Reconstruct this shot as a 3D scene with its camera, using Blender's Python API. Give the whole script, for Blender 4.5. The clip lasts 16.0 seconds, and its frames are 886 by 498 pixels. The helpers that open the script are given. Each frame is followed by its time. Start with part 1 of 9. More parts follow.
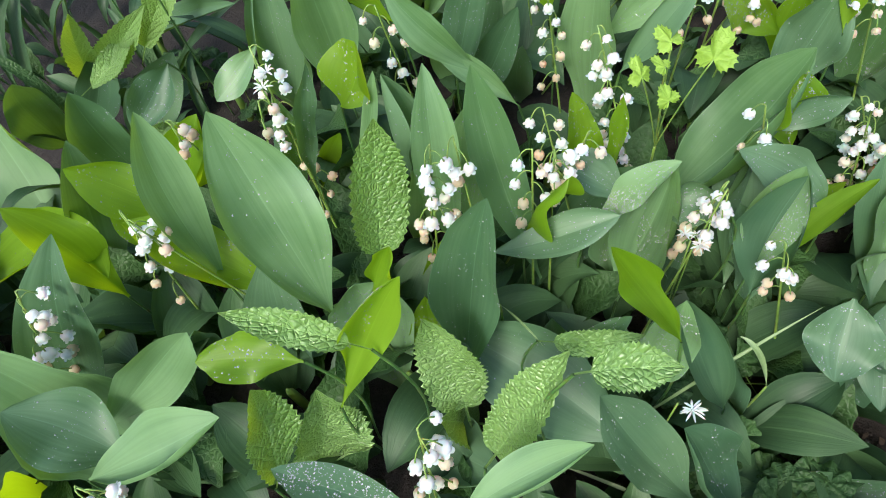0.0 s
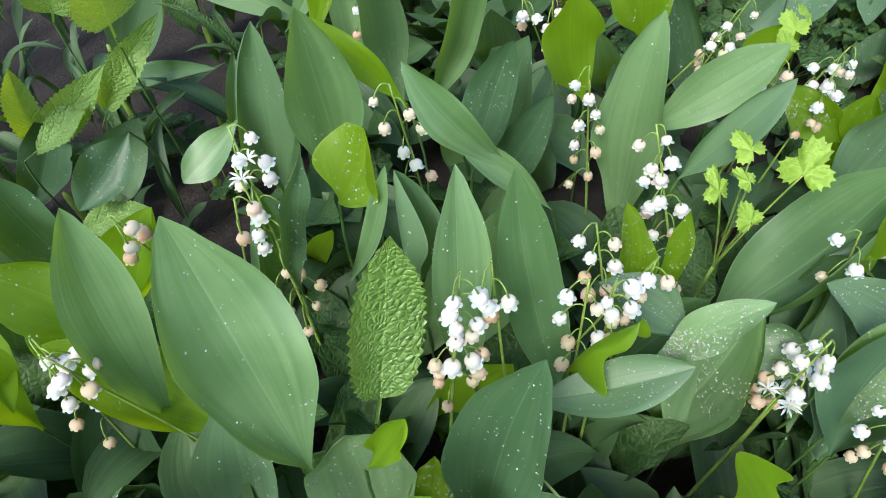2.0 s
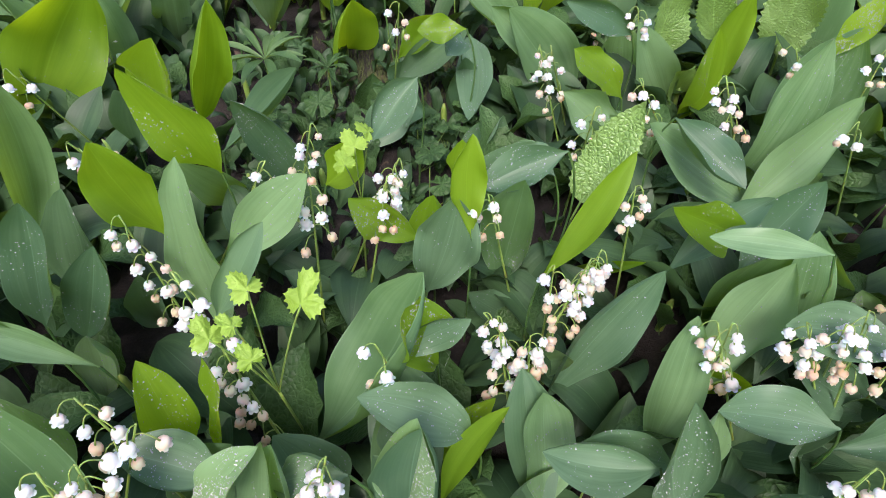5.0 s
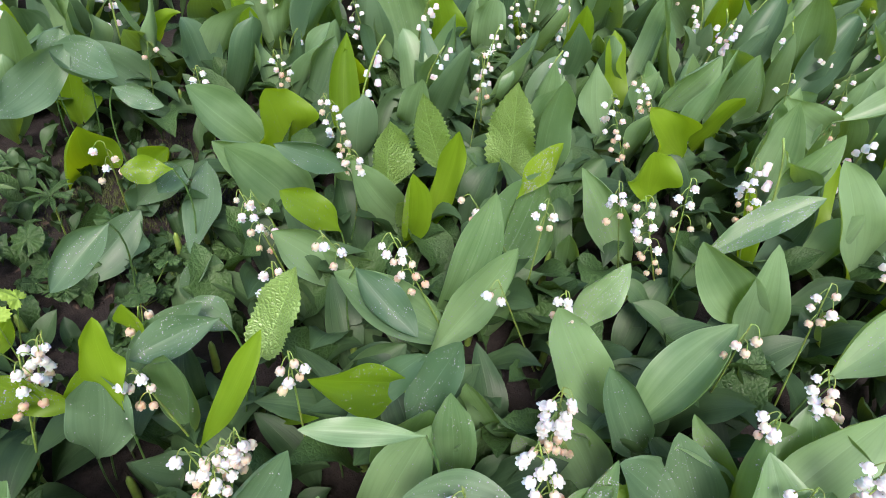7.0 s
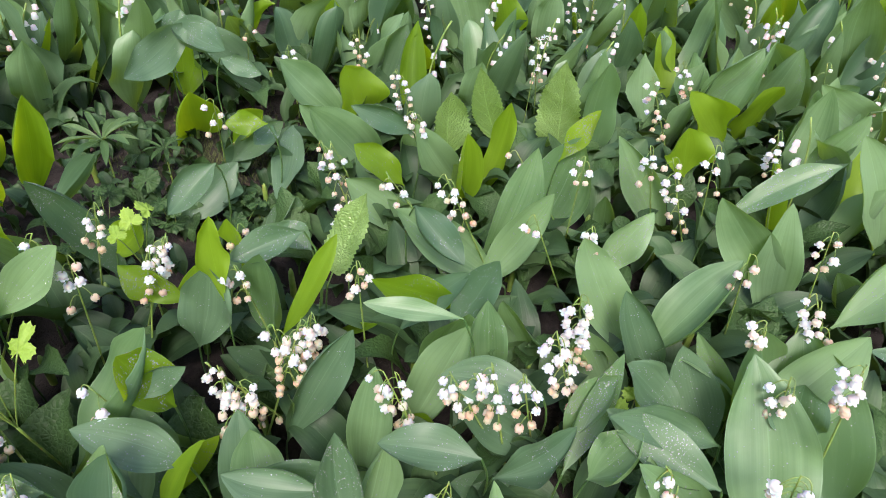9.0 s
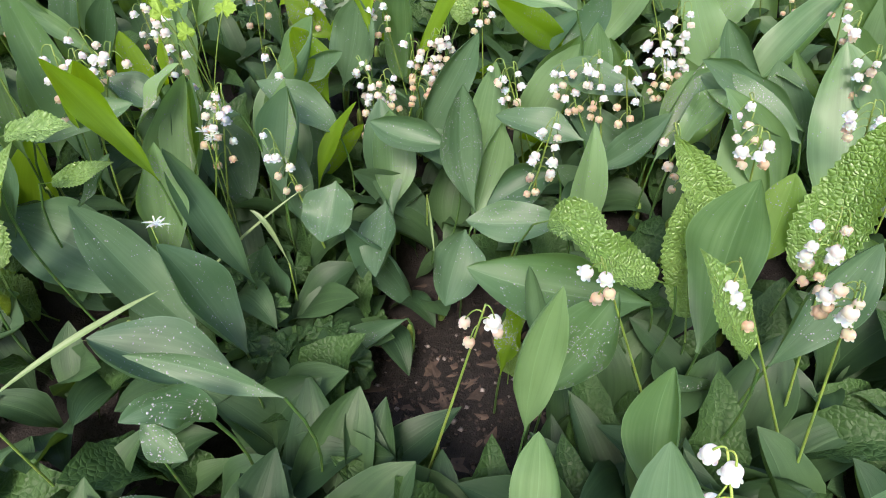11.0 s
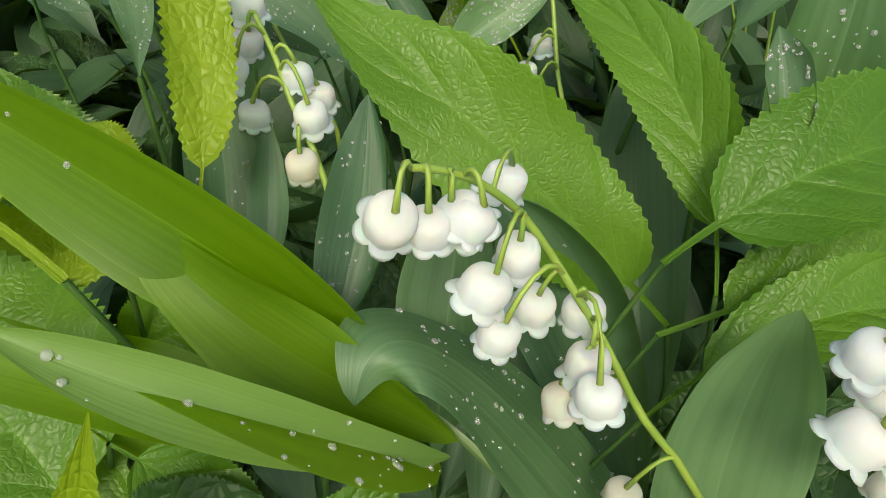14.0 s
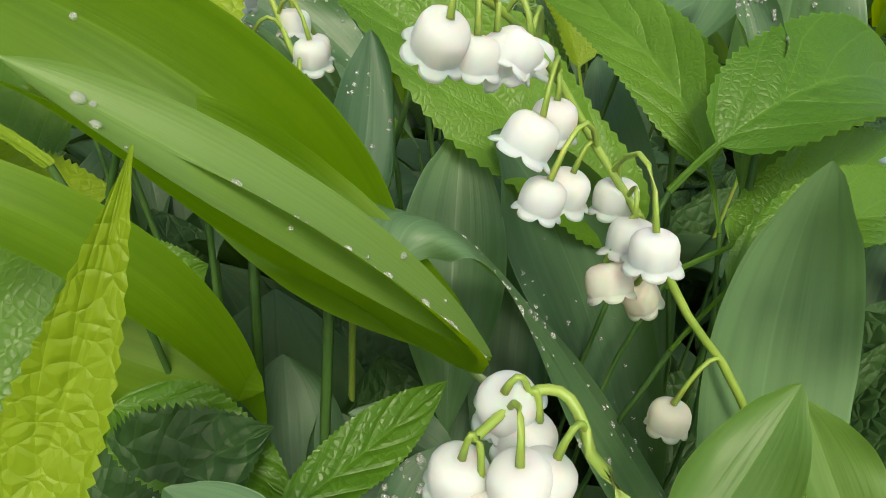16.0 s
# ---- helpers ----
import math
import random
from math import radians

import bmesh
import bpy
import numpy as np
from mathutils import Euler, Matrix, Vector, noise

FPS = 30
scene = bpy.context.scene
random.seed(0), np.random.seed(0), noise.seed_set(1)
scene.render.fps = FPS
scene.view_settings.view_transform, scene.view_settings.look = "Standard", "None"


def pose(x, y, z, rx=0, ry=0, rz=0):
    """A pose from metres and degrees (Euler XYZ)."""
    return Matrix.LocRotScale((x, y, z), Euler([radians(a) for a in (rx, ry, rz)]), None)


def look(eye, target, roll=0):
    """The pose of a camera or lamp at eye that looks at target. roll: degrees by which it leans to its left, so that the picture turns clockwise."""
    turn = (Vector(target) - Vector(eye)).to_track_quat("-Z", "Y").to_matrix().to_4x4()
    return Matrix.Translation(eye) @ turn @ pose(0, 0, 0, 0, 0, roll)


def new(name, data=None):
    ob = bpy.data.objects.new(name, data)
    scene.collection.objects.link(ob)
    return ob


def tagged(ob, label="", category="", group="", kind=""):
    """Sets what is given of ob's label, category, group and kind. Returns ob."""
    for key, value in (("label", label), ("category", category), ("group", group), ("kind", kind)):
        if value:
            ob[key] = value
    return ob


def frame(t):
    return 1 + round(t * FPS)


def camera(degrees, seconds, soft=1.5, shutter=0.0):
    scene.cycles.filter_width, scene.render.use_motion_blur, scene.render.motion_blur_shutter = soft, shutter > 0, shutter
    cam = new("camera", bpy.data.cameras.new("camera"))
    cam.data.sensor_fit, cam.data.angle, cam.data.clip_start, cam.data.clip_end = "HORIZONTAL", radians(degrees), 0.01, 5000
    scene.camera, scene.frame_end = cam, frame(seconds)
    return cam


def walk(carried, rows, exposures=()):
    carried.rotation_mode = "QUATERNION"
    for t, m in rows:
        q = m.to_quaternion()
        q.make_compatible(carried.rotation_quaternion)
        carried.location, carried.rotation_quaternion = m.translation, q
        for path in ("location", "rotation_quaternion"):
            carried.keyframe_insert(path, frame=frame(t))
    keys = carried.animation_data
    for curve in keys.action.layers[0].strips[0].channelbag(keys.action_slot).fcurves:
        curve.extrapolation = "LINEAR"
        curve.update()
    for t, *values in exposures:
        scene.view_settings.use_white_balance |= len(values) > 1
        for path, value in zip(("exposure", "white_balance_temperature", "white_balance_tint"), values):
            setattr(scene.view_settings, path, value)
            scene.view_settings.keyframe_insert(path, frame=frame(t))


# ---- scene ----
cam = camera(70.8, 16.0, soft=1.0)
PATH = [
    (0, (0.0000, 0.0000, 0.4104), (-0.0306, 0.1529, 0.1542), -16.68),
    (0.5, (-0.0228, 0.0294, 0.3733), (-0.0495, 0.2049, 0.1314), -11.22),
    (1, (-0.0379, 0.0455, 0.3597), (-0.0634, 0.2192, 0.1165), -11.15),
    (1.5, (-0.0354, 0.0538, 0.3580), (-0.0559, 0.2262, 0.1133), -9.58),
    (2, (-0.0258, 0.0672, 0.3677), (-0.0391, 0.2453, 0.1267), -8.07),
    (2.5, (-0.0174, 0.0827, 0.3839), (-0.0246, 0.2752, 0.1539), -7.80),
    (3, (-0.0012, 0.0848, 0.3920), (-0.0022, 0.2821, 0.1660), -7.05),
    (3.5, (0.0308, 0.0863, 0.3900), (0.0477, 0.2837, 0.1647), -5.01),
    (4, (0.0584, 0.0853, 0.3858), (0.0947, 0.2802, 0.1606), -2.82),
    (4.5, (0.0875, 0.0779, 0.3834), (0.1385, 0.2710, 0.1595), -0.78),
    (5, (0.1214, 0.0665, 0.3861), (0.1909, 0.2541, 0.1625), 1.40),
    (5.2, (0.1373, 0.0662, 0.3880), (0.2187, 0.2510, 0.1661), 3.80),
    (7.3, (0.2900, 0.0502, 0.4541), (0.4125, 0.2367, 0.2536), 8.24),
    (7.5, (0.2993, 0.0484, 0.4579), (0.4212, 0.2366, 0.2587), 7.72),
    (8, (0.3080, 0.0325, 0.4652), (0.4282, 0.2256, 0.2695), 7.61),
    (8.5, (0.2894, -0.0053, 0.4602), (0.4086, 0.1889, 0.2650), 9.32),
    (9, (0.2397, -0.0385, 0.4555), (0.3368, 0.1622, 0.2548), 6.49),
    (9.5, (0.2044, -0.0961, 0.4507), (0.2759, 0.1021, 0.2372), 4.70),
    (10, (0.1848, -0.1461, 0.4244), (0.2409, 0.0420, 0.1974), 4.14),
    (10.2, (0.1860, -0.1582, 0.4201), (0.2338, 0.0293, 0.1908), 2.16),
    (12.3, (0.1533, -0.3170, 0.2575), (0.2088, -0.0912, 0.0680), 0.78),
    (12.5, (0.1541, -0.3302, 0.2505), (0.2121, -0.1052, 0.0608), 0.33),
    (13, (0.1523, -0.3405, 0.2315), (0.2104, -0.1257, 0.0304), 1.16),
    (13.5, (0.1523, -0.3363, 0.2187), (0.2181, -0.1364, 0.0049), 2.17),
    (14, (0.1352, -0.3205, 0.2136), (0.2185, -0.1281, -0.0010), 3.35),
    (14.5, (0.1227, -0.3237, 0.2012), (0.1978, -0.1407, -0.0243), 6.05),
    (15, (0.1211, -0.3257, 0.2018), (0.2076, -0.1455, -0.0219), 9.70),
    (15.5, (0.1201, -0.3226, 0.1956), (0.2220, -0.1135, 0.0061), 3.53),
    (16, (0.1178, -0.3308, 0.1849), (0.2478, -0.1142, 0.0231), 5.54),
]
EXPOSURES = ((0, 1.5, 6450, 11), (2.5, 1.46, 6400, 15), (4.0, 1.53, 6400, 24), (7.3, 1.53, 6600, 27), (10.2, 1.52, 6550, 25), (12.3, 1.2, 7500, 10), (14, 0.68, 7600, 3), (16, 0.7, 7600, 3))
walk(cam, [(t, look(eye, target, roll)) for t, eye, target, roll in PATH], EXPOSURES)

# ---- light: a bright overcast sky with a weak, wide sun ----
SUN_ELEVATION, SUN_TURN = radians(54), radians(208)
world = bpy.data.worlds.new("sky")
scene.world = world
world.use_nodes = True
wn = world.node_tree
sky = wn.nodes.new("ShaderNodeTexSky")
sky.sky_type, sky.sun_disc = "NISHITA", False
sky.sun_elevation, sky.sun_rotation = SUN_ELEVATION, SUN_TURN
sky.air_density, sky.dust_density, sky.ozone_density = 1.0, 3.0, 1.0
wn.links.new(sky.outputs[0], wn.nodes["Background"].inputs[0])
wn.nodes["Background"].inputs[1].default_value = 0.13
sun = new("sun", bpy.data.lights.new("sun", "SUN"))
sun.data.energy, sun.data.angle, sun.data.color = 1.6, radians(16), (1.0, 0.95, 0.86)
sun_way = Vector((math.sin(SUN_TURN) * math.cos(SUN_ELEVATION), math.cos(SUN_TURN) * math.cos(SUN_ELEVATION), math.sin(SUN_ELEVATION)))
sun.matrix_world = look(sun_way * 10, (0, 0, 0))


# ---- materials ----
def material(name):
    m = bpy.data.materials.new(name)
    m.use_nodes = True
    m.node_tree.nodes.remove(m.node_tree.nodes["Principled BSDF"])
    return m, m.node_tree.nodes, m.node_tree.links


def ramp(nodes, stops):
    r = nodes.new("ShaderNodeValToRGB")
    while len(r.color_ramp.elements) < len(stops):
        r.color_ramp.elements.new(0.5)
    for e, (p, c) in zip(r.color_ramp.elements, stops):
        e.position, e.color = p, (*c, 1)
    return r


def noise_node(nodes, links, vector, scale, detail=3.0, rough=0.55):
    n = nodes.new("ShaderNodeTexNoise")
    n.inputs["Scale"].default_value, n.inputs["Detail"].default_value, n.inputs["Roughness"].default_value = scale, detail, rough
    if vector is not None:
        links.new(vector, n.inputs["Vector"])
    return n


def value(nodes, links, op, a, b):
    n = nodes.new("ShaderNodeMath")
    n.operation = op
    for k, v in enumerate((a, b)):
        if isinstance(v, (int, float)):
            n.inputs[k].default_value = v
        else:
            links.new(v, n.inputs[k])
    return n.outputs[0]


def mixed(nodes, links, kind, fac, a, b):
    n = nodes.new("ShaderNodeMix")
    n.data_type, n.blend_type = "RGBA", kind
    for k, v in ((0, fac), (6, a), (7, b)):
        if isinstance(v, (int, float)):
            n.inputs[k].default_value = v
        elif isinstance(v, tuple):
            n.inputs[k].default_value = (*v, 1)
        else:
            links.new(v, n.inputs[k])
    return n.outputs[2]


def foliage(name, dark, light, through_colour, thin=0.42, gloss=0.42, veins="parallel", vein_count=26.0, bump=0.3, fleck=0.25, cells=260.0, rib_paint=0.3, spec=0.45, rise_by=0.0012, furrows=0.45, net_paint=0.35):
    """A leaf: waxy reflecting skin over a body that lets yellow-green light through. The UV map runs across (u) and along (v)."""
    m, nodes, links = material(name)

    def op(kind, a, b=0.0):
        return value(nodes, links, kind, a, b)

    uv = nodes.new("ShaderNodeUVMap").outputs[0]
    place = nodes.new("ShaderNodeTexCoord").outputs["Object"]
    some = op("FRACT", op("ADD", nodes.new("ShaderNodeObjectInfo").outputs["Random"], nodes.new("ShaderNodeNewGeometry").outputs["Random Per Island"]))
    split = nodes.new("ShaderNodeSeparateXYZ")
    links.new(uv, split.inputs[0])
    u, v = split.outputs[0], split.outputs[1]
    blotch = noise_node(nodes, links, place, 38.0, 4.0).outputs[0]
    fine = noise_node(nodes, links, place, 420.0, 3.0).outputs[0]
    off = op("ABSOLUTE", op("SUBTRACT", u, 0.5))
    # Pale margin: light caught at the leaf's edge, put into the colour.
    rim = op("MULTIPLY", op("GREATER_THAN", off, 0.487), 0.3)
    if veins == "parallel":
        # long veins that run from the foot to the tip, some broader than others, and a fine midrib
        stretch = nodes.new("ShaderNodeCombineXYZ")
        links.new(op("MULTIPLY", u, vein_count), stretch.inputs[0])
        links.new(op("MULTIPLY", v, 0.7), stretch.inputs[1])
        links.new(op("MULTIPLY", some, 30.0), stretch.inputs[2])
        streak = noise_node(nodes, links, stretch.outputs[0], 1.0, 3.0, 0.65).outputs[0]
        lines = op("SINE", op("ADD", op("MULTIPLY", u, 6.2832 * vein_count), op("MULTIPLY", streak, 5.0)))
        groove = op("MINIMUM", op("MULTIPLY", off, 32.0), 1.0)
        height = op("ADD", op("ADD", streak, op("MULTIPLY", lines, 0.05)), op("MULTIPLY", groove, 0.4))
        rib = op("MULTIPLY", op("LESS_THAN", off, 0.008), rib_paint)
        tone = op("ADD", op("MULTIPLY", blotch, 0.4), op("MULTIPLY", streak, 0.6))
    else:
        # midrib and side veins that run outwards and forwards, over a sunken net of small veins
        way = op("SUBTRACT", op("MULTIPLY", v, vein_count), op("MULTIPLY", off, vein_count * 0.55))
        wobble = op("ADD", way, op("MULTIPLY", blotch, 0.8))
        tooth = op("ABSOLUTE", op("SUBTRACT", op("FRACT", wobble), 0.5))
        side = op("LESS_THAN", tooth, 0.03)
        mid = op("LESS_THAN", off, 0.014)
        rib = op("MULTIPLY", op("MAXIMUM", side, mid), rib_paint)
        cell = nodes.new("ShaderNodeTexVoronoi")
        cell.feature, cell.inputs["Scale"].default_value = "DISTANCE_TO_EDGE", cells
        drift = nodes.new("ShaderNodeVectorMath")
        drift.operation = "MULTIPLY_ADD"
        links.new(noise_node(nodes, links, place, 160.0, 2.0).outputs[1], drift.inputs[0])
        drift.inputs[1].default_value = (0.003, 0.003, 0.003)
        links.new(place, drift.inputs[2])
        links.new(drift.outputs[0], cell.inputs["Vector"])
        dome = op("SINE", op("MULTIPLY", op("MINIMUM", op("MULTIPLY", cell.outputs[0], 2.2), 1.0), 1.5708))
        furrow = op("POWER", op("MINIMUM", op("MULTIPLY", tooth, 4.0), 1.0), 0.6)
        groove = op("POWER", op("MINIMUM", op("MULTIPLY", off, 14.0), 1.0), 0.6)
        height = op("ADD", op("MULTIPLY", op("MULTIPLY", furrow, groove), furrows), op("MULTIPLY", dome, 1.2 - furrows))
        streak = dome
        rib = op("MAXIMUM", rib, op("MULTIPLY", op("SUBTRACT", 1.0, dome), net_paint))
        tone = op("ADD", op("MULTIPLY", blotch, 0.8), 0.1)
    tone = op("ADD", tone, op("MULTIPLY", op("SUBTRACT", some, 0.5), 0.35))
    col = ramp(nodes, ((0.34, dark), (0.66, light)))
    links.new(tone, col.inputs[0])
    pale = tuple(min(1.0, 1.5 * c + 0.02) for c in light)
    body = mixed(nodes, links, "MIX", op("MAXIMUM", rib, rim), col.outputs[0], pale)
    spots = ramp(nodes, ((0.66, (0, 0, 0)), (0.74, (1, 1, 1))))
    links.new(fine, spots.inputs[0])
    body = mixed(nodes, links, "MIX", op("MULTIPLY", spots.outputs[0], fleck), body, tuple(min(1.0, 1.5 * c + 0.05) for c in light))
    skin = nodes.new("ShaderNodeBsdfPrincipled")
    links.new(body, skin.inputs["Base Color"])
    links.new(op("ADD", gloss - 0.1, op("MULTIPLY", op("ADD", blotch, op("MULTIPLY", fine, 0.4)), 0.2)), skin.inputs["Roughness"])
    skin.inputs["Specular IOR Level"].default_value = spec
    rise = nodes.new("ShaderNodeBump")
    rise.inputs["Strength"].default_value, rise.inputs["Distance"].default_value = bump, rise_by
    links.new(height, rise.inputs["Height"])
    links.new(rise.outputs[0], skin.inputs["Normal"])
    pass_on = nodes.new("ShaderNodeBsdfTranslucent")
    glow = mixed(nodes, links, "MULTIPLY", 0.5, through_colour, mixed(nodes, links, "MIX", 0.5, body, (1.0, 1.0, 1.0)))
    links.new(mixed(nodes, links, "MIX", op("MULTIPLY", streak, 0.35), glow, through_colour), pass_on.inputs[0])
    both = nodes.new("ShaderNodeMixShader")
    both.inputs[0].default_value = thin
    links.new(skin.outputs[0], both.inputs[1])
    links.new(pass_on.outputs[0], both.inputs[2])
    links.new(both.outputs[0], nodes["Material Output"].inputs[0])
    return m


LILY = foliage("lily_leaf", (0.066, 0.15, 0.066), (0.145, 0.265, 0.125), (0.32, 0.54, 0.015), thin=0.28, gloss=0.43, bump=0.13, vein_count=15.0, fleck=0.04, spec=0.6)
# Deeper green of some lily leaves, with shade on others put into the colour.
LILY_DARK = foliage("lily_leaf_dark", (0.04, 0.1, 0.052), (0.085, 0.165, 0.086), (0.22, 0.40, 0.02), thin=0.22, gloss=0.48, bump=0.13, vein_count=15.0, fleck=0.06, spec=0.45)
# Lime of leaves lit from behind, put into the base colour besides the translucency.
LILY_BACKLIT = foliage("lily_leaf_backlit", (0.083, 0.19, 0.008), (0.155, 0.295, 0.016), (0.43, 0.62, 0.005), thin=0.52, gloss=0.45, bump=0.13, vein_count=15.0, fleck=0.04)
LILY_SOFT = foliage("lily_leaf_soft", (0.1, 0.21, 0.05), (0.18, 0.31, 0.08), (0.4, 0.6, 0.01), thin=0.4, gloss=0.42, bump=0.13, vein_count=15.0, fleck=0.04)
CRINKLED = foliage("crinkled_leaf", (0.11, 0.23, 0.05), (0.19, 0.34, 0.1), (0.42, 0.6, 0.02), thin=0.3, gloss=0.36, veins="side", vein_count=8.0, bump=0.9, fleck=0.03, cells=330.0, rib_paint=0.55, spec=0.8, rise_by=0.0014, net_paint=0.05, furrows=0.5)
HERB = foliage("herb_leaf", (0.06, 0.165, 0.012), (0.115, 0.25, 0.026), (0.38, 0.55, 0.008), thin=0.36, gloss=0.36, veins="side", vein_count=6.0, bump=0.55, fleck=0.03, cells=800.0, furrows=0.9, rib_paint=0.3, spec=0.4, rise_by=0.0006, net_paint=0.1)
HERB_YELLOW = foliage("herb_leaf_yellow", (0.17, 0.285, 0.012), (0.25, 0.37, 0.02), (0.55, 0.66, 0.008), thin=0.45, gloss=0.4, veins="side", vein_count=7.0, bump=0.45, fleck=0.03, cells=620.0, rib_paint=0.3, rise_by=0.0006, net_paint=0.15)
LOBED = foliage("lobed_leaf", (0.16, 0.3, 0.03), (0.24, 0.4, 0.055), (0.42, 0.6, 0.03), thin=0.4, gloss=0.5, veins="side", vein_count=6.0, bump=0.5)
# Dark green ground cover, darkened further: shade of the gaps is in the colour.
UNDER_SHADED = foliage("undergrowth_leaf_shaded", (0.014, 0.045, 0.011), (0.034, 0.085, 0.021), (0.1, 0.2, 0.012), thin=0.18, gloss=0.46, veins="side", vein_count=7.0, bump=0.6, spec=0.25)
# Lily green with the shade low in the bed put into the colour.
UNDER_LILY_SHADED = foliage("low_lily_leaf_shaded", (0.02, 0.055, 0.022), (0.048, 0.105, 0.04), (0.12, 0.24, 0.015), thin=0.18, gloss=0.5, bump=0.3, spec=0.35, vein_count=12.0)
GRASS = foliage("grass_blade", (0.16, 0.26, 0.1), (0.34, 0.44, 0.26), (0.4, 0.5, 0.1), thin=0.3, gloss=0.4, bump=0.1, vein_count=6.0)


def stem_material(name="green_stem", low=(0.17, 0.28, 0.04), high=(0.3, 0.42, 0.08)):
    m, nodes, links = material(name)
    s = nodes.new("ShaderNodeBsdfPrincipled")
    place = nodes.new("ShaderNodeTexCoord").outputs["Object"]
    col = ramp(nodes, ((0.3, low), (0.7, high)))
    links.new(noise_node(nodes, links, place, 90.0).outputs[0], col.inputs[0])
    links.new(col.outputs[0], s.inputs["Base Color"])
    s.inputs["Roughness"].default_value = 0.45
    s.inputs["Subsurface Weight"].default_value, s.inputs["Subsurface Scale"].default_value = 0.2, 0.001
    links.new(s.outputs[0], nodes["Material Output"].inputs[0])
    return m


def petal_material(name, fresh, aged):
    m, nodes, links = material(name)
    place = nodes.new("ShaderNodeTexCoord").outputs["Object"]
    some = nodes.new("ShaderNodeObjectInfo").outputs["Random"]
    blot = noise_node(nodes, links, place, 260.0).outputs[0]
    tone = value(nodes, links, "ADD", value(nodes, links, "MULTIPLY", some, 0.7), value(nodes, links, "MULTIPLY", blot, 0.5))
    col = ramp(nodes, ((0.35, fresh), (1.05, aged)))
    links.new(tone, col.inputs[0])
    s = nodes.new("ShaderNodeBsdfPrincipled")
    links.new(col.outputs[0], s.inputs["Base Color"])
    s.inputs["Roughness"].default_value, s.inputs["Specular IOR Level"].default_value = 0.5, 0.35
    s.inputs["Subsurface Weight"].default_value, s.inputs["Subsurface Scale"].default_value = 0.5, 0.002
    rise = nodes.new("ShaderNodeBump")
    rise.inputs["Strength"].default_value, rise.inputs["Distance"].default_value = 0.15, 0.0004
    links.new(blot, rise.inputs["Height"])
    links.new(rise.outputs[0], s.inputs["Normal"])
    t = nodes.new("ShaderNodeBsdfTranslucent")
    links.new(col.outputs[0], t.inputs[0])
    both = nodes.new("ShaderNodeMixShader")
    both.inputs[0].default_value = 0.6
    links.new(s.outputs[0], both.inputs[1])
    links.new(t.outputs[0], both.inputs[2])
    links.new(both.outputs[0], nodes["Material Output"].inputs[0])
    return m


STEM = stem_material("green_stem", (0.1, 0.18, 0.03), (0.19, 0.3, 0.06))
FRESH_STEM = stem_material("fresh_stem")
PETIOLE = stem_material("leaf_stem", (0.03, 0.085, 0.02), (0.075, 0.16, 0.035))
PETAL = petal_material("white_bell", (0.84, 0.835, 0.83), (0.8, 0.78, 0.74))
CREAM = petal_material("cream_bell", (0.78, 0.69, 0.56), (0.72, 0.57, 0.42))
IVORY = petal_material("ivory_bell", (0.81, 0.76, 0.68), (0.76, 0.66, 0.54))
PETAL_FRESH = petal_material("fresh_white_bell", (0.93, 0.925, 0.93), (0.9, 0.885, 0.87))
PETAL_OLD = petal_material("old_white_bell", (0.9, 0.86, 0.8), (0.86, 0.79, 0.69))
STAR = petal_material("white_star_petal", (0.85, 0.86, 0.86), (0.8, 0.8, 0.76))


def soil_material():
    m, nodes, links = material("damp_soil")
    place = nodes.new("ShaderNodeTexCoord").outputs["Object"]
    big = noise_node(nodes, links, place, 9.0, 5.0).outputs[0]
    grain = noise_node(nodes, links, place, 160.0, 6.0, 0.7).outputs[0]
    col = ramp(nodes, ((0.3, (0.004, 0.003, 0.0025)), (0.5, (0.012, 0.009, 0.007)), (0.72, (0.045, 0.034, 0.028))))
    links.new(value(nodes, links, "ADD", value(nodes, links, "MULTIPLY", big, 0.45), value(nodes, links, "MULTIPLY", grain, 0.55)), col.inputs[0])
    s = nodes.new("ShaderNodeBsdfPrincipled")
    links.new(col.outputs[0], s.inputs["Base Color"])
    s.inputs["Roughness"].default_value = 0.85
    rise = nodes.new("ShaderNodeBump")
    rise.inputs["Strength"].default_value, rise.inputs["Distance"].default_value = 0.9, 0.006
    links.new(grain, rise.inputs["Height"])
    links.new(rise.outputs[0], s.inputs["Normal"])
    links.new(s.outputs[0], nodes["Material Output"].inputs[0])
    return m


def plain_material(name, low, high, scale, rough):
    m, nodes, links = material(name)
    place = nodes.new("ShaderNodeTexCoord").outputs["Object"]
    col = ramp(nodes, ((0.3, low), (0.7, high)))
    links.new(noise_node(nodes, links, place, scale).outputs[0], col.inputs[0])
    s = nodes.new("ShaderNodeBsdfPrincipled")
    links.new(col.outputs[0], s.inputs["Base Color"])
    s.inputs["Roughness"].default_value = rough
    links.new(s.outputs[0], nodes["Material Output"].inputs[0])
    return m


def drop_material(name, clear):
    m, nodes, links = material(name)
    s = nodes.new("ShaderNodeBsdfPrincipled")
    # White body, only partly transmitting: stands for the bright glints of clear drops.
    s.inputs["Base Color"].default_value = (1.0, 1.0, 1.0, 1)
    s.inputs["Transmission Weight"].default_value, s.inputs["IOR"].default_value, s.inputs["Roughness"].default_value = clear, 1.33, 0.02
    links.new(s.outputs[0], nodes["Material Output"].inputs[0])
    return m


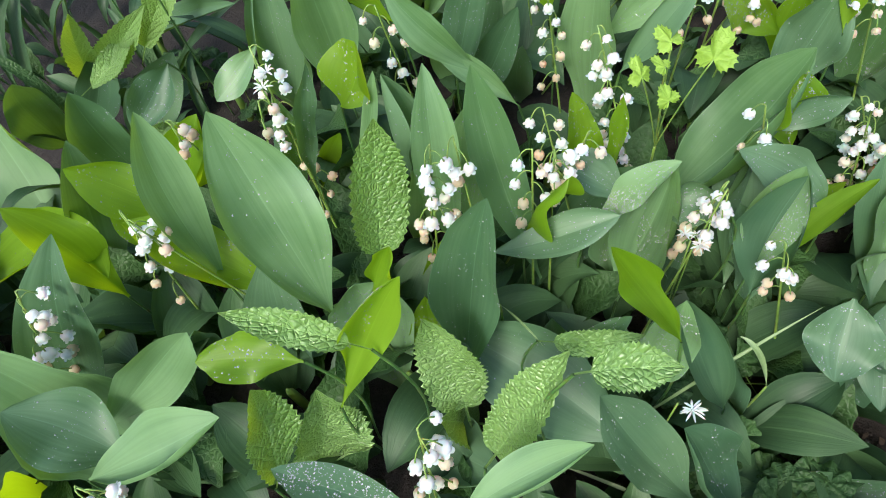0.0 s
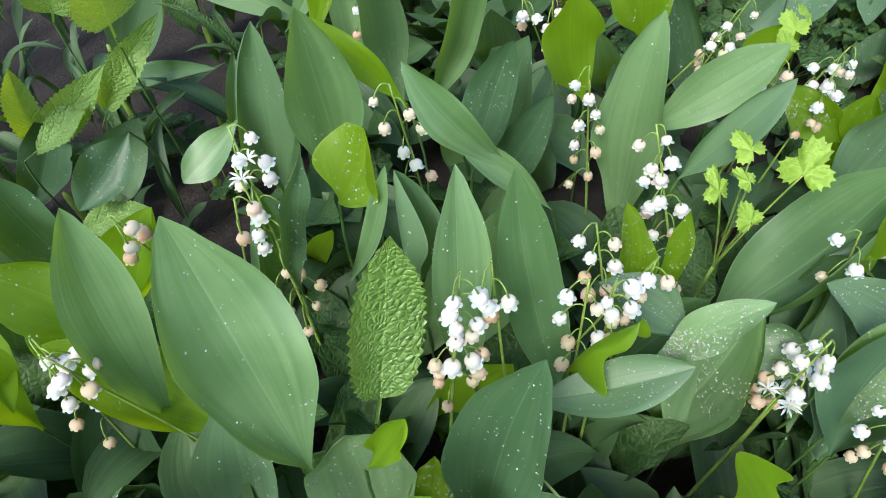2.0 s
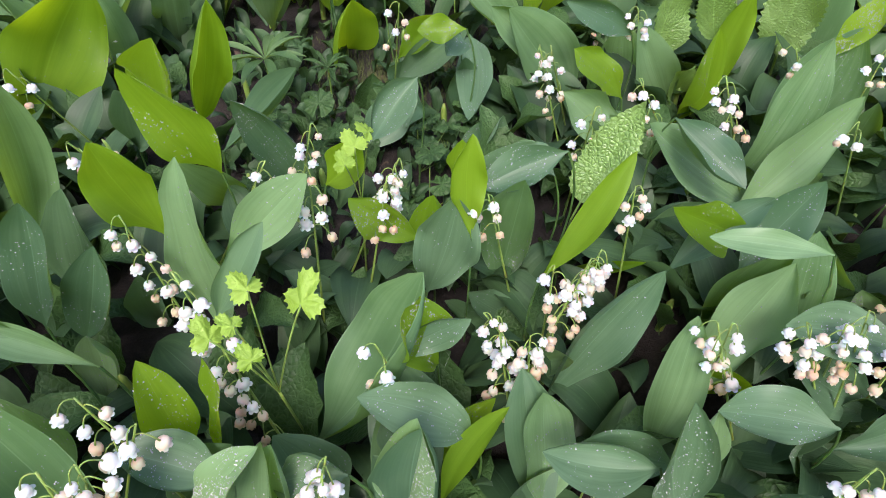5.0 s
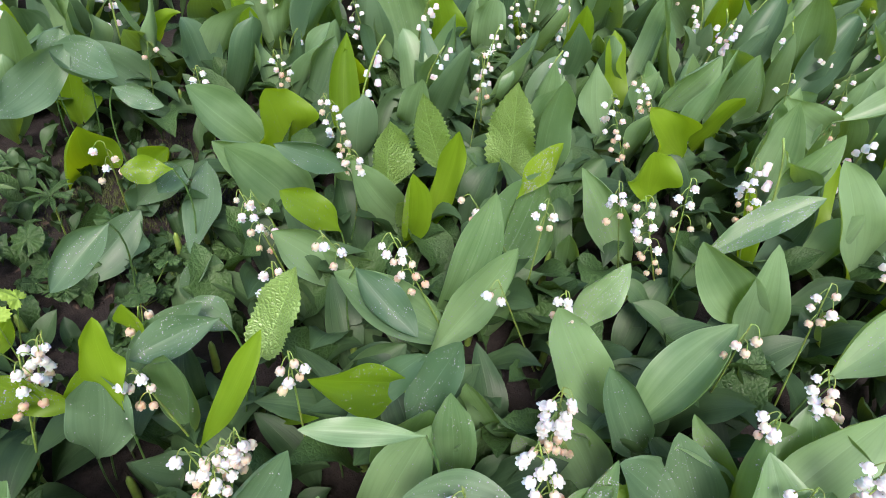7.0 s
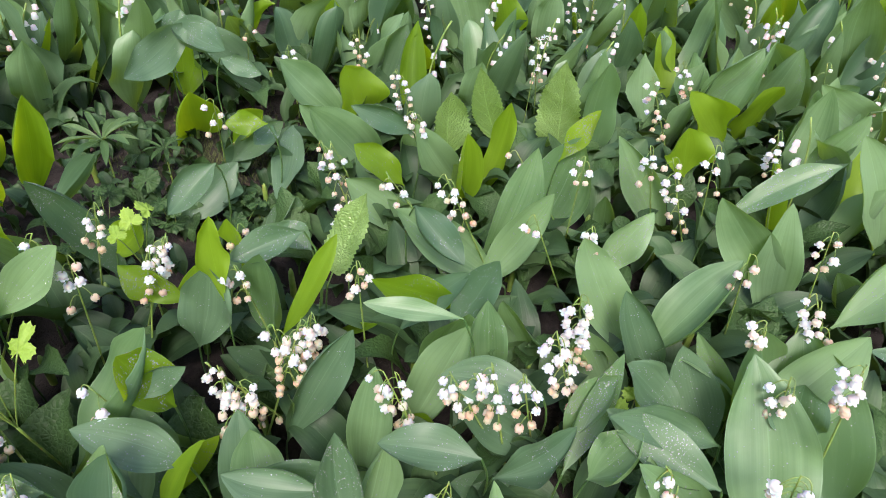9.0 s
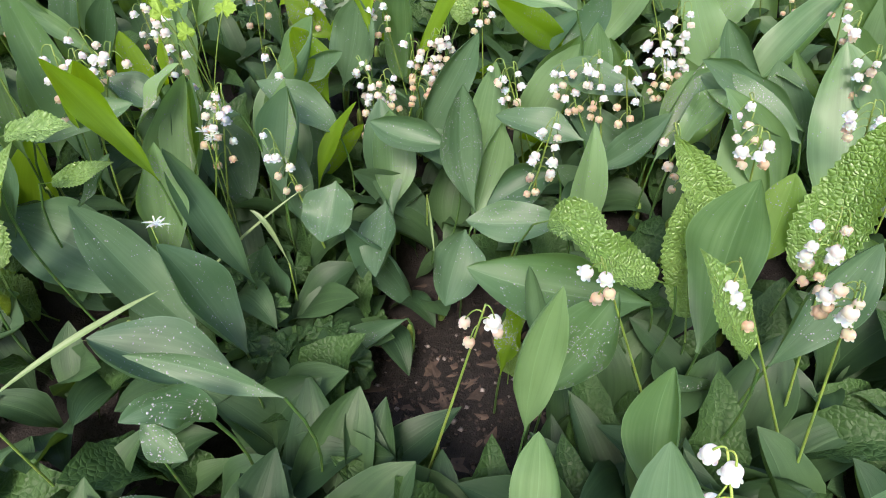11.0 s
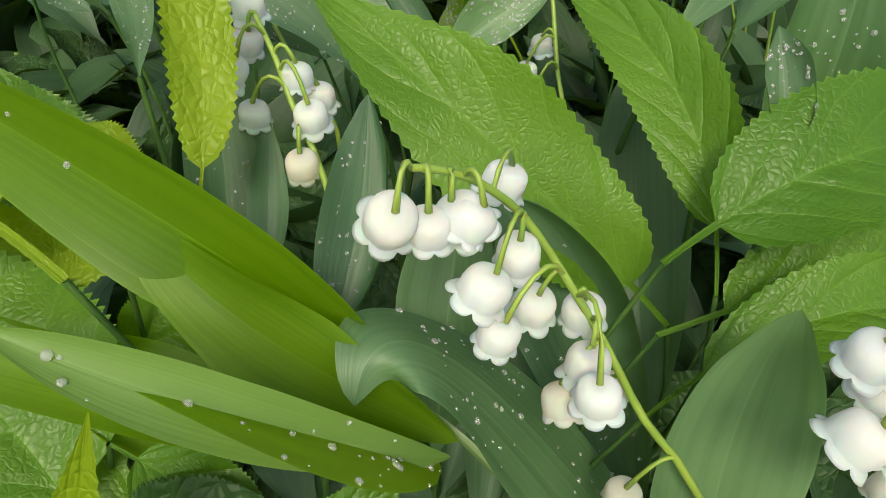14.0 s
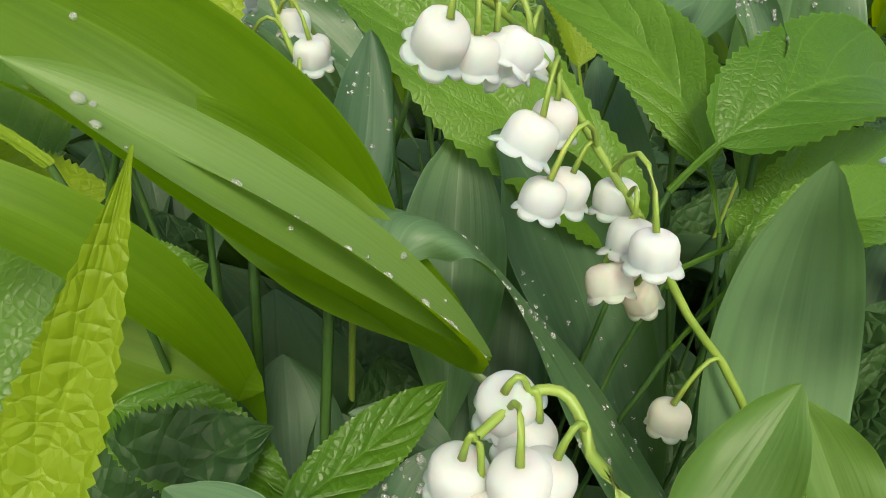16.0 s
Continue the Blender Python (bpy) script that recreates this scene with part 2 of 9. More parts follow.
SOIL = soil_material()
MOSS = plain_material("moss", (0.02, 0.034, 0.008), (0.06, 0.078, 0.018), 120.0, 0.9)
LITTER = plain_material("dead_leaf_litter", (0.025, 0.017, 0.012), (0.1, 0.068, 0.048), 60.0, 0.8)
STONE = plain_material("pebble", (0.1, 0.09, 0.08), (0.28, 0.25, 0.23), 80.0, 0.7)
DROP = drop_material("water_drop", 0.8)
DEW = drop_material("fine_dew", 0.72)
ANTHER = plain_material("anther", (0.5, 0.33, 0.1), (0.65, 0.45, 0.18), 200.0, 0.7)


# ---- mesh helpers ----
def part(name, mesh, mat, parent, label=""):
    """One mesh object under a thing or a part."""
    ob = new(name, mesh)
    if mat is not None and not mesh.materials:
        mesh.materials.append(mat)
    ob.parent = parent
    if label:
        tagged(ob, label)
    return ob


def mesh_from(name, verts, faces, uvs=None, smooth=True):
    me = bpy.data.meshes.new(name)
    me.from_pydata([tuple(v) for v in verts], [], faces)
    if uvs is not None:
        layer = me.uv_layers.new(name="UVMap")
        loops = np.empty(len(me.loops), dtype=np.int32)
        me.loops.foreach_get("vertex_index", loops)
        layer.data.foreach_set("uv", np.asarray(uvs, dtype=np.float32)[loops].ravel())
    if smooth:
        me.polygons.foreach_set("use_smooth", [True] * len(me.polygons))
    me.update()
    return me


def unit(v):
    v = np.asarray(v, float)
    return v / max(np.linalg.norm(v), 1e-9)


def spine(base, tip, bow, droop, n):
    """Points and tangents of a leaf's midrib or a stalk: from base to tip, pushed out by bow in its middle, with the last part drooping."""
    base, tip, bow = (np.asarray(v, float) for v in (base, tip, bow))
    s = np.linspace(0, 1, n)[:, None]
    p = base + (tip - base) * s + bow * 4 * s * (1 - s)
    length = np.linalg.norm(tip - base)
    p[:, 2:3] -= droop * length * np.clip((s - 0.55) / 0.45, 0, 1) ** 2
    t = np.gradient(p, axis=0)
    return p, t / np.linalg.norm(t, axis=1, keepdims=True)


def outline(s, bias, shape):
    """How wide a leaf is at s along its length, from 0 to 1."""
    if shape == "lily":
        g = max(0.0, (s - 0.03) / 0.97)
        full = math.sin(math.pi * g ** (math.log(0.5) / math.log(max(0.3, min(0.75, bias))))) ** (0.95 - 0.25 * s) if 0 < g < 1 else 0.0
        return min(1.0, 0.06 * (1 - s) + 0.98 * full * (1 - 0.5 * max(0.0, (s - 0.86) / 0.14) * (1 - s) * 6))
    g = max(0.0, (s - 0.16) / 0.84)
    return 0.05 * (1 - s) + 0.97 * math.sin(math.pi * g ** 0.8) ** (0.55 + 0.4 * s ** 3) if g > 0 else 0.05


def blade(name, base, tip, bow=(0, 0, 0), width=0.05, face=(0, -1, 0.5), fold=0.5, twist=0.0, droop=0.0, ruffle=0.07, shape="lily", seed=0, across=8, along=22, bias=0.5, serrate=0.0, pucker=0.045, vee=None, curl=None):
    """A leaf blade: fold is the half angle of its rolled cross-section, face the side that its hollow looks to, vee the crease at its midrib, curl how far one margin rolls in."""
    rnd = random.Random(seed)
    p, t = spine(base, tip, bow, droop, along + 1)
    verts, uvs = [], []
    ph, waves = rnd.uniform(0, 6.28), rnd.uniform(0.9, 2.2)
    living = ruffle > 0.025
    vee = (rnd.uniform(0.1, 0.34) if living else 0.12) if vee is None else vee
    curl = (rnd.choice((0.0, 0.15, 0.3, 0.6, 0.9)) * living) if curl is None else curl
    rolled, sway = rnd.choice((-1, 1)), (rnd.uniform(-0.055, 0.055) if living else 0.0)
    arch = rnd.uniform(-0.05, 0.07) if living and np.allclose(bow, 0) else 0.0
    wave = rnd.uniform(-0.05, 0.05) if living else 0.0
    long = np.linalg.norm(np.asarray(tip, float) - np.asarray(base, float))
    for i in range(along + 1):
        s = i / along
        wide = 0.015 if i == along else outline(s, bias, shape)
        n = unit(np.asarray(face, float) - t[i] * float(np.dot(face, t[i])))
        a = radians(twist) * (s - 0.5)
        side = np.cross(t[i], n)
        n, side = n * math.cos(a) + side * math.sin(a), side * math.cos(a) - n * math.sin(a)
        k = fold * (1.0 + 0.9 * (1 - s) ** 3)
        half = 0.5 * width * wide
        mid = p[i] + side * long * sway * 4 * s * (1 - s) + n * long * (wave * 4 * s * (1 - s) * (1 - 2 * s) - arch * 4 * s * (1 - s))
        for j in range(across + 1):
            c = 2 * j / across - 1
            tooth = 1.0
            if serrate and j in (0, across):
                tooth = 1.0 + serrate * (0.5 if i % 2 else -0.7)
            lat = half * tooth * math.sin(k * c) / max(k, 0.05)
            up = half * (1 - math.cos(k * c)) / max(k, 0.05)
            up += ruffle * half * (abs(c) ** 2) * math.sin(6.28 * waves * s + ph + 1.4 * c) * 2
            up += vee * half * (abs(c) - 0.5 * c * c - 0.25)
            if serrate:
                up += pucker * half * abs(math.sin(3.14 * (s * 11 - 5.5 * abs(c) * width / long))) * (1 - 0.4 * abs(c))
                up += pucker * half * 0.5 * noise.noise((c * half * 260, s * long * 260, seed * 3.7))
            else:
                edge = max(0.0, rolled * c - 0.35) / 0.65
                up += curl * half * edge ** 2 * (0.6 + 0.4 * math.sin(4.5 * s + ph))
                lat -= rolled * curl * half * 0.45 * edge ** 3
            verts.append(mid + side * lat + n * up)
            uvs.append((j / across, s))
    w = across + 1
    faces = [(i * w + j, i * w + j + 1, (i + 1) * w + j + 1, (i + 1) * w + j) for i in range(along) for j in range(across)]
    return mesh_from(name, verts, faces, uvs)


def tube(name, points, radii, sides=6):
    pts = np.asarray(points, float)
    t = np.gradient(pts, axis=0)
    verts, faces = [], []
    ref = np.array((0.31, 0.82, 0.48))
    for q, d, r in zip(pts, t, radii):
        d = unit(d)
        a = unit(np.cross(d, ref))
        b = np.cross(d, a)
        verts += [q + r * (a * math.cos(6.2832 * k / sides) + b * math.sin(6.2832 * k / sides)) for k in range(sides)]
    for i in range(len(pts) - 1):
        faces += [(i * sides + k, i * sides + (k + 1) % sides, (i + 1) * sides + (k + 1) % sides, (i + 1) * sides + k) for k in range(sides)]
    n = len(verts)
    faces.append(tuple(range(n - sides, n)))
    return mesh_from(name, verts, faces)


# ---- the parts of the plants ----
def bell_mesh(name, size=1.0, detail=1, opened=1.0, stamens=False, mat=None, tall=False):
    """A nodding bell, mouth down, hung at its origin: a round body with six lobes that curl outwards."""
    seg, verts, faces = 24 * detail, [], []
    lip = 0.07 * opened
    prof = ((0.0, 0.00), (0.18, 0.01), (0.35, 0.055), (0.47, 0.15), (0.535, 0.28), (0.555, 0.41), (0.545, 0.53), (0.52, 0.63), (0.505 + 0.2 * lip, 0.7), (0.525 + 0.5 * lip, 0.76), (0.57 + lip, 0.8), (0.61 + 1.2 * lip, 0.795))
    inner = ((0.57 + lip, 0.78), (0.48, 0.7), (0.49, 0.5), (0.42, 0.2), (0.15, 0.06))
    if tall:
        prof = ((0.0, 0.00), (0.2, 0.008), (0.36, 0.05), (0.455, 0.13), (0.505, 0.25), (0.52, 0.4), (0.52, 0.55), (0.515, 0.67), (0.52, 0.74), (0.545 + 0.4 * lip, 0.8), (0.58 + lip, 0.84), (0.61 + 1.2 * lip, 0.84))
    h = 0.0072 * size
    rings = prof + inner
    for i, (r, d) in enumerate(rings):
        flare = max(0.0, min(1.0, (d - (0.66 if tall else 0.6)) / 0.2))
        for k in range(seg):
            a = 6.28318 * k / seg
            # broad lobes with narrow notches between them
            lobe = 2 * abs(math.cos(3 * a)) ** 0.7 - 1
            rr = r * (1 + 0.035 * abs(math.cos(3 * a)) ** 0.6 * min(1.0, d * 2) + 0.03 * math.sin(2 * a + size * 40))
            dd = d
            if i < len(prof) + 1:
                rr += flare ** 2 * (0.1 * lobe - 0.03) * opened - (1 - opened) * flare * 0.17
                dd += flare ** 2 * (0.085 * lobe - 0.05 * opened * max(0.0, lobe) ** 2)
            verts.append((rr * h * math.cos(a), rr * h * math.sin(a), -dd * h))
    for i in range(len(rings) - 1):
        faces += [(i * seg + k, (i + 1) * seg + k, (i + 1) * seg + (k + 1) % seg, i * seg + (k + 1) % seg) for k in range(seg)]
    count = len(faces)
    if stamens:
        for k in range(6):
            a = 6.28318 * (k + 0.5) / 6
            x, y, n = 0.17 * h * math.cos(a), 0.17 * h * math.sin(a), len(verts)
            for dz, w in ((-0.25, 0.03), (-0.55, 0.07), (-0.66, 0.02)):
                verts += [(x + w * h * math.cos(q), y + w * h * math.sin(q), dz * h) for q in (0, 1.57, 3.14, 4.71)]
            for i in range(2):
                faces += [(n + 4 * i + q, n + 4 * i + (q + 1) % 4, n + 4 * i + 4 + (q + 1) % 4, n + 4 * i + 4 + q) for q in range(4)]
    me = mesh_from(name, verts, faces)
    me.materials.append(mat or PETAL)
    if stamens:
        me.materials.append(ANTHER)
        for poly in me.polygons[count:]:
            poly.material_index = 1
    return me


BELLS = [bell_mesh("bell", 0.96), bell_mesh("bell", 0.88, opened=0.7), bell_mesh("bell", 0.92), bell_mesh("bell", 0.86, opened=0.5, mat=IVORY)]
BELLS_CREAM = [bell_mesh("bell", 0.9, opened=0.4, mat=CREAM), bell_mesh("bell", 0.82, opened=0.2, mat=CREAM)]
BELLS_NEAR = [bell_mesh("bell", 0.76, 2, opened=0.8, stamens=True, mat=PETAL_FRESH, tall=True), bell_mesh("bell", 0.72, 2, opened=0.5, stamens=True, mat=PETAL_FRESH, tall=True), bell_mesh("bell", 0.7, 2, opened=0.3, mat=PETAL_OLD, tall=True)]


def pedicel_and_bell(stalk, start, hang, mesh, tilt=0.0, turn=0.0, stem=None):
    """A thin arched stem from start on the stalk to the bell's top at hang, and the bell."""
    a, b = np.asarray(start, float), np.asarray(hang, float)
    s = np.linspace(0, 1, 6)[:, None]
    high = np.array((0, 0, 0.35 * np.linalg.norm((b - a)[:2]) + 0.0012))
    pts = a + (b - a) * s + high * 4 * s * (1 - s)
    part("pedicel", tube("pedicel", pts, [0.00034] * 5 + [0.00045], 6), stem or STEM, stalk)
    ob = part("bell", mesh, None, stalk)
    ob.matrix_basis = Matrix.Translation(b) @ Matrix.Rotation(turn, 4, "Z") @ Matrix.Rotation(tilt, 4, "X")
    return ob


def flower_stalk(plant, base, top, bow=(0, 0, 0), droop=0.1, bells=9, side=0.0, low=0.42, seed=0, size=0.86, spread=0.0105, near=False, cream=0.35):
    """A leafless arched stalk with bells on one side (the compass angle side), the lowest ones the oldest and creamiest."""
    rnd = random.Random(seed)
    p, t = spine(base, top, bow, droop, 16)
    stalk = part("flower_stalk", tube("flower_stalk", p, list(np.linspace(0.0010, 0.0005, 16)), 6), STEM, plant)
    for k in range(bells):
        s = low + (0.995 - low) * k / max(1, bells - 1)
        i = s * 15
        j = min(14, int(i))
        at = p[j] + (p[j + 1] - p[j]) * (i - j)
        a = radians(side) + (1 if k % 2 else -1) * rnd.uniform(0.2, 1.5)
        far = spread * (1.25 - 0.55 * s) * rnd.uniform(0.6, 1.2)
        hang = at + np.array((math.cos(a) * far, math.sin(a) * far, -rnd.uniform(0.001, 0.0065)))
        old = s < low + cream * (1 - low)
        kinds = (BELLS_CREAM if old else BELLS) if not near else ([BELLS_NEAR[2]] if old else BELLS_NEAR[:2])
        ob = pedicel_and_bell(stalk, at, hang, rnd.choice(kinds), rnd.uniform(-0.2, 0.65), a - 1.57 + rnd.uniform(-0.6, 0.6))
        ob.scale = (size * rnd.uniform(0.86, 1.06) * (0.8 if k == bells - 1 and bells > 6 else 1.0),) * 3
    return stalk


def spray(plant, way, bells):
    """A stalk along the way given, top first, with a bell at each place, hung from the nearest higher part of the stalk."""
    fine = []
    pts = [np.asarray(local(plant, q)) for q in way]
    for k in range(len(pts) - 1):
        a, b, c, d = pts[max(0, k - 1)], pts[k], pts[k + 1], pts[min(len(pts) - 1, k + 2)]
        for s in (0.0, 0.33, 0.67):
            fine.append(0.5 * (2 * b + (c - a) * s + (2 * a - 5 * b + 4 * c - d) * s * s + (3 * b - a - 3 * c + d) * s ** 3))
    fine.append(pts[-1])
    stalk = part("flower_stalk", tube("flower_stalk", fine, list(np.linspace(0.00045, 0.0007, len(fine))), 8), FRESH_STEM, plant)
    rnd = random.Random(len(bells))
    lowest = sorted(q[2] for q in bells)[max(0, len(bells) // 5 - 1)]
    for k, q in enumerate(bells):
        at = np.asarray(local(plant, q))
        root = min(fine, key=lambda r: np.linalg.norm(r - at) + 3.0 * max(0.0, at[2] - r[2] + 0.001))
        old = q[2] <= lowest
        ob = pedicel_and_bell(stalk, root, at, BELLS_NEAR[2] if old else BELLS_NEAR[k % 2], rnd.uniform(-0.15, 0.6), rnd.uniform(0, 6.28), FRESH_STEM)
        ob.scale = (rnd.uniform(0.92, 1.05),) * 3
    return stalk


def droplets(leaf, count, seed, face, big=0.0009, mat=None):
    """Dew beads on the upper side of a leaf, all in one mesh."""
    rnd = random.Random(seed)
    sides = 10 if big > 0.00052 and mat is DROP else 6
    rings = ((0.0, 0.95), (0.25, 1.0), (0.55, 0.85), (0.76, 0.5)) if big > 0.00052 and mat is DROP else ((0.0, 1.0), (0.5, 0.86))
    me = leaf.data
    widest = max(f.area for f in me.polygons)
    polys = [f for f in me.polygons if f.area > 0.3 * widest]
    verts, faces = [], []
    for _ in range(count):
        f = polys[rnd.randrange(len(polys))]
        q = [me.vertices[i].co for i in f.vertices]
        u, v = rnd.random(), rnd.random()
        at = q[0] * (1 - u) * (1 - v) + q[1] * u * (1 - v) + q[2] * u * v + q[3] * (1 - u) * v
        if noise.noise(Vector((at.x, at.y, at.z)) * 70 + Vector((seed, 0, 0))) < rnd.uniform(-0.5, 0.3):
            continue
        n = f.normal if f.normal.dot(Vector(face)) > 0 else -f.normal
        if abs(n.z) > 0.35:
            n = n if n.z > 0 else -n
        if n.z < -0.1:
            continue
        r = big * rnd.choice((0.3, 0.35, 0.45, 0.55, 0.8, 1.0)) * rnd.uniform(0.8, 1.2)
        a = n.orthogonal().normalized()
        b = n.cross(a)
        first, turns = len(verts), 6.28318 / sides
        for hgt, w in rings:
            verts += [at + (a * math.cos(k * turns) + b * math.sin(k * turns)) * r * w + n * r * hgt for k in range(sides)]
        verts.append(at + n * r * 0.85)
        for i in range(len(rings) - 1):
            faces += [(first + i * sides + k, first + i * sides + (k + 1) % sides, first + (i + 1) * sides + (k + 1) % sides, first + (i + 1) * sides + k) for k in range(sides)]
        low = first + (len(rings) - 1) * sides
        faces += [(low + k, low + (k + 1) % sides, first + len(rings) * sides) for k in range(sides)]
    if not faces:
        return None
    drops = part("dew", mesh_from("dew", verts, faces), mat, leaf, "clear dew drops")
    tagged(drops, kind="stuff")
    return drops


PLACED = []
SHEATH = tube("sheath", [(0, 0, -0.006), (0.0005, 0, 0.012), (0, 0.0005, 0.03), (0, 0, 0.036)], [0.003, 0.0034, 0.0028, 0.0012], 8)
SHEATH.materials.append(STEM)


def plant_at(name, x, y, label, category, group=""):
    ob = new(name)
    ob.location = (x, y, ground_z(x, y))
    ob.empty_display_size = 0.02
    PLACED.append((x, y))
    if name == "lily_of_the_valley":
        part("sheath", SHEATH, None, ob)
    return tagged(ob, label, category, group)


def local(plant, v):
    return tuple(np.asarray(v, float) - np.asarray(plant.location, float))


LEAF_COUNT = [0]


def leaf(plant, base, tip, bow=(0, 0, 0), width=0.05, face=(0, -0.6, 0.8), fold=0.5, twist=0.0, droop=0.0, ruffle=0.1, dew=0, mat=None, shape="lily", bias=0.5, fine=False, stalked=True):
    """A leaf of a plant, given in the world's metres."""
    LEAF_COUNT[0] += 1
    n = LEAF_COUNT[0]
    crinkled = shape == "crinkled"
    me = blade("leaf", local(plant, base), local(plant, tip), bow, width, face, fold, twist, droop, ruffle, shape, n,
               18 if fine else 12, 72 if crinkled and fine else (44 if crinkled else (44 if fine else 24)), bias, (0.055 if mat is HERB else 0.1) if crinkled else 0.0, 0.024 if mat in (HERB, UNDER_SHADED) else 0.03)
    ob = part("leaf", me, mat or (CRINKLED if crinkled else (LILY, LILY_DARK)[n % (7 if base[0] > 0.3 else 3) == 0]), plant)
    foot = local(plant, (base[0], base[1], ground_z(base[0], base[1]) - 0.004))
    if local(plant, base)[2] - foot[2] > 0.018 and stalked:
        a, b = np.asarray(local(plant, base)), np.asarray(foot)
        b = b * np.array((0.4, 0.4, 1.0)) + a * np.array((0.6, 0.6, 0.0))
        back = unit(np.asarray(local(plant, base)) - np.asarray(local(plant, tip)))
        s = np.linspace(0, 1, 9)[:, None]
        way = a + (b - a) * s + back * 0.25 * np.linalg.norm(b - a) * 2 * s * (1 - s) ** 2
        part("petiole", tube("petiole", way, [0.0005 if fine else 0.0008] * 9, 6), PETIOLE, plant)
    if not dew and not crinkled and not fine and n % 5 < 3:
        dew = 150 if n % 5 == 0 else 30 + n % 17
    if dew:
        close = fine or base[1] < -0.1
        droplets(ob, int(dew * (3.2 if fine else 5.5)), n, face, 0.00055 if fine else (0.0004 if close else 0.00043), DROP if close else DEW)
    return ob


# ---- the ground ----
def ground_z(x, y):
    """Gently uneven bed, with a hollow where the soil lies bare and a low mossy rise behind."""
    z = 0.006 * noise.noise((x * 5.1, y * 5.1, 0.0)) + 0.004 * noise.noise((x * 18, y * 18, 3.0))
    z -= 0.06 * math.exp(-(((x - 0.19) / 0.16) ** 2 + ((y - 0.14) / 0.18) ** 2))
    z += 0.03 * math.exp(-(((x + 0.16) / 0.16) ** 2 + ((y - 0.25) / 0.2) ** 2))
    z += 0.02 * math.exp(-(((x - 0.7) / 0.3) ** 2 + ((y - 0.25) / 0.25) ** 2))
    return z


def build_ground():
    fine = [k * 0.02 for k in range(-30, 76)]
    xs = [-400, -60, -12, -4, -1.6, -0.9] + fine + [1.8, 2.4, 4, 12, 60, 400]
    ys = [-400, -60, -12, -4, -1.6, -0.9] + fine + [1.8, 2.4, 4, 12, 60, 400]
    verts = [(x, y, ground_z(x, y)) for y in ys for x in xs]
    w = len(xs)
    faces = [(j * w + i, j * w + i + 1, (j + 1) * w + i + 1, (j + 1) * w + i) for j in range(len(ys) - 1) for i in range(w - 1)]
    ob = new("ground", mesh_from("ground", verts, faces))
    ob.data.materials.append(SOIL)
    tagged(ob, "dark damp garden soil under the plants", "soil", kind="structure")


build_ground()


def bare(x, y):
    """The bare soil patch."""
    return ((x - 0.24) / 0.075) ** 2 + ((y - 0.0) / 0.085) ** 2 < 1


def bed_cover(x, y):
    """How the rest of the bed is filled: 0 left to the undergrowth, 2 full-grown lilies."""
    if bare(x, y) or (-0.2 < x < 0.78 and -0.28 < y < 0.5) or sparse(x, y):
        return 0
    edge = 1.35 + 0.12 * noise.noise((x * 2.0, y * 2.0, 7.0)) + 0.08 * noise.noise((x * 9.0, y * 9.0, 2.0))
    if math.hypot((x - 0.75) / 1.05, (y - 0.75) / 1.0) > edge:
        return 0
    if any((a - x) ** 2 + (b - y) ** 2 < 0.045 ** 2 for a, b in PLACED):
        return 0
    return 2


def sparse(x, y):
    """Shaded gaps where little grows: a hollow behind the middle of the bed, and beside its left end."""
    return ((x - 0.18) / 0.18) ** 2 + ((y - 0.59) / 0.2) ** 2 < 1 or (x < -0.15 and 0.26 < y < 1.1)


# ---- the lilies and the crinkled plants of the bed, one by one ----
plant = plant_at("lily_of_the_valley", -0.120, 0.165, "lily of the valley with broad green leaves wet with dew", "flower", "lily of the valley bed")
leaf(plant, (-0.102, 0.152, 0.098), (-0.123, 0.196, 0.223), fold=0.45, dew=40, bias=0.56, width=0.050, face=(0.137, -0.309, 0.941))
leaf(plant, (-0.094, 0.100, 0.162), (-0.145, 0.105, 0.162), fold=0.45, bias=0.56, width=0.024, face=(0.155, -0.307, 0.939), mat=LILY_BACKLIT, ruffle=0.18)
plant = plant_at("lily_of_the_valley", -0.173, 0.234, "blooming lily of the valley with white bells among leaves", "flower", "lily of the valley bed")
leaf(plant, (-0.189, 0.228, 0.127), (-0.153, 0.235, 0.185), fold=0.45, bias=0.56, width=0.033, face=(0.323, -0.437, 0.839), mat=LILY_BACKLIT, ruffle=0.18)
leaf(plant, (-0.164, 0.176, 0.110), (-0.162, 0.207, 0.219), fold=0.45, bias=0.56, width=0.031, face=(0.712, -0.299, 0.636))
leaf(plant, (-0.153, 0.246, 0.035), (-0.126, 0.269, 0.158), fold=0.45, bias=0.56, width=0.029, face=(0.543, -0.406, 0.735))
flower_stalk(plant, local(plant, (-0.145, 0.249, 0.000)), local(plant, (-0.163, 0.224, 0.194)), (0.000, 0.000, 0.000), 0.0, 4, -45, 0.93, 10)
plant = plant_at("lily_of_the_valley", -0.237, 0.262, "lily of the valley with broad green leaves in the bed", "flower", "lily of the valley bed")
leaf(plant, (-0.222, 0.254, 0.109), (-0.213, 0.242, 0.206), fold=0.45, bias=0.56, width=0.034, face=(0.247, -0.570, 0.783))
leaf(plant, (-0.197, 0.199, 0.106), (-0.217, 0.216, 0.161), fold=0.45, bias=0.56, width=0.030, face=(0.709, -0.295, 0.640), mat=LILY_BACKLIT, ruffle=0.18)
plant = plant_at("lily_of_the_valley", -0.205, 0.276, "lily of the valley with broad green leaves in the bed", "flower", "lily of the valley bed")
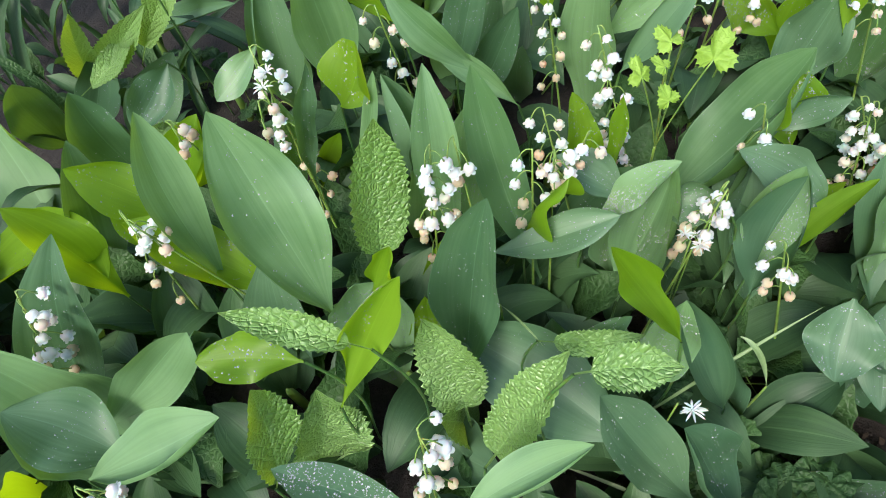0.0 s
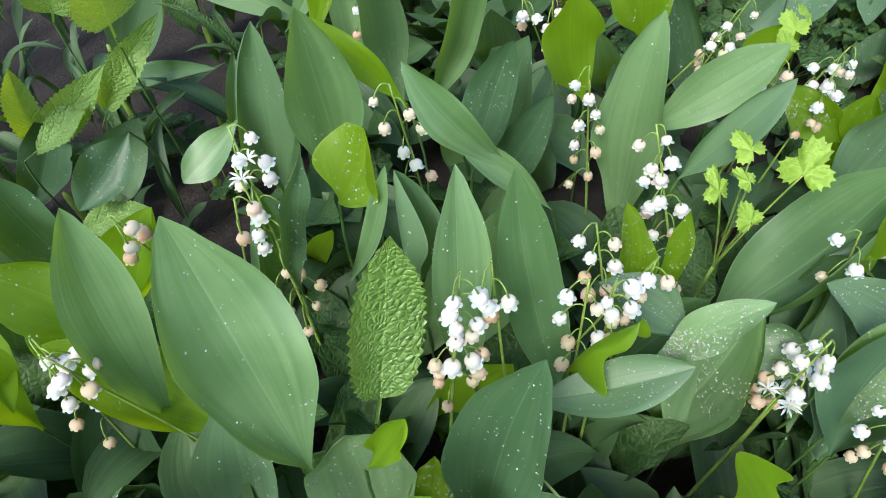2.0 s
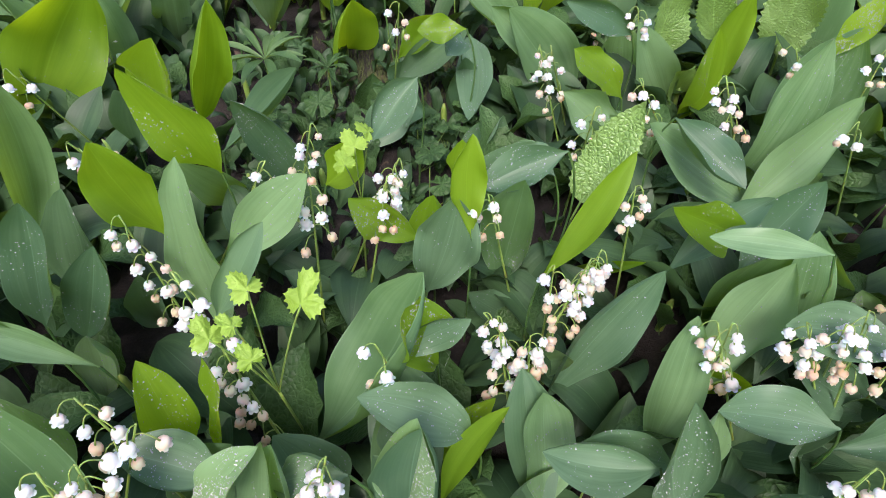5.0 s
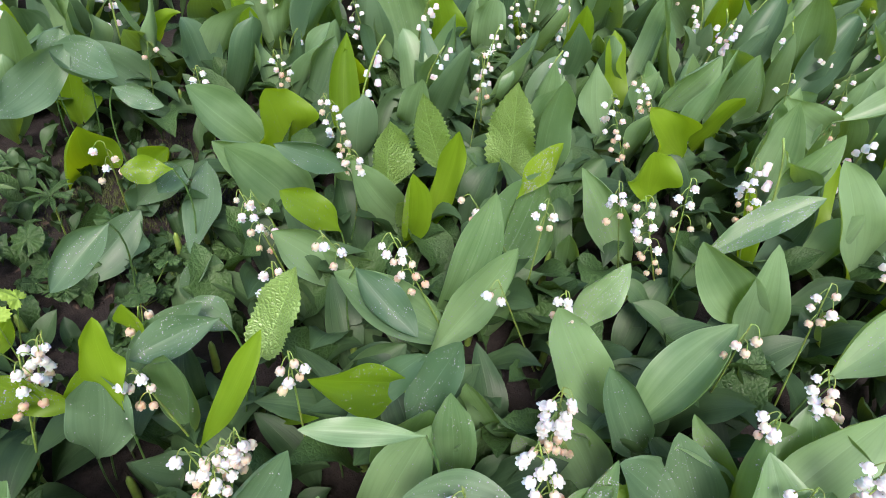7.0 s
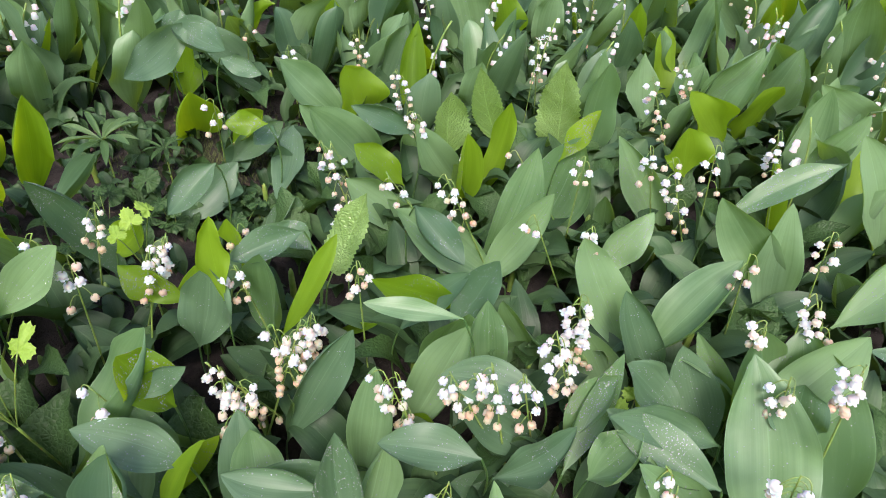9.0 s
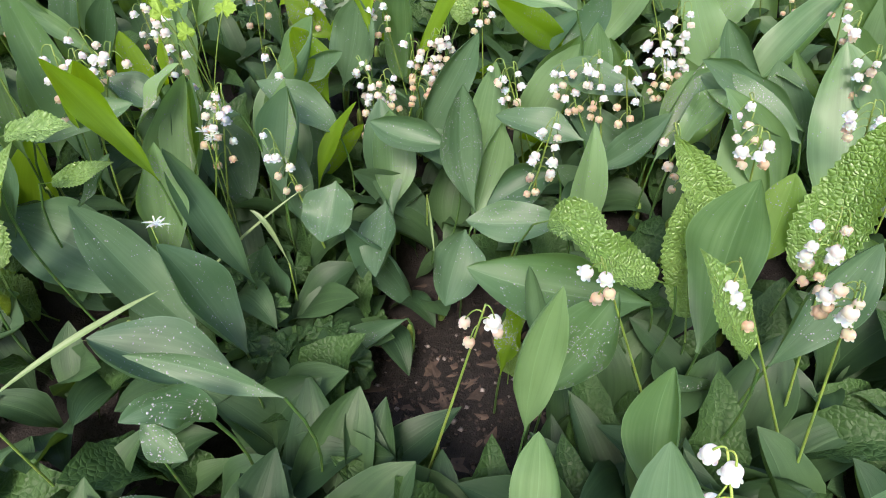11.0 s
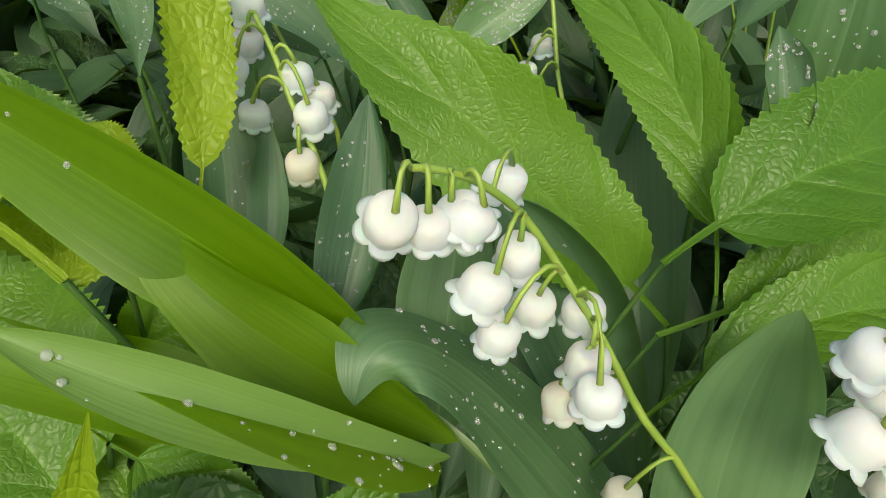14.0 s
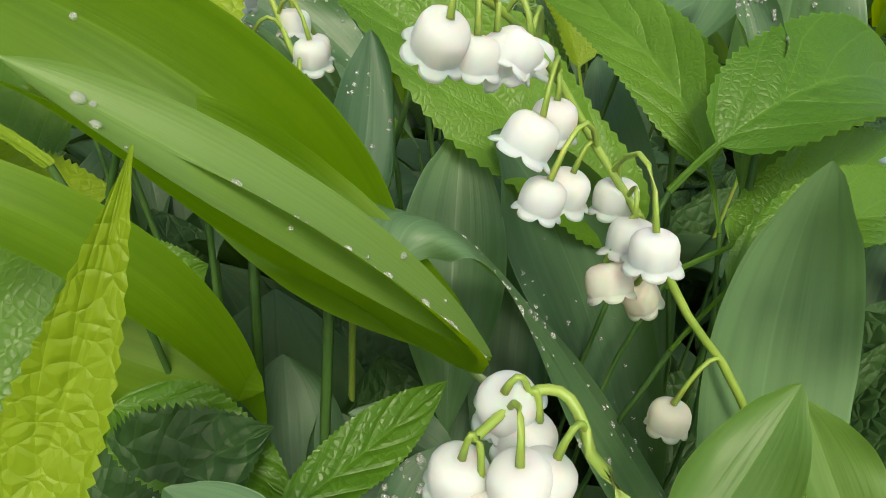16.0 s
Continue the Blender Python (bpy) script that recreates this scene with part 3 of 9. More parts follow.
leaf(plant, (-0.205, 0.276, 0.035), (-0.178, 0.275, 0.119), width=0.052, face=(0.27, -0.96, -0.10), fold=0.45, ruffle=0.1, mat=LILY_BACKLIT, bias=0.42)
plant = plant_at("lily_of_the_valley", -0.279, 0.206, "lily of the valley with broad green leaves wet with dew", "flower", "lily of the valley bed")
leaf(plant, (-0.294, 0.218, 0.012), (-0.226, 0.230, 0.185), fold=0.45, bias=0.56, width=0.034, face=(0.623, -0.412, 0.665))
leaf(plant, (-0.181, 0.207, 0.126), (-0.224, 0.212, 0.183), fold=0.45, dew=30, bias=0.56, width=0.032, face=(0.031, -0.503, 0.864), mat=LILY_BACKLIT, ruffle=0.18)
plant = plant_at("lily_of_the_valley", -0.419, 0.212, "lily of the valley with broad green leaves in the bed", "flower", "lily of the valley bed")
leaf(plant, (-0.419, 0.212, 0.036), (-0.224, 0.175, 0.130), bow=(0.027, 0.032, 0.025), width=0.038, face=(0.14, -0.59, 0.80), fold=0.45, mat=LILY_BACKLIT)
plant = plant_at("lily_of_the_valley", -0.284, 0.129, "lily of the valley with broad green leaves in the bed", "flower", "lily of the valley bed")
leaf(plant, (-0.279, 0.117, 0.014), (-0.212, 0.166, 0.190), fold=0.45, bias=0.56, width=0.043, face=(0.364, -0.312, 0.877))
leaf(plant, (-0.240, 0.103, 0.084), (-0.146, 0.116, 0.171), fold=0.45, bias=0.56, width=0.036, face=(0.674, -0.251, 0.694))
plant = plant_at("lily_of_the_valley", -0.215, 0.150, "blooming lily of the valley with white bells and dewy leaves", "flower", "lily of the valley bed")
leaf(plant, (-0.234, 0.181, 0.096), (-0.251, 0.190, 0.185), fold=0.45, bias=0.56, width=0.032, face=(0.775, -0.344, 0.530), mat=LILY_BACKLIT, ruffle=0.18)
leaf(plant, (-0.215, 0.138, 0.027), (-0.211, 0.150, 0.097), width=0.040, face=(0.74, -0.67, 0.07), fold=0.45, dew=40, mat=LILY_DARK)
leaf(plant, (-0.216, 0.161, 0.030), (-0.186, 0.152, 0.098), width=0.031, face=(0.30, -0.92, -0.25), fold=0.45)
flower_stalk(plant, local(plant, (-0.206, 0.173, 0.000)), local(plant, (-0.185, 0.180, 0.183)), (0.000, 0.000, 0.000), 0.0, 9, -43, 0.63, 11)
plant = plant_at("lily_of_the_valley", -0.164, 0.185, "lily of the valley with broad green leaves in the bed", "flower", "lily of the valley bed")
leaf(plant, (-0.136, 0.172, 0.091), (-0.196, 0.185, 0.166), fold=0.45, bias=0.56, width=0.037, face=(0.621, -0.394, 0.678), mat=LILY_BACKLIT, ruffle=0.18)
plant = plant_at("lily_of_the_valley", -0.143, 0.125, "lily of the valley with broad green leaves wet with dew", "flower", "lily of the valley bed")
leaf(plant, (-0.151, 0.134, 0.012), (-0.132, 0.177, 0.131), fold=0.45, width=0.045, face=(0.048, -0.337, 0.940), mat=LILY_DARK, dew=40)
plant = plant_at("lily_of_the_valley", -0.070, 0.132, "lily of the valley with broad green leaves in the bed", "flower", "lily of the valley bed")
leaf(plant, (-0.070, 0.138, 0.141), (-0.050, 0.139, 0.185), fold=0.45, bias=0.56, width=0.015, face=(-0.236, -0.377, 0.896), mat=LILY_BACKLIT, ruffle=0.18)
leaf(plant, (-0.078, 0.129, 0.020), (-0.084, 0.159, 0.118), bow=(-0.004, 0.010, 0.017), width=0.051, face=(0.33, -0.90, 0.29), fold=0.45)
leaf(plant, (-0.062, 0.134, 0.018), (-0.046, 0.118, 0.131), width=0.024, face=(-0.15, -0.98, -0.12), fold=0.7)
plant = plant_at("crinkled_herb", -0.072, 0.153, "crinkled bright green leaves with toothed edges growing between the lilies", "herb")
leaf(plant, (-0.072, 0.166, 0.113), (-0.052, 0.193, 0.207), fold=0.45, width=0.035, face=(0.403, -0.340, 0.850), shape="crinkled")
leaf(plant, (-0.062, 0.100, 0.167), (-0.119, 0.111, 0.196), fold=0.7, width=0.017, face=(0.081, -0.341, 0.936), shape="crinkled")
plant = plant_at("lily_of_the_valley", -0.058, 0.133, "blooming lily of the valley with white bells among leaves", "flower", "lily of the valley bed")
leaf(plant, (-0.041, 0.145, 0.081), (0.047, 0.078, 0.060), fold=0.45, width=0.058, face=(0.093, -0.471, 0.877), mat=LILY_DARK, dew=40)
leaf(plant, (-0.059, 0.158, 0.019), (-0.048, 0.153, 0.106), width=0.024, face=(-0.22, -0.97, -0.03), fold=0.45, ruffle=0.12, mat=LILY_BACKLIT, bias=0.4)
leaf(plant, (-0.090, 0.092, 0.117), (-0.040, 0.108, 0.214), fold=0.45, bias=0.56, width=0.022, face=(0.078, -0.317, 0.945), mat=LILY_BACKLIT, ruffle=0.18)
flower_stalk(plant, local(plant, (-0.052, 0.154, 0.000)), local(plant, (-0.030, 0.190, 0.188)), (0.000, 0.000, 0.000), 0.0, 17, -80, 0.66, 3)
plant = plant_at("lily_of_the_valley", -0.003, 0.131, "lily of the valley with broad green leaves in the bed", "flower", "lily of the valley bed")
leaf(plant, (-0.036, 0.117, 0.043), (-0.006, 0.150, 0.196), fold=0.45, bias=0.56, width=0.042, face=(-0.226, -0.329, 0.917))
leaf(plant, (-0.052, 0.192, 0.012), (-0.011, 0.192, 0.107), fold=0.45, bias=0.56, width=0.039, face=(0.080, -0.559, 0.825), mat=LILY_BACKLIT, ruffle=0.18)
plant = plant_at("lily_of_the_valley", 0.025, 0.124, "lily of the valley with broad green leaves wet with dew", "flower", "lily of the valley bed")
leaf(plant, (0.025, 0.125, -0.007), (0.021, 0.149, 0.066), width=0.041, face=(-0.22, -0.93, 0.29), fold=0.45, mat=LILY_DARK)
leaf(plant, (0.024, 0.122, -0.007), (-0.009, 0.127, 0.072), width=0.048, face=(0.65, -0.69, 0.32), fold=0.45, dew=25, mat=LILY_DARK)
plant = plant_at("lily_of_the_valley", -0.018, 0.253, "blooming lily of the valley with white bells and dewy leaves", "flower", "lily of the valley bed")
leaf(plant, (-0.025, 0.226, 0.062), (-0.012, 0.249, 0.148), fold=0.45, bias=0.56, width=0.040, face=(0.209, -0.400, 0.892))
leaf(plant, (-0.029, 0.193, 0.086), (-0.029, 0.223, 0.207), fold=0.45, bias=0.56, width=0.028, face=(0.349, -0.413, 0.841))
leaf(plant, (0.021, 0.211, 0.012), (0.077, 0.207, 0.125), fold=0.45, dew=40, bias=0.56, width=0.043, face=(-0.227, -0.556, 0.799))
flower_stalk(plant, local(plant, (-0.036, 0.285, 0.000)), local(plant, (-0.056, 0.292, 0.190)), (0.000, 0.000, 0.000), 0.0, 9, -81, 0.68, 2)
plant = plant_at("lily_of_the_valley", 0.031, 0.239, "lily of the valley with broad green leaves wet with dew", "flower", "lily of the valley bed")
leaf(plant, (0.019, 0.185, 0.049), (-0.007, 0.228, 0.197), fold=0.45, dew=25, bias=0.56, width=0.030, face=(0.031, -0.385, 0.923))
leaf(plant, (0.049, 0.188, 0.103), (0.091, 0.189, 0.150), fold=0.45, bias=0.56, width=0.021, face=(-0.304, -0.216, 0.928))
plant = plant_at("lily_of_the_valley", -0.099, 0.324, "lily of the valley with broad green leaves in the bed", "flower", "lily of the valley bed")
leaf(plant, (-0.109, 0.232, 0.116), (-0.089, 0.243, 0.200), fold=0.45, ruffle=0.14, bias=0.56, width=0.016, face=(0.553, -0.445, 0.705))
leaf(plant, (-0.053, 0.236, 0.110), (-0.055, 0.248, 0.181), fold=1, width=0.032, face=(0.491, -0.463, 0.738), mat=LILY_DARK, dew=40)
plant = plant_at("lily_of_the_valley", 0.109, 0.345, "blooming lily of the valley with white bells among leaves", "flower", "lily of the valley bed")
leaf(plant, (0.018, 0.276, 0.112), (-0.030, 0.285, 0.162), fold=0.9, ruffle=0.1, bias=0.56, width=0.018, face=(-0.281, -0.512, 0.811))
leaf(plant, (0.079, 0.274, 0.130), (0.113, 0.269, 0.192), fold=0.45, bias=0.56, width=0.022, face=(-0.459, -0.495, 0.738))
flower_stalk(plant, local(plant, (0.131, 0.335, 0.000)), local(plant, (0.140, 0.330, 0.152)), (0.000, 0.000, 0.000), 0.0, 6, -94, 0.74, 35)
plant = plant_at("lily_of_the_valley", -0.164, 0.393, "lily of the valley with broad green leaves in the bed", "flower", "lily of the valley bed")
leaf(plant, (-0.164, 0.391, 0.026), (-0.145, 0.379, 0.115), width=0.041, face=(0.16, -0.97, -0.16), fold=0.45)
leaf(plant, (-0.095, 0.314, 0.105), (-0.093, 0.312, 0.219), fold=0.45, bias=0.56, width=0.044, face=(0.458, -0.597, 0.659))
plant = plant_at("lily_of_the_valley", -0.117, 0.400, "blooming lily of the valley with white bells among leaves", "flower", "lily of the valley bed")
leaf(plant, (-0.117, 0.400, 0.024), (-0.104, 0.399, 0.108), width=0.053, face=(0.08, -1.00, -0.02), fold=0.45, mat=LILY_DARK)
flower_stalk(plant, local(plant, (-0.090, 0.492, 0.000)), local(plant, (-0.085, 0.455, 0.166)), (0.000, 0.000, 0.000), 0.0, 6, -80, 0.65, 20)
plant = plant_at("lily_of_the_valley", -0.019, 0.380, "lily of the valley with broad green leaves in the bed", "flower", "lily of the valley bed")
leaf(plant, (-0.012, 0.374, 0.014), (-0.037, 0.361, 0.111), width=0.032, face=(0.25, -0.97, -0.06), fold=0.45)
leaf(plant, (-0.002, 0.284, 0.136), (-0.049, 0.290, 0.203), fold=0.45, bias=0.56, width=0.022, face=(-0.370, -0.542, 0.754))
plant = plant_at("lily_of_the_valley", 0.014, 0.389, "lily of the valley with broad green leaves wet with dew", "flower", "lily of the valley bed")
leaf(plant, (0.026, 0.374, 0.010), (0.029, 0.360, 0.084), width=0.030, face=(-0.29, -0.94, -0.16), fold=0.45, dew=25)
leaf(plant, (-0.017, 0.369, 0.058), (0.015, 0.361, 0.159), fold=0.45, width=0.041, face=(-0.219, -0.613, 0.759), mat=LILY_DARK, dew=40)
plant = plant_at("lily_of_the_valley", 0.039, 0.233, "blooming lily of the valley with white bells and dewy leaves", "flower", "lily of the valley bed")
leaf(plant, (0.052, 0.226, 0.079), (0.046, 0.247, 0.148), fold=0.45, bias=0.56, width=0.027, face=(0.284, -0.473, 0.834), mat=LILY_BACKLIT, ruffle=0.18)
leaf(plant, (-0.010, 0.172, 0.112), (0.059, 0.172, 0.134), fold=0.3, dew=25, bias=0.56, width=0.025, face=(-0.430, -0.228, 0.874))
leaf(plant, (0.012, 0.185, 0.110), (0.033, 0.177, 0.165), fold=0.45, bias=0.56, width=0.032, face=(0.603, -0.576, 0.552), mat=LILY_BACKLIT, ruffle=0.18)
flower_stalk(plant, local(plant, (-0.010, 0.171, 0.000)), local(plant, (-0.019, 0.195, 0.186)), (0.000, 0.000, 0.000), 0.0, 3, -90, 0.89, 4)
plant = plant_at("lily_of_the_valley", 0.035, 0.275, "lily of the valley with broad green leaves wet with dew", "flower", "lily of the valley bed")
leaf(plant, (0.048, 0.279, -0.002), (0.064, 0.235, 0.067), width=0.032, face=(-0.98, -0.09, 0.17), fold=0.45, dew=40, mat=LILY_DARK)
leaf(plant, (0.064, 0.230, 0.077), (0.073, 0.241, 0.146), fold=0.45, bias=0.56, width=0.014, face=(-0.572, -0.319, 0.756), mat=LILY_BACKLIT, ruffle=0.18)
plant = plant_at("lily_of_the_valley", 0.101, 0.155, "blooming lily of the valley with white bells among leaves", "flower", "lily of the valley bed")
leaf(plant, (0.065, 0.169, 0.036), (0.094, 0.197, 0.133), fold=0.45, bias=0.56, width=0.041, face=(-0.051, -0.294, 0.954))
leaf(plant, (0.076, 0.107, 0.119), (0.039, 0.118, 0.199), fold=0.45, bias=0.56, width=0.020, face=(0.515, -0.567, 0.643), mat=LILY_BACKLIT, ruffle=0.18)
flower_stalk(plant, local(plant, (0.080, 0.155, 0.000)), local(plant, (0.113, 0.178, 0.137)), (0.000, 0.000, 0.000), 0.0, 8, -144, 0.75, 13)
plant = plant_at("lily_of_the_valley", 0.139, 0.114, "lily of the valley with broad green leaves in the bed", "flower", "lily of the valley bed")
leaf(plant, (0.114, 0.097, 0.026), (0.080, 0.123, 0.131), fold=0.45, bias=0.56, width=0.029, face=(0.118, -0.305, 0.945))
leaf(plant, (0.123, 0.117, -0.040), (0.125, 0.126, 0.034), width=0.038, face=(-0.61, -0.78, 0.11), fold=0.45, dew=20, mat=LILY_DARK)
plant = plant_at("lily_of_the_valley", 0.119, 0.241, "lily of the valley with broad green leaves wet with dew", "flower", "lily of the valley bed")
leaf(plant, (0.108, 0.248, 0.017), (0.183, 0.261, 0.140), fold=0.45, dew=15, bias=0.56, width=0.060, face=(-0.504, -0.356, 0.787))
leaf(plant, (0.122, 0.184, 0.109), (0.088, 0.194, 0.101), fold=0.45, width=0.029, face=(-0.200, -0.268, 0.942), mat=LILY_DARK, dew=40)
plant = plant_at("lily_of_the_valley", -0.195, 0.635, "lily of the valley with broad green leaves wet with dew", "flower", "lily of the valley bed")
leaf(plant, (-0.140, 0.542, 0.062), (-0.266, 0.530, 0.170), fold=0.45, dew=40, bias=0.56, width=0.035, face=(-0.130, -0.752, 0.646))
plant = plant_at("lily_of_the_valley", -0.170, 0.489, "lily of the valley with broad green leaves in the bed", "flower", "lily of the valley bed")
leaf(plant, (-0.163, 0.520, 0.072), (-0.100, 0.471, 0.185), fold=0.45, bias=0.56, width=0.022, face=(0.002, -0.766, 0.643))
leaf(plant, (-0.064, 0.402, 0.071), (-0.072, 0.382, 0.220), fold=0.45, bias=0.56, width=0.035, face=(0.403, -0.682, 0.610))
plant = plant_at("lily_of_the_valley", -0.114, 0.469, "lily of the valley with broad green leaves in the bed", "flower", "lily of the valley bed")
leaf(plant, (-0.134, 0.469, 0.084), (-0.091, 0.435, 0.185), fold=0.45, bias=0.56, width=0.020, face=(0.044, -0.746, 0.664), mat=LILY_BACKLIT, ruffle=0.18)
leaf(plant, (-0.106, 0.475, 0.016), (-0.112, 0.493, 0.136), bow=(0.008, 0.017, 0.026), width=0.035, face=(0.32, -0.93, 0.16), fold=0.45)
leaf(plant, (-0.054, 0.334, 0.142), (-0.094, 0.333, 0.200), fold=0.45, bias=0.56, width=0.018, face=(0.028, -0.679, 0.733), mat=LILY_BACKLIT, ruffle=0.18)
plant = plant_at("lily_of_the_valley", -0.078, 0.470, "lily of the valley with broad green leaves in the bed", "flower", "lily of the valley bed")
leaf(plant, (-0.055, 0.441, 0.037), (-0.005, 0.406, 0.205), fold=0.9, dew=15, bias=0.56, width=0.035, face=(0.407, -0.687, 0.602))
plant = plant_at("lily_of_the_valley", -0.024, 0.589, "blooming lily of the valley with white bells among leaves", "flower", "lily of the valley bed")
leaf(plant, (0.042, 0.564, 0.035), (0.064, 0.515, 0.154), fold=0.45, bias=0.56, width=0.058, face=(-0.319, -0.721, 0.615), mat=LILY_BACKLIT, ruffle=0.18)
flower_stalk(plant, local(plant, (0.017, 0.534, 0.000)), local(plant, (-0.025, 0.496, 0.158)), (0.000, 0.000, 0.000), 0.0, 3, -90, 0.87, 21)
plant = plant_at("lily_of_the_valley", 0.016, 0.525, "lily of the valley with broad green leaves in the bed", "flower", "lily of the valley bed")
leaf(plant, (0.022, 0.536, 0.048), (0.055, 0.456, 0.150), width=0.045, face=(-0.32, -0.91, 0.26), fold=0.45)
leaf(plant, (0.009, 0.514, 0.010), (0.003, 0.476, 0.103), width=0.047, face=(0.20, -0.91, -0.36), fold=0.45, mat=LILY_DARK)
plant = plant_at("lily_of_the_valley", 0.118, 0.634, "lily of the valley with broad green leaves in the bed", "flower", "lily of the valley bed")
leaf(plant, (0.071, 0.571, 0.038), (0.107, 0.517, 0.175), fold=0.45, bias=0.56, width=0.039, face=(0.164, -0.798, 0.579), mat=LILY_BACKLIT, ruffle=0.18)
plant = plant_at("lily_of_the_valley", 0.103, 0.491, "lily of the valley with broad green leaves in the bed", "flower", "lily of the valley bed")
leaf(plant, (0.089, 0.498, 0.058), (0.155, 0.456, 0.148), fold=0.45, bias=0.56, width=0.030, face=(-0.381, -0.640, 0.667))
leaf(plant, (0.092, 0.397, 0.119), (0.061, 0.375, 0.214), fold=0.45, bias=0.56, width=0.037, face=(-0.329, -0.691, 0.644), mat=LILY_BACKLIT, ruffle=0.18)
leaf(plant, (0.103, 0.488, 0.008), (0.063, 0.419, 0.121), width=0.030, face=(0.50, -0.81, -0.32), fold=0.45)
plant = plant_at("lily_of_the_valley", -0.027, 0.375, "lily of the valley with broad green leaves wet with dew", "flower", "lily of the valley bed")
leaf(plant, (-0.021, 0.334, 0.085), (0.004, 0.335, 0.176), fold=0.45, width=0.032, face=(-0.007, -0.579, 0.816), mat=LILY_DARK, dew=40)
leaf(plant, (-0.007, 0.334, 0.066), (0.025, 0.331, 0.142), fold=0.45, width=0.032, face=(0.146, -0.608, 0.780), mat=LILY_DARK, dew=40)
plant = plant_at("lily_of_the_valley", 0.035, 0.445, "blooming lily of the valley with white bells among leaves", "flower", "lily of the valley bed")
leaf(plant, (0.052, 0.370, 0.101), (0.037, 0.360, 0.185), fold=0.45, bias=0.56, width=0.036, face=(0.036, -0.703, 0.710), mat=LILY_BACKLIT, ruffle=0.18)
flower_stalk(plant, local(plant, (0.069, 0.439, 0.000)), local(plant, (0.016, 0.402, 0.159)), (0.000, 0.000, 0.000), 0.0, 3, -73, 0.91, 37)
plant = plant_at("lily_of_the_valley", 0.133, 0.429, "blooming lily of the valley with white bells among leaves", "flower", "lily of the valley bed")
leaf(plant, (0.154, 0.438, 0.012), (0.108, 0.425, 0.152), fold=0.45, bias=0.56, width=0.038, face=(0.144, -0.708, 0.691))
flower_stalk(plant, local(plant, (0.046, 0.389, 0.000)), local(plant, (0.120, 0.353, 0.157)), (0.000, 0.000, 0.000), 0.0, 3, -89, 0.90, 14)
plant = plant_at("lily_of_the_valley", 0.085, 0.358, "blooming lily of the valley with white bells among leaves", "flower", "lily of the valley bed")
leaf(plant, (0.075, 0.330, 0.012), (0.078, 0.336, 0.184), fold=0.45, bias=0.56, width=0.047, face=(-0.546, -0.461, 0.700))
leaf(plant, (0.082, 0.337, 0.101), (0.139, 0.323, 0.167), fold=0.45, bias=0.56, width=0.031, face=(0.042, -0.658, 0.752))
flower_stalk(plant, local(plant, (0.056, 0.330, 0.000)), local(plant, (0.043, 0.332, 0.158)), (0.000, 0.000, 0.000), 0.0, 11, -105, 0.51, 5)
plant = plant_at("lily_of_the_valley", 0.162, 0.476, "blooming lily of the valley with white bells among leaves", "flower", "lily of the valley bed")
leaf(plant, (0.156, 0.402, 0.086), (0.182, 0.389, 0.127), fold=0.45, bias=0.56, width=0.031, face=(-0.170, -0.679, 0.715), mat=LILY_BACKLIT, ruffle=0.18)
flower_stalk(plant, local(plant, (0.125, 0.430, 0.000)), local(plant, (0.153, 0.402, 0.140)), (0.000, 0.000, 0.000), 0.0, 8, -117, 0.66, 22)
plant = plant_at("lily_of_the_valley", 0.207, 0.360, "blooming lily of the valley with white bells among leaves", "flower", "lily of the valley bed")
leaf(plant, (0.231, 0.361, 0.055), (0.291, 0.351, 0.130), fold=0.45, width=0.032, face=(-0.298, -0.521, 0.800), mat=LILY_DARK, dew=40)
leaf(plant, (0.206, 0.338, 0.078), (0.163, 0.351, 0.117), fold=0.45, bias=0.56, width=0.032, face=(-0.493, -0.465, 0.735), mat=LILY_BACKLIT, ruffle=0.18)
leaf(plant, (0.220, 0.349, 0.034), (0.218, 0.347, 0.107), fold=0.45, bias=0.56, width=0.042, face=(-0.337, -0.548, 0.766), mat=LILY_BACKLIT, ruffle=0.18)
flower_stalk(plant, local(plant, (0.159, 0.382, 0.000)), local(plant, (0.200, 0.363, 0.130)), (0.000, 0.000, 0.000), 0.0, 12, -126, 0.70, 23)
plant = plant_at("lily_of_the_valley", 0.293, 0.395, "blooming lily of the valley with white bells among leaves", "flower", "lily of the valley bed")
leaf(plant, (0.260, 0.375, 0.045), (0.245, 0.368, 0.130), fold=0.45, bias=0.56, width=0.033, face=(-0.717, -0.401, 0.570), mat=LILY_BACKLIT, ruffle=0.18)
flower_stalk(plant, local(plant, (0.346, 0.383, 0.000)), local(plant, (0.341, 0.366, 0.136)), (0.000, 0.000, 0.000), 0.0, 6, -126, 0.68, 26)
plant = plant_at("lily_of_the_valley", 0.217, 0.318, "lily of the valley with broad green leaves wet with dew", "flower", "lily of the valley bed")
leaf(plant, (0.232, 0.313, 0.096), (0.233, 0.324, 0.170), fold=0.45, bias=0.56, width=0.026, face=(-0.262, -0.522, 0.812), mat=LILY_BACKLIT, ruffle=0.18)
leaf(plant, (0.205, 0.324, 0.038), (0.225, 0.322, 0.125), fold=0.45, dew=25, bias=0.56, width=0.045, face=(-0.114, -0.577, 0.809))
leaf(plant, (0.187, 0.248, 0.069), (0.167, 0.240, 0.143), fold=0.45, bias=0.56, width=0.038, face=(0.298, -0.698, 0.651), mat=LILY_BACKLIT, ruffle=0.18)
plant = plant_at("lily_of_the_valley", 0.409, 0.403, "blooming lily of the valley with white bells and dewy leaves", "flower", "lily of the valley bed")
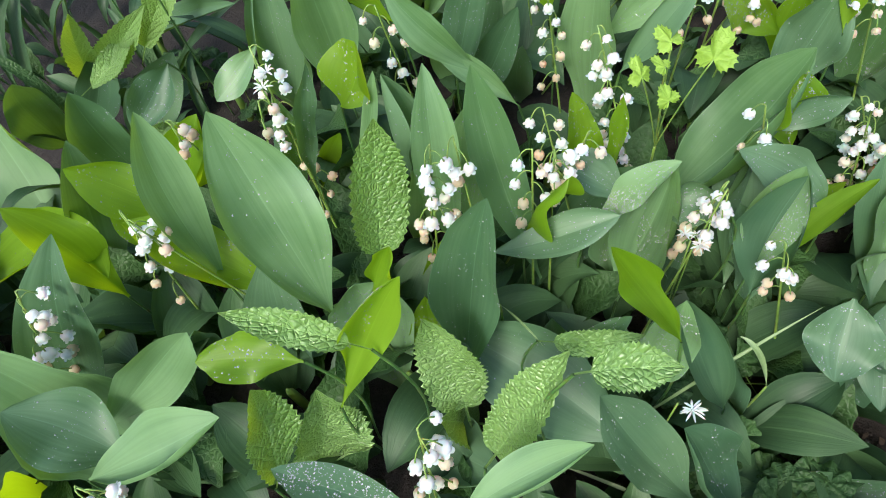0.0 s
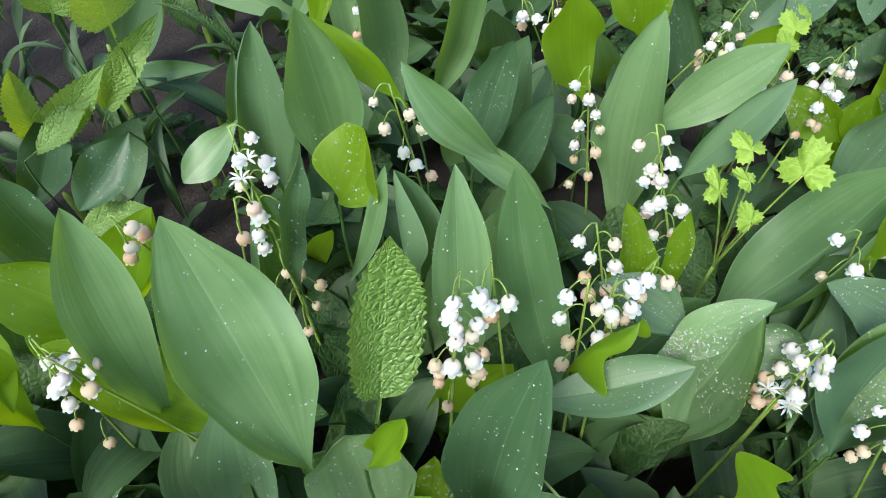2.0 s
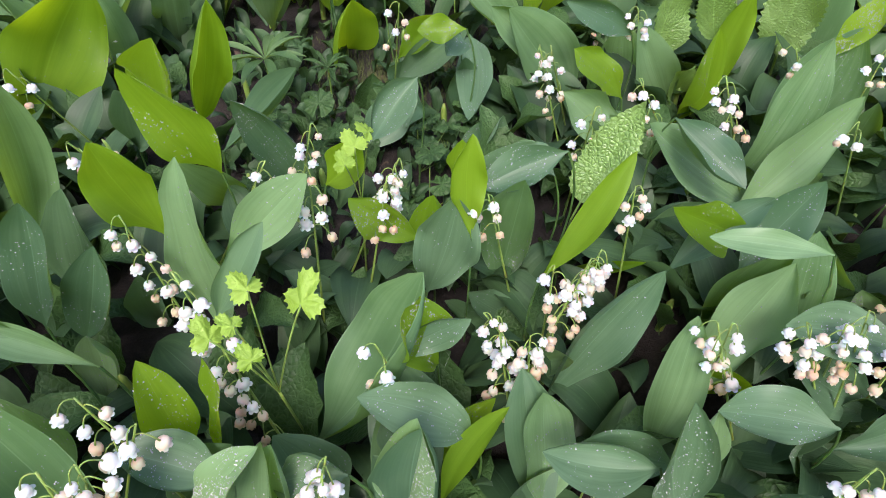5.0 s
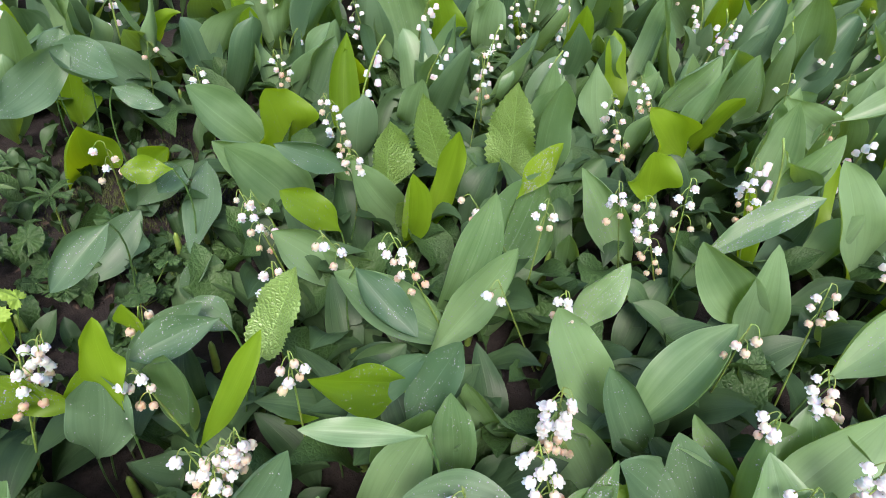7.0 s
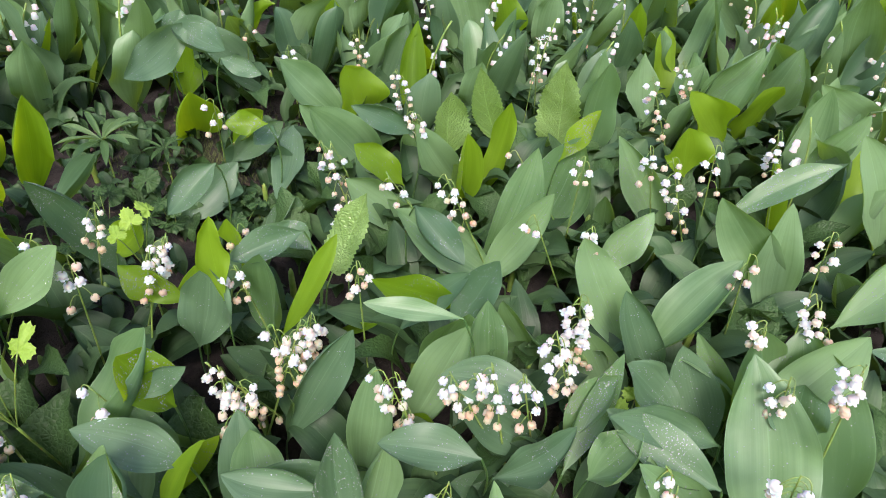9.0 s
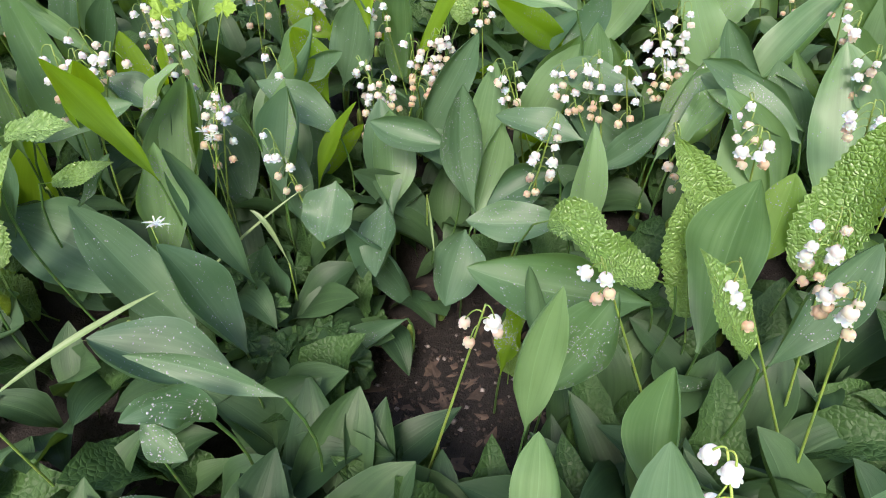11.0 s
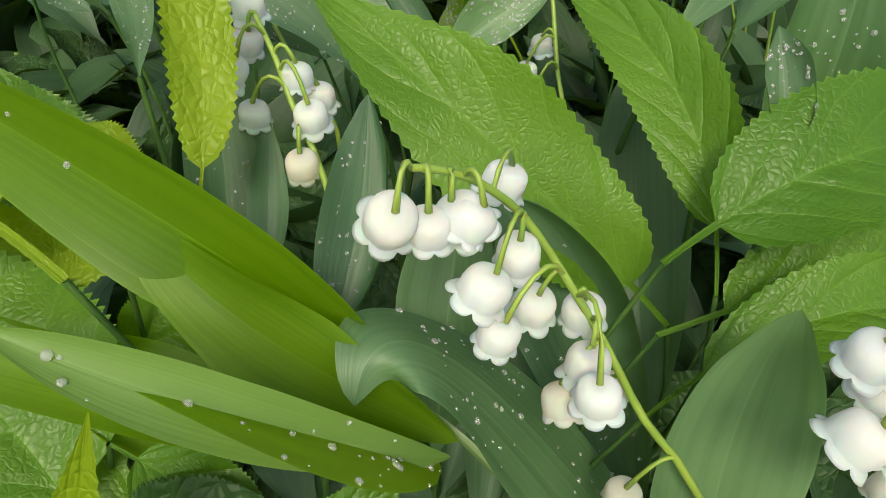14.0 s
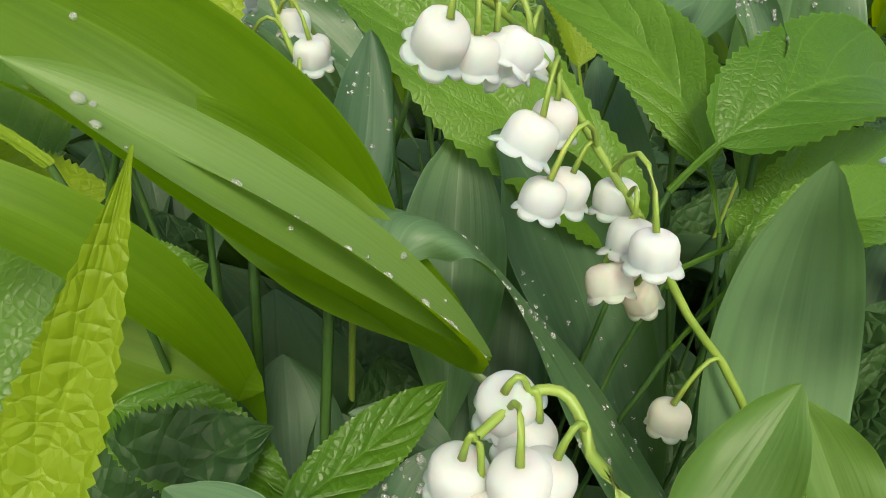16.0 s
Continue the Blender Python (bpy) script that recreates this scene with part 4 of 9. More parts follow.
leaf(plant, (0.297, 0.323, 0.142), (0.242, 0.329, 0.121), fold=0.45, width=0.028, face=(0.086, -0.714, 0.695), mat=LILY_DARK, dew=40)
flower_stalk(plant, local(plant, (0.399, 0.468, 0.000)), local(plant, (0.349, 0.452, 0.133)), (0.000, 0.000, 0.000), 0.0, 8, -122, 0.51, 25)
plant = plant_at("lily_of_the_valley", -0.214, 0.395, "lily of the valley with broad green leaves in the bed", "flower", "lily of the valley bed")
leaf(plant, (-0.135, 0.323, 0.092), (-0.117, 0.321, 0.209), fold=0.45, bias=0.56, width=0.035, face=(0.061, -0.622, 0.781))
plant = plant_at("lily_of_the_valley", -0.064, 0.240, "blooming lily of the valley with white bells among leaves", "flower", "lily of the valley bed")
leaf(plant, (-0.089, 0.239, 0.110), (-0.058, 0.247, 0.185), fold=0.45, bias=0.56, width=0.011, face=(0.046, -0.485, 0.874))
leaf(plant, (-0.064, 0.240, 0.025), (-0.044, 0.232, 0.134), width=0.030, face=(0.20, -0.97, -0.11), fold=0.45)
flower_stalk(plant, local(plant, (-0.105, 0.208, 0.000)), local(plant, (-0.120, 0.261, 0.201)), (0.000, 0.000, 0.000), 0.0, 18, -59, 0.51, 1)
plant = plant_at("lily_of_the_valley", -0.147, 0.353, "lily of the valley with broad green leaves in the bed", "flower", "lily of the valley bed")
leaf(plant, (-0.162, 0.343, 0.119), (-0.136, 0.335, 0.185), fold=0.45, bias=0.56, width=0.010, face=(0.462, -0.603, 0.651))
leaf(plant, (-0.085, 0.258, 0.151), (-0.065, 0.258, 0.196), fold=0.45, bias=0.56, width=0.040, face=(-0.297, -0.503, 0.811), mat=LILY_BACKLIT, ruffle=0.18)
plant = plant_at("lily_of_the_valley", 0.003, 0.319, "lily of the valley with broad green leaves wet with dew", "flower", "lily of the valley bed")
leaf(plant, (-0.013, 0.323, 0.015), (-0.002, 0.325, 0.080), width=0.031, face=(-0.06, -1.00, 0.04), fold=0.45, dew=30)
leaf(plant, (0.018, 0.315, 0.009), (0.017, 0.274, 0.065), width=0.038, face=(0.78, -0.51, -0.35), fold=0.45, dew=30, mat=LILY_DARK)
plant = plant_at("lily_of_the_valley", 0.068, 0.215, "blooming lily of the valley with white bells and dewy leaves", "flower", "lily of the valley bed")
leaf(plant, (0.070, 0.198, 0.109), (0.030, 0.218, 0.129), fold=0.45, width=0.030, face=(0.085, -0.373, 0.924), mat=LILY_DARK, dew=40)
leaf(plant, (0.068, 0.193, 0.012), (0.091, 0.197, 0.138), fold=0.45, bias=0.56, width=0.045, face=(-0.503, -0.346, 0.792))
flower_stalk(plant, local(plant, (0.011, 0.169, 0.000)), local(plant, (0.018, 0.196, 0.167)), (0.000, 0.000, 0.000), 0.0, 7, -108, 0.73, 9)
plant = plant_at("lily_of_the_valley", 0.220, 0.540, "lily of the valley with broad green leaves wet with dew", "flower", "lily of the valley bed")
leaf(plant, (0.238, 0.531, 0.016), (0.264, 0.552, 0.057), fold=0.45, width=0.052, face=(-0.672, -0.504, 0.542), mat=LILY_DARK, dew=40)
leaf(plant, (0.200, 0.515, 0.015), (0.269, 0.546, 0.061), fold=0.45, width=0.041, face=(0.300, -0.719, 0.627), mat=LILY_DARK, dew=40)
plant = plant_at("lily_of_the_valley", -0.136, 0.288, "lily of the valley with broad green leaves in the bed", "flower", "lily of the valley bed")
leaf(plant, (-0.136, 0.288, 0.036), (-0.098, 0.274, 0.113), width=0.017, face=(-0.13, -0.99, -0.12), fold=0.45, mat=LILY_BACKLIT)
plant = plant_at("lily_of_the_valley", 0.276, 0.274, "blooming lily of the valley with white bells among leaves", "flower", "lily of the valley bed")
leaf(plant, (0.267, 0.281, 0.078), (0.313, 0.282, 0.170), fold=0.45, bias=0.56, width=0.020, face=(-0.305, -0.474, 0.826), mat=LILY_BACKLIT, ruffle=0.18)
leaf(plant, (0.264, 0.331, 0.012), (0.262, 0.309, 0.140), fold=0.45, bias=0.56, width=0.046, face=(-0.493, -0.601, 0.629))
leaf(plant, (0.267, 0.267, -0.018), (0.263, 0.223, 0.071), width=0.021, face=(-1.00, 0.01, -0.05), fold=0.2, dew=10)
flower_stalk(plant, local(plant, (0.271, 0.312, 0.000)), local(plant, (0.243, 0.318, 0.126)), (0.000, 0.000, 0.000), 0.0, 6, -117, 0.79, 27)
plant = plant_at("lily_of_the_valley", 0.268, 0.203, "blooming lily of the valley with white bells and dewy leaves", "flower", "lily of the valley bed")
leaf(plant, (0.256, 0.232, 0.012), (0.309, 0.228, 0.131), fold=0.45, bias=0.56, width=0.037, face=(-0.281, -0.618, 0.734))
leaf(plant, (0.266, 0.188, -0.034), (0.196, 0.164, 0.061), width=0.034, face=(0.49, -0.86, 0.15), fold=0.45, dew=25, mat=LILY_DARK)
flower_stalk(plant, local(plant, (0.245, 0.234, 0.000)), local(plant, (0.232, 0.227, 0.107)), (0.000, 0.000, 0.000), 0.0, 10, -98, 0.68, 76)
plant = plant_at("crinkled_herb", 0.376, 0.364, "crinkled bright green leaves with toothed edges growing between the lilies", "herb")
leaf(plant, (0.313, 0.326, 0.074), (0.347, 0.326, 0.166), fold=0.45, width=0.035, face=(-0.509, -0.439, 0.741), shape="crinkled")
plant = plant_at("lily_of_the_valley", 0.502, 0.345, "lily of the valley with broad green leaves wet with dew", "flower", "lily of the valley bed")
leaf(plant, (0.556, 0.381, 0.122), (0.580, 0.369, 0.182), fold=0.45, bias=0.56, width=0.023, face=(-0.780, -0.364, 0.510), mat=LILY_BACKLIT, ruffle=0.18)
leaf(plant, (0.506, 0.347, 0.019), (0.443, 0.354, 0.075), width=0.031, face=(-0.03, -1.00, 0.09), fold=0.45, dew=10)
plant = plant_at("lily_of_the_valley", 0.498, 0.332, "lily of the valley with broad green leaves in the bed", "flower", "lily of the valley bed")
leaf(plant, (0.439, 0.307, 0.044), (0.499, 0.300, 0.154), fold=0.45, bias=0.56, width=0.039, face=(-0.085, -0.629, 0.773))
leaf(plant, (0.503, 0.333, 0.019), (0.510, 0.303, 0.082), width=0.025, face=(-0.91, -0.40, -0.08), fold=0.45)
plant = plant_at("lily_of_the_valley", 0.452, 0.330, "lily of the valley with broad green leaves in the bed", "flower", "lily of the valley bed")
leaf(plant, (0.392, 0.246, 0.078), (0.425, 0.247, 0.146), fold=0.45, width=0.033, face=(-0.392, -0.432, 0.812), mat=LILY_DARK, dew=40)
leaf(plant, (0.466, 0.341, 0.017), (0.413, 0.333, 0.068), width=0.024, face=(0.45, -0.83, 0.33), fold=0.45)
plant = plant_at("lily_of_the_valley", 0.454, 0.272, "lily of the valley with broad green leaves in the bed", "flower", "lily of the valley bed")
leaf(plant, (0.415, 0.262, 0.082), (0.331, 0.260, 0.142), fold=0.45, bias=0.56, width=0.032, face=(-0.657, -0.506, 0.559), mat=LILY_BACKLIT, ruffle=0.18)
leaf(plant, (0.459, 0.261, 0.016), (0.434, 0.247, 0.087), width=0.030, face=(-0.28, -0.92, -0.29), fold=0.45)
plant = plant_at("lily_of_the_valley", 0.363, 0.208, "lily of the valley with broad green leaves wet with dew", "flower", "lily of the valley bed")
leaf(plant, (0.371, 0.191, 0.161), (0.312, 0.215, 0.170), fold=0.45, bias=0.56, width=0.015, face=(-0.411, -0.383, 0.827))
leaf(plant, (0.379, 0.239, 0.012), (0.394, 0.225, 0.122), fold=0.45, dew=15, bias=0.56, width=0.049, face=(0.028, -0.690, 0.724))
leaf(plant, (0.353, 0.230, -0.003), (0.351, 0.174, 0.073), width=0.026, face=(-0.92, -0.29, -0.25), fold=0.45, ruffle=0.14, mat=LILY_BACKLIT)
plant = plant_at("lily_of_the_valley", 0.456, 0.219, "lily of the valley with broad green leaves in the bed", "flower", "lily of the valley bed")
leaf(plant, (0.474, 0.218, 0.022), (0.430, 0.240, 0.109), fold=0.45, bias=0.56, width=0.037, face=(-0.796, -0.140, 0.588))
leaf(plant, (0.511, 0.156, 0.020), (0.471, 0.197, 0.112), fold=0.45, bias=0.56, width=0.043, face=(-0.556, -0.228, 0.799))
plant = plant_at("lily_of_the_valley", 0.312, 0.178, "lily of the valley with broad green leaves wet with dew", "flower", "lily of the valley bed")
leaf(plant, (0.298, 0.178, 0.012), (0.317, 0.203, 0.119), fold=0.45, bias=0.56, width=0.035, face=(-0.143, -0.399, 0.906))
leaf(plant, (0.267, 0.146, 0.089), (0.212, 0.168, 0.102), fold=0.45, width=0.031, face=(0.004, -0.361, 0.933), mat=LILY_DARK, dew=40)
plant = plant_at("lily_of_the_valley", 0.308, 0.153, "lily of the valley with broad green leaves wet with dew", "flower", "lily of the valley bed")
leaf(plant, (0.284, 0.124, 0.039), (0.278, 0.156, 0.132), fold=0.45, bias=0.56, width=0.038, face=(0.034, -0.353, 0.935))
leaf(plant, (0.303, 0.161, -0.025), (0.313, 0.134, 0.046), width=0.032, face=(-0.78, -0.61, -0.12), fold=0.45, dew=30)
plant = plant_at("lily_of_the_valley", 0.231, 0.190, "blooming lily of the valley with white bells among leaves", "flower", "lily of the valley bed")
leaf(plant, (0.224, 0.165, 0.012), (0.232, 0.204, 0.085), fold=0.45, bias=0.56, width=0.040, face=(0.200, -0.417, 0.887))
leaf(plant, (0.224, 0.157, 0.012), (0.227, 0.221, 0.086), fold=0.45, bias=0.56, width=0.036, face=(0.038, -0.610, 0.791))
flower_stalk(plant, local(plant, (0.230, 0.220, 0.000)), local(plant, (0.220, 0.244, 0.108)), (0.000, 0.000, 0.000), 0.0, 16, -121, 0.29, 29)
plant = plant_at("lily_of_the_valley", 0.159, 0.197, "blooming lily of the valley with white bells among leaves", "flower", "lily of the valley bed")
leaf(plant, (0.165, 0.193, 0.015), (0.161, 0.263, 0.060), fold=0.45, width=0.045, face=(-0.163, -0.591, 0.790), mat=LILY_DARK, dew=40)
leaf(plant, (0.142, 0.170, 0.053), (0.157, 0.190, 0.130), fold=0.45, bias=0.56, width=0.032, face=(-0.355, -0.207, 0.912))
leaf(plant, (0.151, 0.168, 0.012), (0.136, 0.198, 0.089), fold=0.45, width=0.035, face=(0.122, -0.438, 0.891), mat=LILY_DARK, dew=40)
flower_stalk(plant, local(plant, (0.166, 0.147, 0.000)), local(plant, (0.142, 0.157, 0.111)), (0.000, 0.000, 0.000), 0.0, 7, -134, 0.59, 78)
plant = plant_at("lily_of_the_valley", 0.181, 0.208, "lily of the valley with broad green leaves wet with dew", "flower", "lily of the valley bed")
leaf(plant, (0.176, 0.210, 0.015), (0.160, 0.239, 0.100), fold=0.45, width=0.047, face=(0.204, -0.461, 0.863), mat=LILY_DARK, dew=40)
leaf(plant, (0.167, 0.184, 0.024), (0.206, 0.194, 0.103), fold=0.45, bias=0.56, width=0.016, face=(-0.307, -0.249, 0.919), mat=LILY_BACKLIT, ruffle=0.18)
plant = plant_at("lily_of_the_valley", 0.186, 0.306, "lily of the valley with broad green leaves wet with dew", "flower", "lily of the valley bed")
leaf(plant, (0.159, 0.249, 0.089), (0.202, 0.239, 0.120), fold=0.45, dew=15, bias=0.56, width=0.021, face=(0.267, -0.557, 0.786))
leaf(plant, (0.197, 0.294, -0.019), (0.204, 0.270, 0.042), width=0.030, face=(-0.88, -0.47, -0.08), fold=0.45, mat=LILY_DARK)
plant = plant_at("lily_of_the_valley", 0.278, 0.304, "blooming lily of the valley with white bells and dewy leaves", "flower", "lily of the valley bed")
leaf(plant, (0.278, 0.304, -0.009), (0.226, 0.299, 0.059), width=0.027, face=(0.42, -0.87, 0.25), fold=0.45, dew=25, mat=LILY_DARK)
flower_stalk(plant, local(plant, (0.266, 0.249, 0.000)), local(plant, (0.213, 0.247, 0.110)), (0.000, 0.000, 0.000), 0.0, 10, -133, 0.24, 96)
plant = plant_at("lily_of_the_valley", 0.451, 0.161, "blooming lily of the valley with white bells and dewy leaves", "flower", "lily of the valley bed")
leaf(plant, (0.430, 0.144, 0.048), (0.366, 0.177, 0.100), fold=0.45, width=0.035, face=(-0.337, -0.327, 0.883), mat=LILY_DARK, dew=40)
leaf(plant, (0.368, 0.134, 0.087), (0.305, 0.159, 0.101), fold=0.45, width=0.033, face=(-0.093, -0.375, 0.923), mat=LILY_DARK, dew=40)
flower_stalk(plant, local(plant, (0.463, 0.120, 0.000)), local(plant, (0.424, 0.165, 0.160)), (0.000, 0.000, 0.000), 0.0, 15, -132, 0.68, 54)
plant = plant_at("lily_of_the_valley", 0.427, 0.514, "lily of the valley with broad green leaves wet with dew", "flower", "lily of the valley bed")
leaf(plant, (0.428, 0.521, 0.012), (0.345, 0.523, 0.129), fold=0.45, bias=0.56, width=0.063, face=(-0.081, -0.787, 0.612))
leaf(plant, (0.441, 0.476, 0.113), (0.379, 0.489, 0.146), fold=0.45, ruffle=0.1, width=0.029, face=(-0.531, -0.592, 0.606), mat=LILY_DARK, dew=40)
plant = plant_at("lily_of_the_valley", 0.458, 0.508, "lily of the valley with broad green leaves in the bed", "flower", "lily of the valley bed")
leaf(plant, (0.420, 0.441, 0.076), (0.372, 0.454, 0.125), fold=0.45, bias=0.56, width=0.033, face=(0.048, -0.743, 0.668), mat=LILY_BACKLIT, ruffle=0.18)
leaf(plant, (0.472, 0.500, 0.012), (0.452, 0.505, 0.109), fold=0.45, bias=0.56, width=0.045, face=(-0.503, -0.570, 0.650))
plant = plant_at("lily_of_the_valley", 0.517, 0.482, "lily of the valley with broad green leaves in the bed", "flower", "lily of the valley bed")
leaf(plant, (0.518, 0.483, 0.012), (0.441, 0.472, 0.127), fold=0.45, bias=0.56, width=0.043, face=(-0.373, -0.683, 0.627))
leaf(plant, (0.524, 0.466, 0.017), (0.538, 0.457, 0.147), fold=0.45, bias=0.56, width=0.032, face=(-0.667, -0.459, 0.587), mat=LILY_BACKLIT, ruffle=0.18)
plant = plant_at("lily_of_the_valley", 0.461, 0.442, "blooming lily of the valley with white bells among leaves", "flower", "lily of the valley bed")
leaf(plant, (0.485, 0.441, 0.035), (0.470, 0.412, 0.148), fold=0.45, bias=0.56, width=0.036, face=(-0.217, -0.733, 0.644), mat=LILY_BACKLIT, ruffle=0.18)
leaf(plant, (0.471, 0.438, 0.014), (0.395, 0.420, 0.080), width=0.029, face=(0.25, -0.97, 0.03), fold=0.45, dew=15)
leaf(plant, (0.435, 0.411, 0.035), (0.359, 0.438, 0.098), fold=0.45, bias=0.56, width=0.047, face=(0.196, -0.716, 0.670))
flower_stalk(plant, local(plant, (0.466, 0.349, -0.000)), local(plant, (0.379, 0.377, 0.144)), (0.000, 0.000, 0.000), 0.0, 6, -106, 0.74, 58)
plant = plant_at("lily_of_the_valley", 0.267, 0.611, "lily of the valley with broad green leaves in the bed", "flower", "lily of the valley bed")
leaf(plant, (0.266, 0.605, 0.022), (0.323, 0.559, 0.095), fold=0.45, width=0.034, face=(-0.042, -0.790, 0.612), mat=LILY_DARK, dew=40)
leaf(plant, (0.262, 0.609, 0.008), (0.288, 0.599, 0.046), width=0.036, face=(-0.44, -0.89, 0.08), fold=0.45)
plant = plant_at("lily_of_the_valley", 0.316, 0.574, "lily of the valley with broad green leaves in the bed", "flower", "lily of the valley bed")
leaf(plant, (0.337, 0.589, 0.071), (0.298, 0.486, 0.050), fold=0.45, width=0.035, face=(-0.387, -0.685, 0.617), mat=LILY_DARK, dew=40)
leaf(plant, (0.301, 0.509, 0.125), (0.262, 0.519, 0.125), fold=0.45, bias=0.56, width=0.024, face=(-0.245, -0.715, 0.655), mat=LILY_BACKLIT, ruffle=0.18)
plant = plant_at("lily_of_the_valley", 0.297, 0.683, "blooming lily of the valley with white bells among leaves", "flower", "lily of the valley bed")
leaf(plant, (0.271, 0.613, 0.043), (0.305, 0.575, 0.102), fold=0.45, bias=0.56, width=0.034, face=(-0.115, -0.800, 0.589), mat=LILY_BACKLIT, ruffle=0.18)
flower_stalk(plant, local(plant, (0.259, 0.596, 0.000)), local(plant, (0.256, 0.550, 0.134)), (0.000, 0.000, 0.000), 0.0, 5, -105, 0.72, 68)
plant = plant_at("lily_of_the_valley", 0.309, 0.468, "lily of the valley with broad green leaves in the bed", "flower", "lily of the valley bed")
leaf(plant, (0.312, 0.471, 0.009), (0.294, 0.482, 0.041), width=0.031, face=(-0.11, -0.96, 0.26), fold=0.45, dew=20)
leaf(plant, (0.291, 0.457, 0.015), (0.300, 0.469, 0.059), fold=0.45, width=0.029, face=(-0.272, -0.652, 0.708), mat=LILY_DARK, dew=40)
plant = plant_at("lily_of_the_valley", 0.504, 0.209, "lily of the valley with broad green leaves in the bed", "flower", "lily of the valley bed")
leaf(plant, (0.502, 0.195, 0.019), (0.454, 0.206, 0.082), width=0.033, face=(-0.36, -0.92, -0.12), fold=0.45)
leaf(plant, (0.506, 0.222, 0.020), (0.485, 0.178, 0.101), width=0.024, face=(-0.78, -0.44, -0.44), fold=0.45)
plant = plant_at("lily_of_the_valley", 0.420, 0.143, "blooming lily of the valley with white bells among leaves", "flower", "lily of the valley bed")
leaf(plant, (0.413, 0.132, 0.006), (0.349, 0.136, 0.064), width=0.028, face=(0.45, -0.71, 0.54), fold=0.45, mat=LILY_DARK)
leaf(plant, (0.427, 0.154, 0.009), (0.403, 0.146, 0.078), width=0.027, face=(-0.28, -0.94, -0.21), fold=0.45)
flower_stalk(plant, local(plant, (0.361, 0.162, 0.000)), local(plant, (0.319, 0.193, 0.126)), (0.000, 0.000, 0.000), 0.0, 9, -150, 0.59, 30)
plant = plant_at("crinkled_herb", 0.520, 0.494, "crinkled bright green leaves with toothed edges growing between the lilies", "herb")
leaf(plant, (0.492, 0.491, 0.053), (0.482, 0.485, 0.151), fold=0.45, width=0.050, face=(0.023, -0.776, 0.630), shape="crinkled")
leaf(plant, (0.527, 0.491, 0.014), (0.477, 0.450, 0.086), width=0.046, face=(0.42, -0.88, -0.21), fold=0.45, shape="crinkled")
leaf(plant, (0.539, 0.487, 0.014), (0.470, 0.421, 0.086), width=0.033, face=(0.77, -0.61, 0.18), fold=0.45, shape="crinkled")
plant = plant_at("crinkled_herb", 0.576, 0.547, "crinkled bright green leaves with toothed edges growing between the lilies", "herb")
leaf(plant, (0.550, 0.482, 0.069), (0.509, 0.479, 0.178), fold=0.45, width=0.035, face=(-0.451, -0.652, 0.610), shape="crinkled")
plant = plant_at("crinkled_herb", 0.627, 0.480, "crinkled bright green leaves with toothed edges growing between the lilies", "herb")
leaf(plant, (0.626, 0.480, 0.035), (0.604, 0.472, 0.178), fold=0.45, width=0.054, face=(-0.617, -0.541, 0.571), shape="crinkled")
plant = plant_at("lily_of_the_valley", 0.699, 0.482, "lily of the valley with broad green leaves in the bed", "flower", "lily of the valley bed")
leaf(plant, (0.692, 0.487, 0.012), (0.666, 0.479, 0.167), fold=0.45, bias=0.56, width=0.058, face=(-0.104, -0.768, 0.633))
plant = plant_at("lily_of_the_valley", 0.646, 0.309, "blooming lily of the valley with white bells among leaves", "flower", "lily of the valley bed")
leaf(plant, (0.689, 0.339, 0.012), (0.610, 0.370, 0.150), fold=0.45, bias=0.56, width=0.045, face=(-0.245, -0.648, 0.721))
leaf(plant, (0.622, 0.301, 0.026), (0.598, 0.268, 0.097), width=0.022, face=(-0.82, -0.36, -0.45), fold=0.45, dew=5)
flower_stalk(plant, local(plant, (0.555, 0.336, 0.000)), local(plant, (0.548, 0.334, 0.160)), (0.000, 0.000, 0.000), 0.0, 5, -127, 0.88, 55)
plant = plant_at("lily_of_the_valley", 0.545, 0.189, "lily of the valley with broad green leaves in the bed", "flower", "lily of the valley bed")
leaf(plant, (0.535, 0.198, 0.049), (0.488, 0.238, 0.161), fold=0.45, bias=0.56, width=0.043, face=(-0.307, -0.478, 0.823))
leaf(plant, (0.537, 0.166, 0.057), (0.506, 0.198, 0.139), fold=0.45, width=0.039, face=(-0.201, -0.472, 0.858), mat=LILY_DARK, dew=40)
plant = plant_at("lily_of_the_valley", 0.588, 0.194, "blooming lily of the valley with white bells among leaves", "flower", "lily of the valley bed")
leaf(plant, (0.530, 0.180, 0.069), (0.587, 0.179, 0.165), fold=0.45, bias=0.56, width=0.045, face=(-0.734, -0.176, 0.656))
leaf(plant, (0.592, 0.106, 0.053), (0.536, 0.151, 0.135), fold=0.45, bias=0.56, width=0.020, face=(-0.749, -0.067, 0.659))
flower_stalk(plant, local(plant, (0.544, 0.224, 0.000)), local(plant, (0.500, 0.247, 0.163)), (0.000, 0.000, 0.000), 0.0, 6, -131, 0.88, 56)
plant = plant_at("lily_of_the_valley", 0.430, 0.200, "lily of the valley with broad green leaves wet with dew", "flower", "lily of the valley bed")
leaf(plant, (0.409, 0.200, 0.046), (0.407, 0.224, 0.133), fold=0.45, bias=0.56, width=0.033, face=(-0.439, -0.331, 0.835))
leaf(plant, (0.419, 0.153, 0.107), (0.355, 0.182, 0.121), fold=0.45, width=0.033, face=(-0.008, -0.460, 0.888), mat=LILY_DARK, dew=40)
plant = plant_at("lily_of_the_valley", 0.372, 0.266, "lily of the valley with broad green leaves in the bed", "flower", "lily of the valley bed")
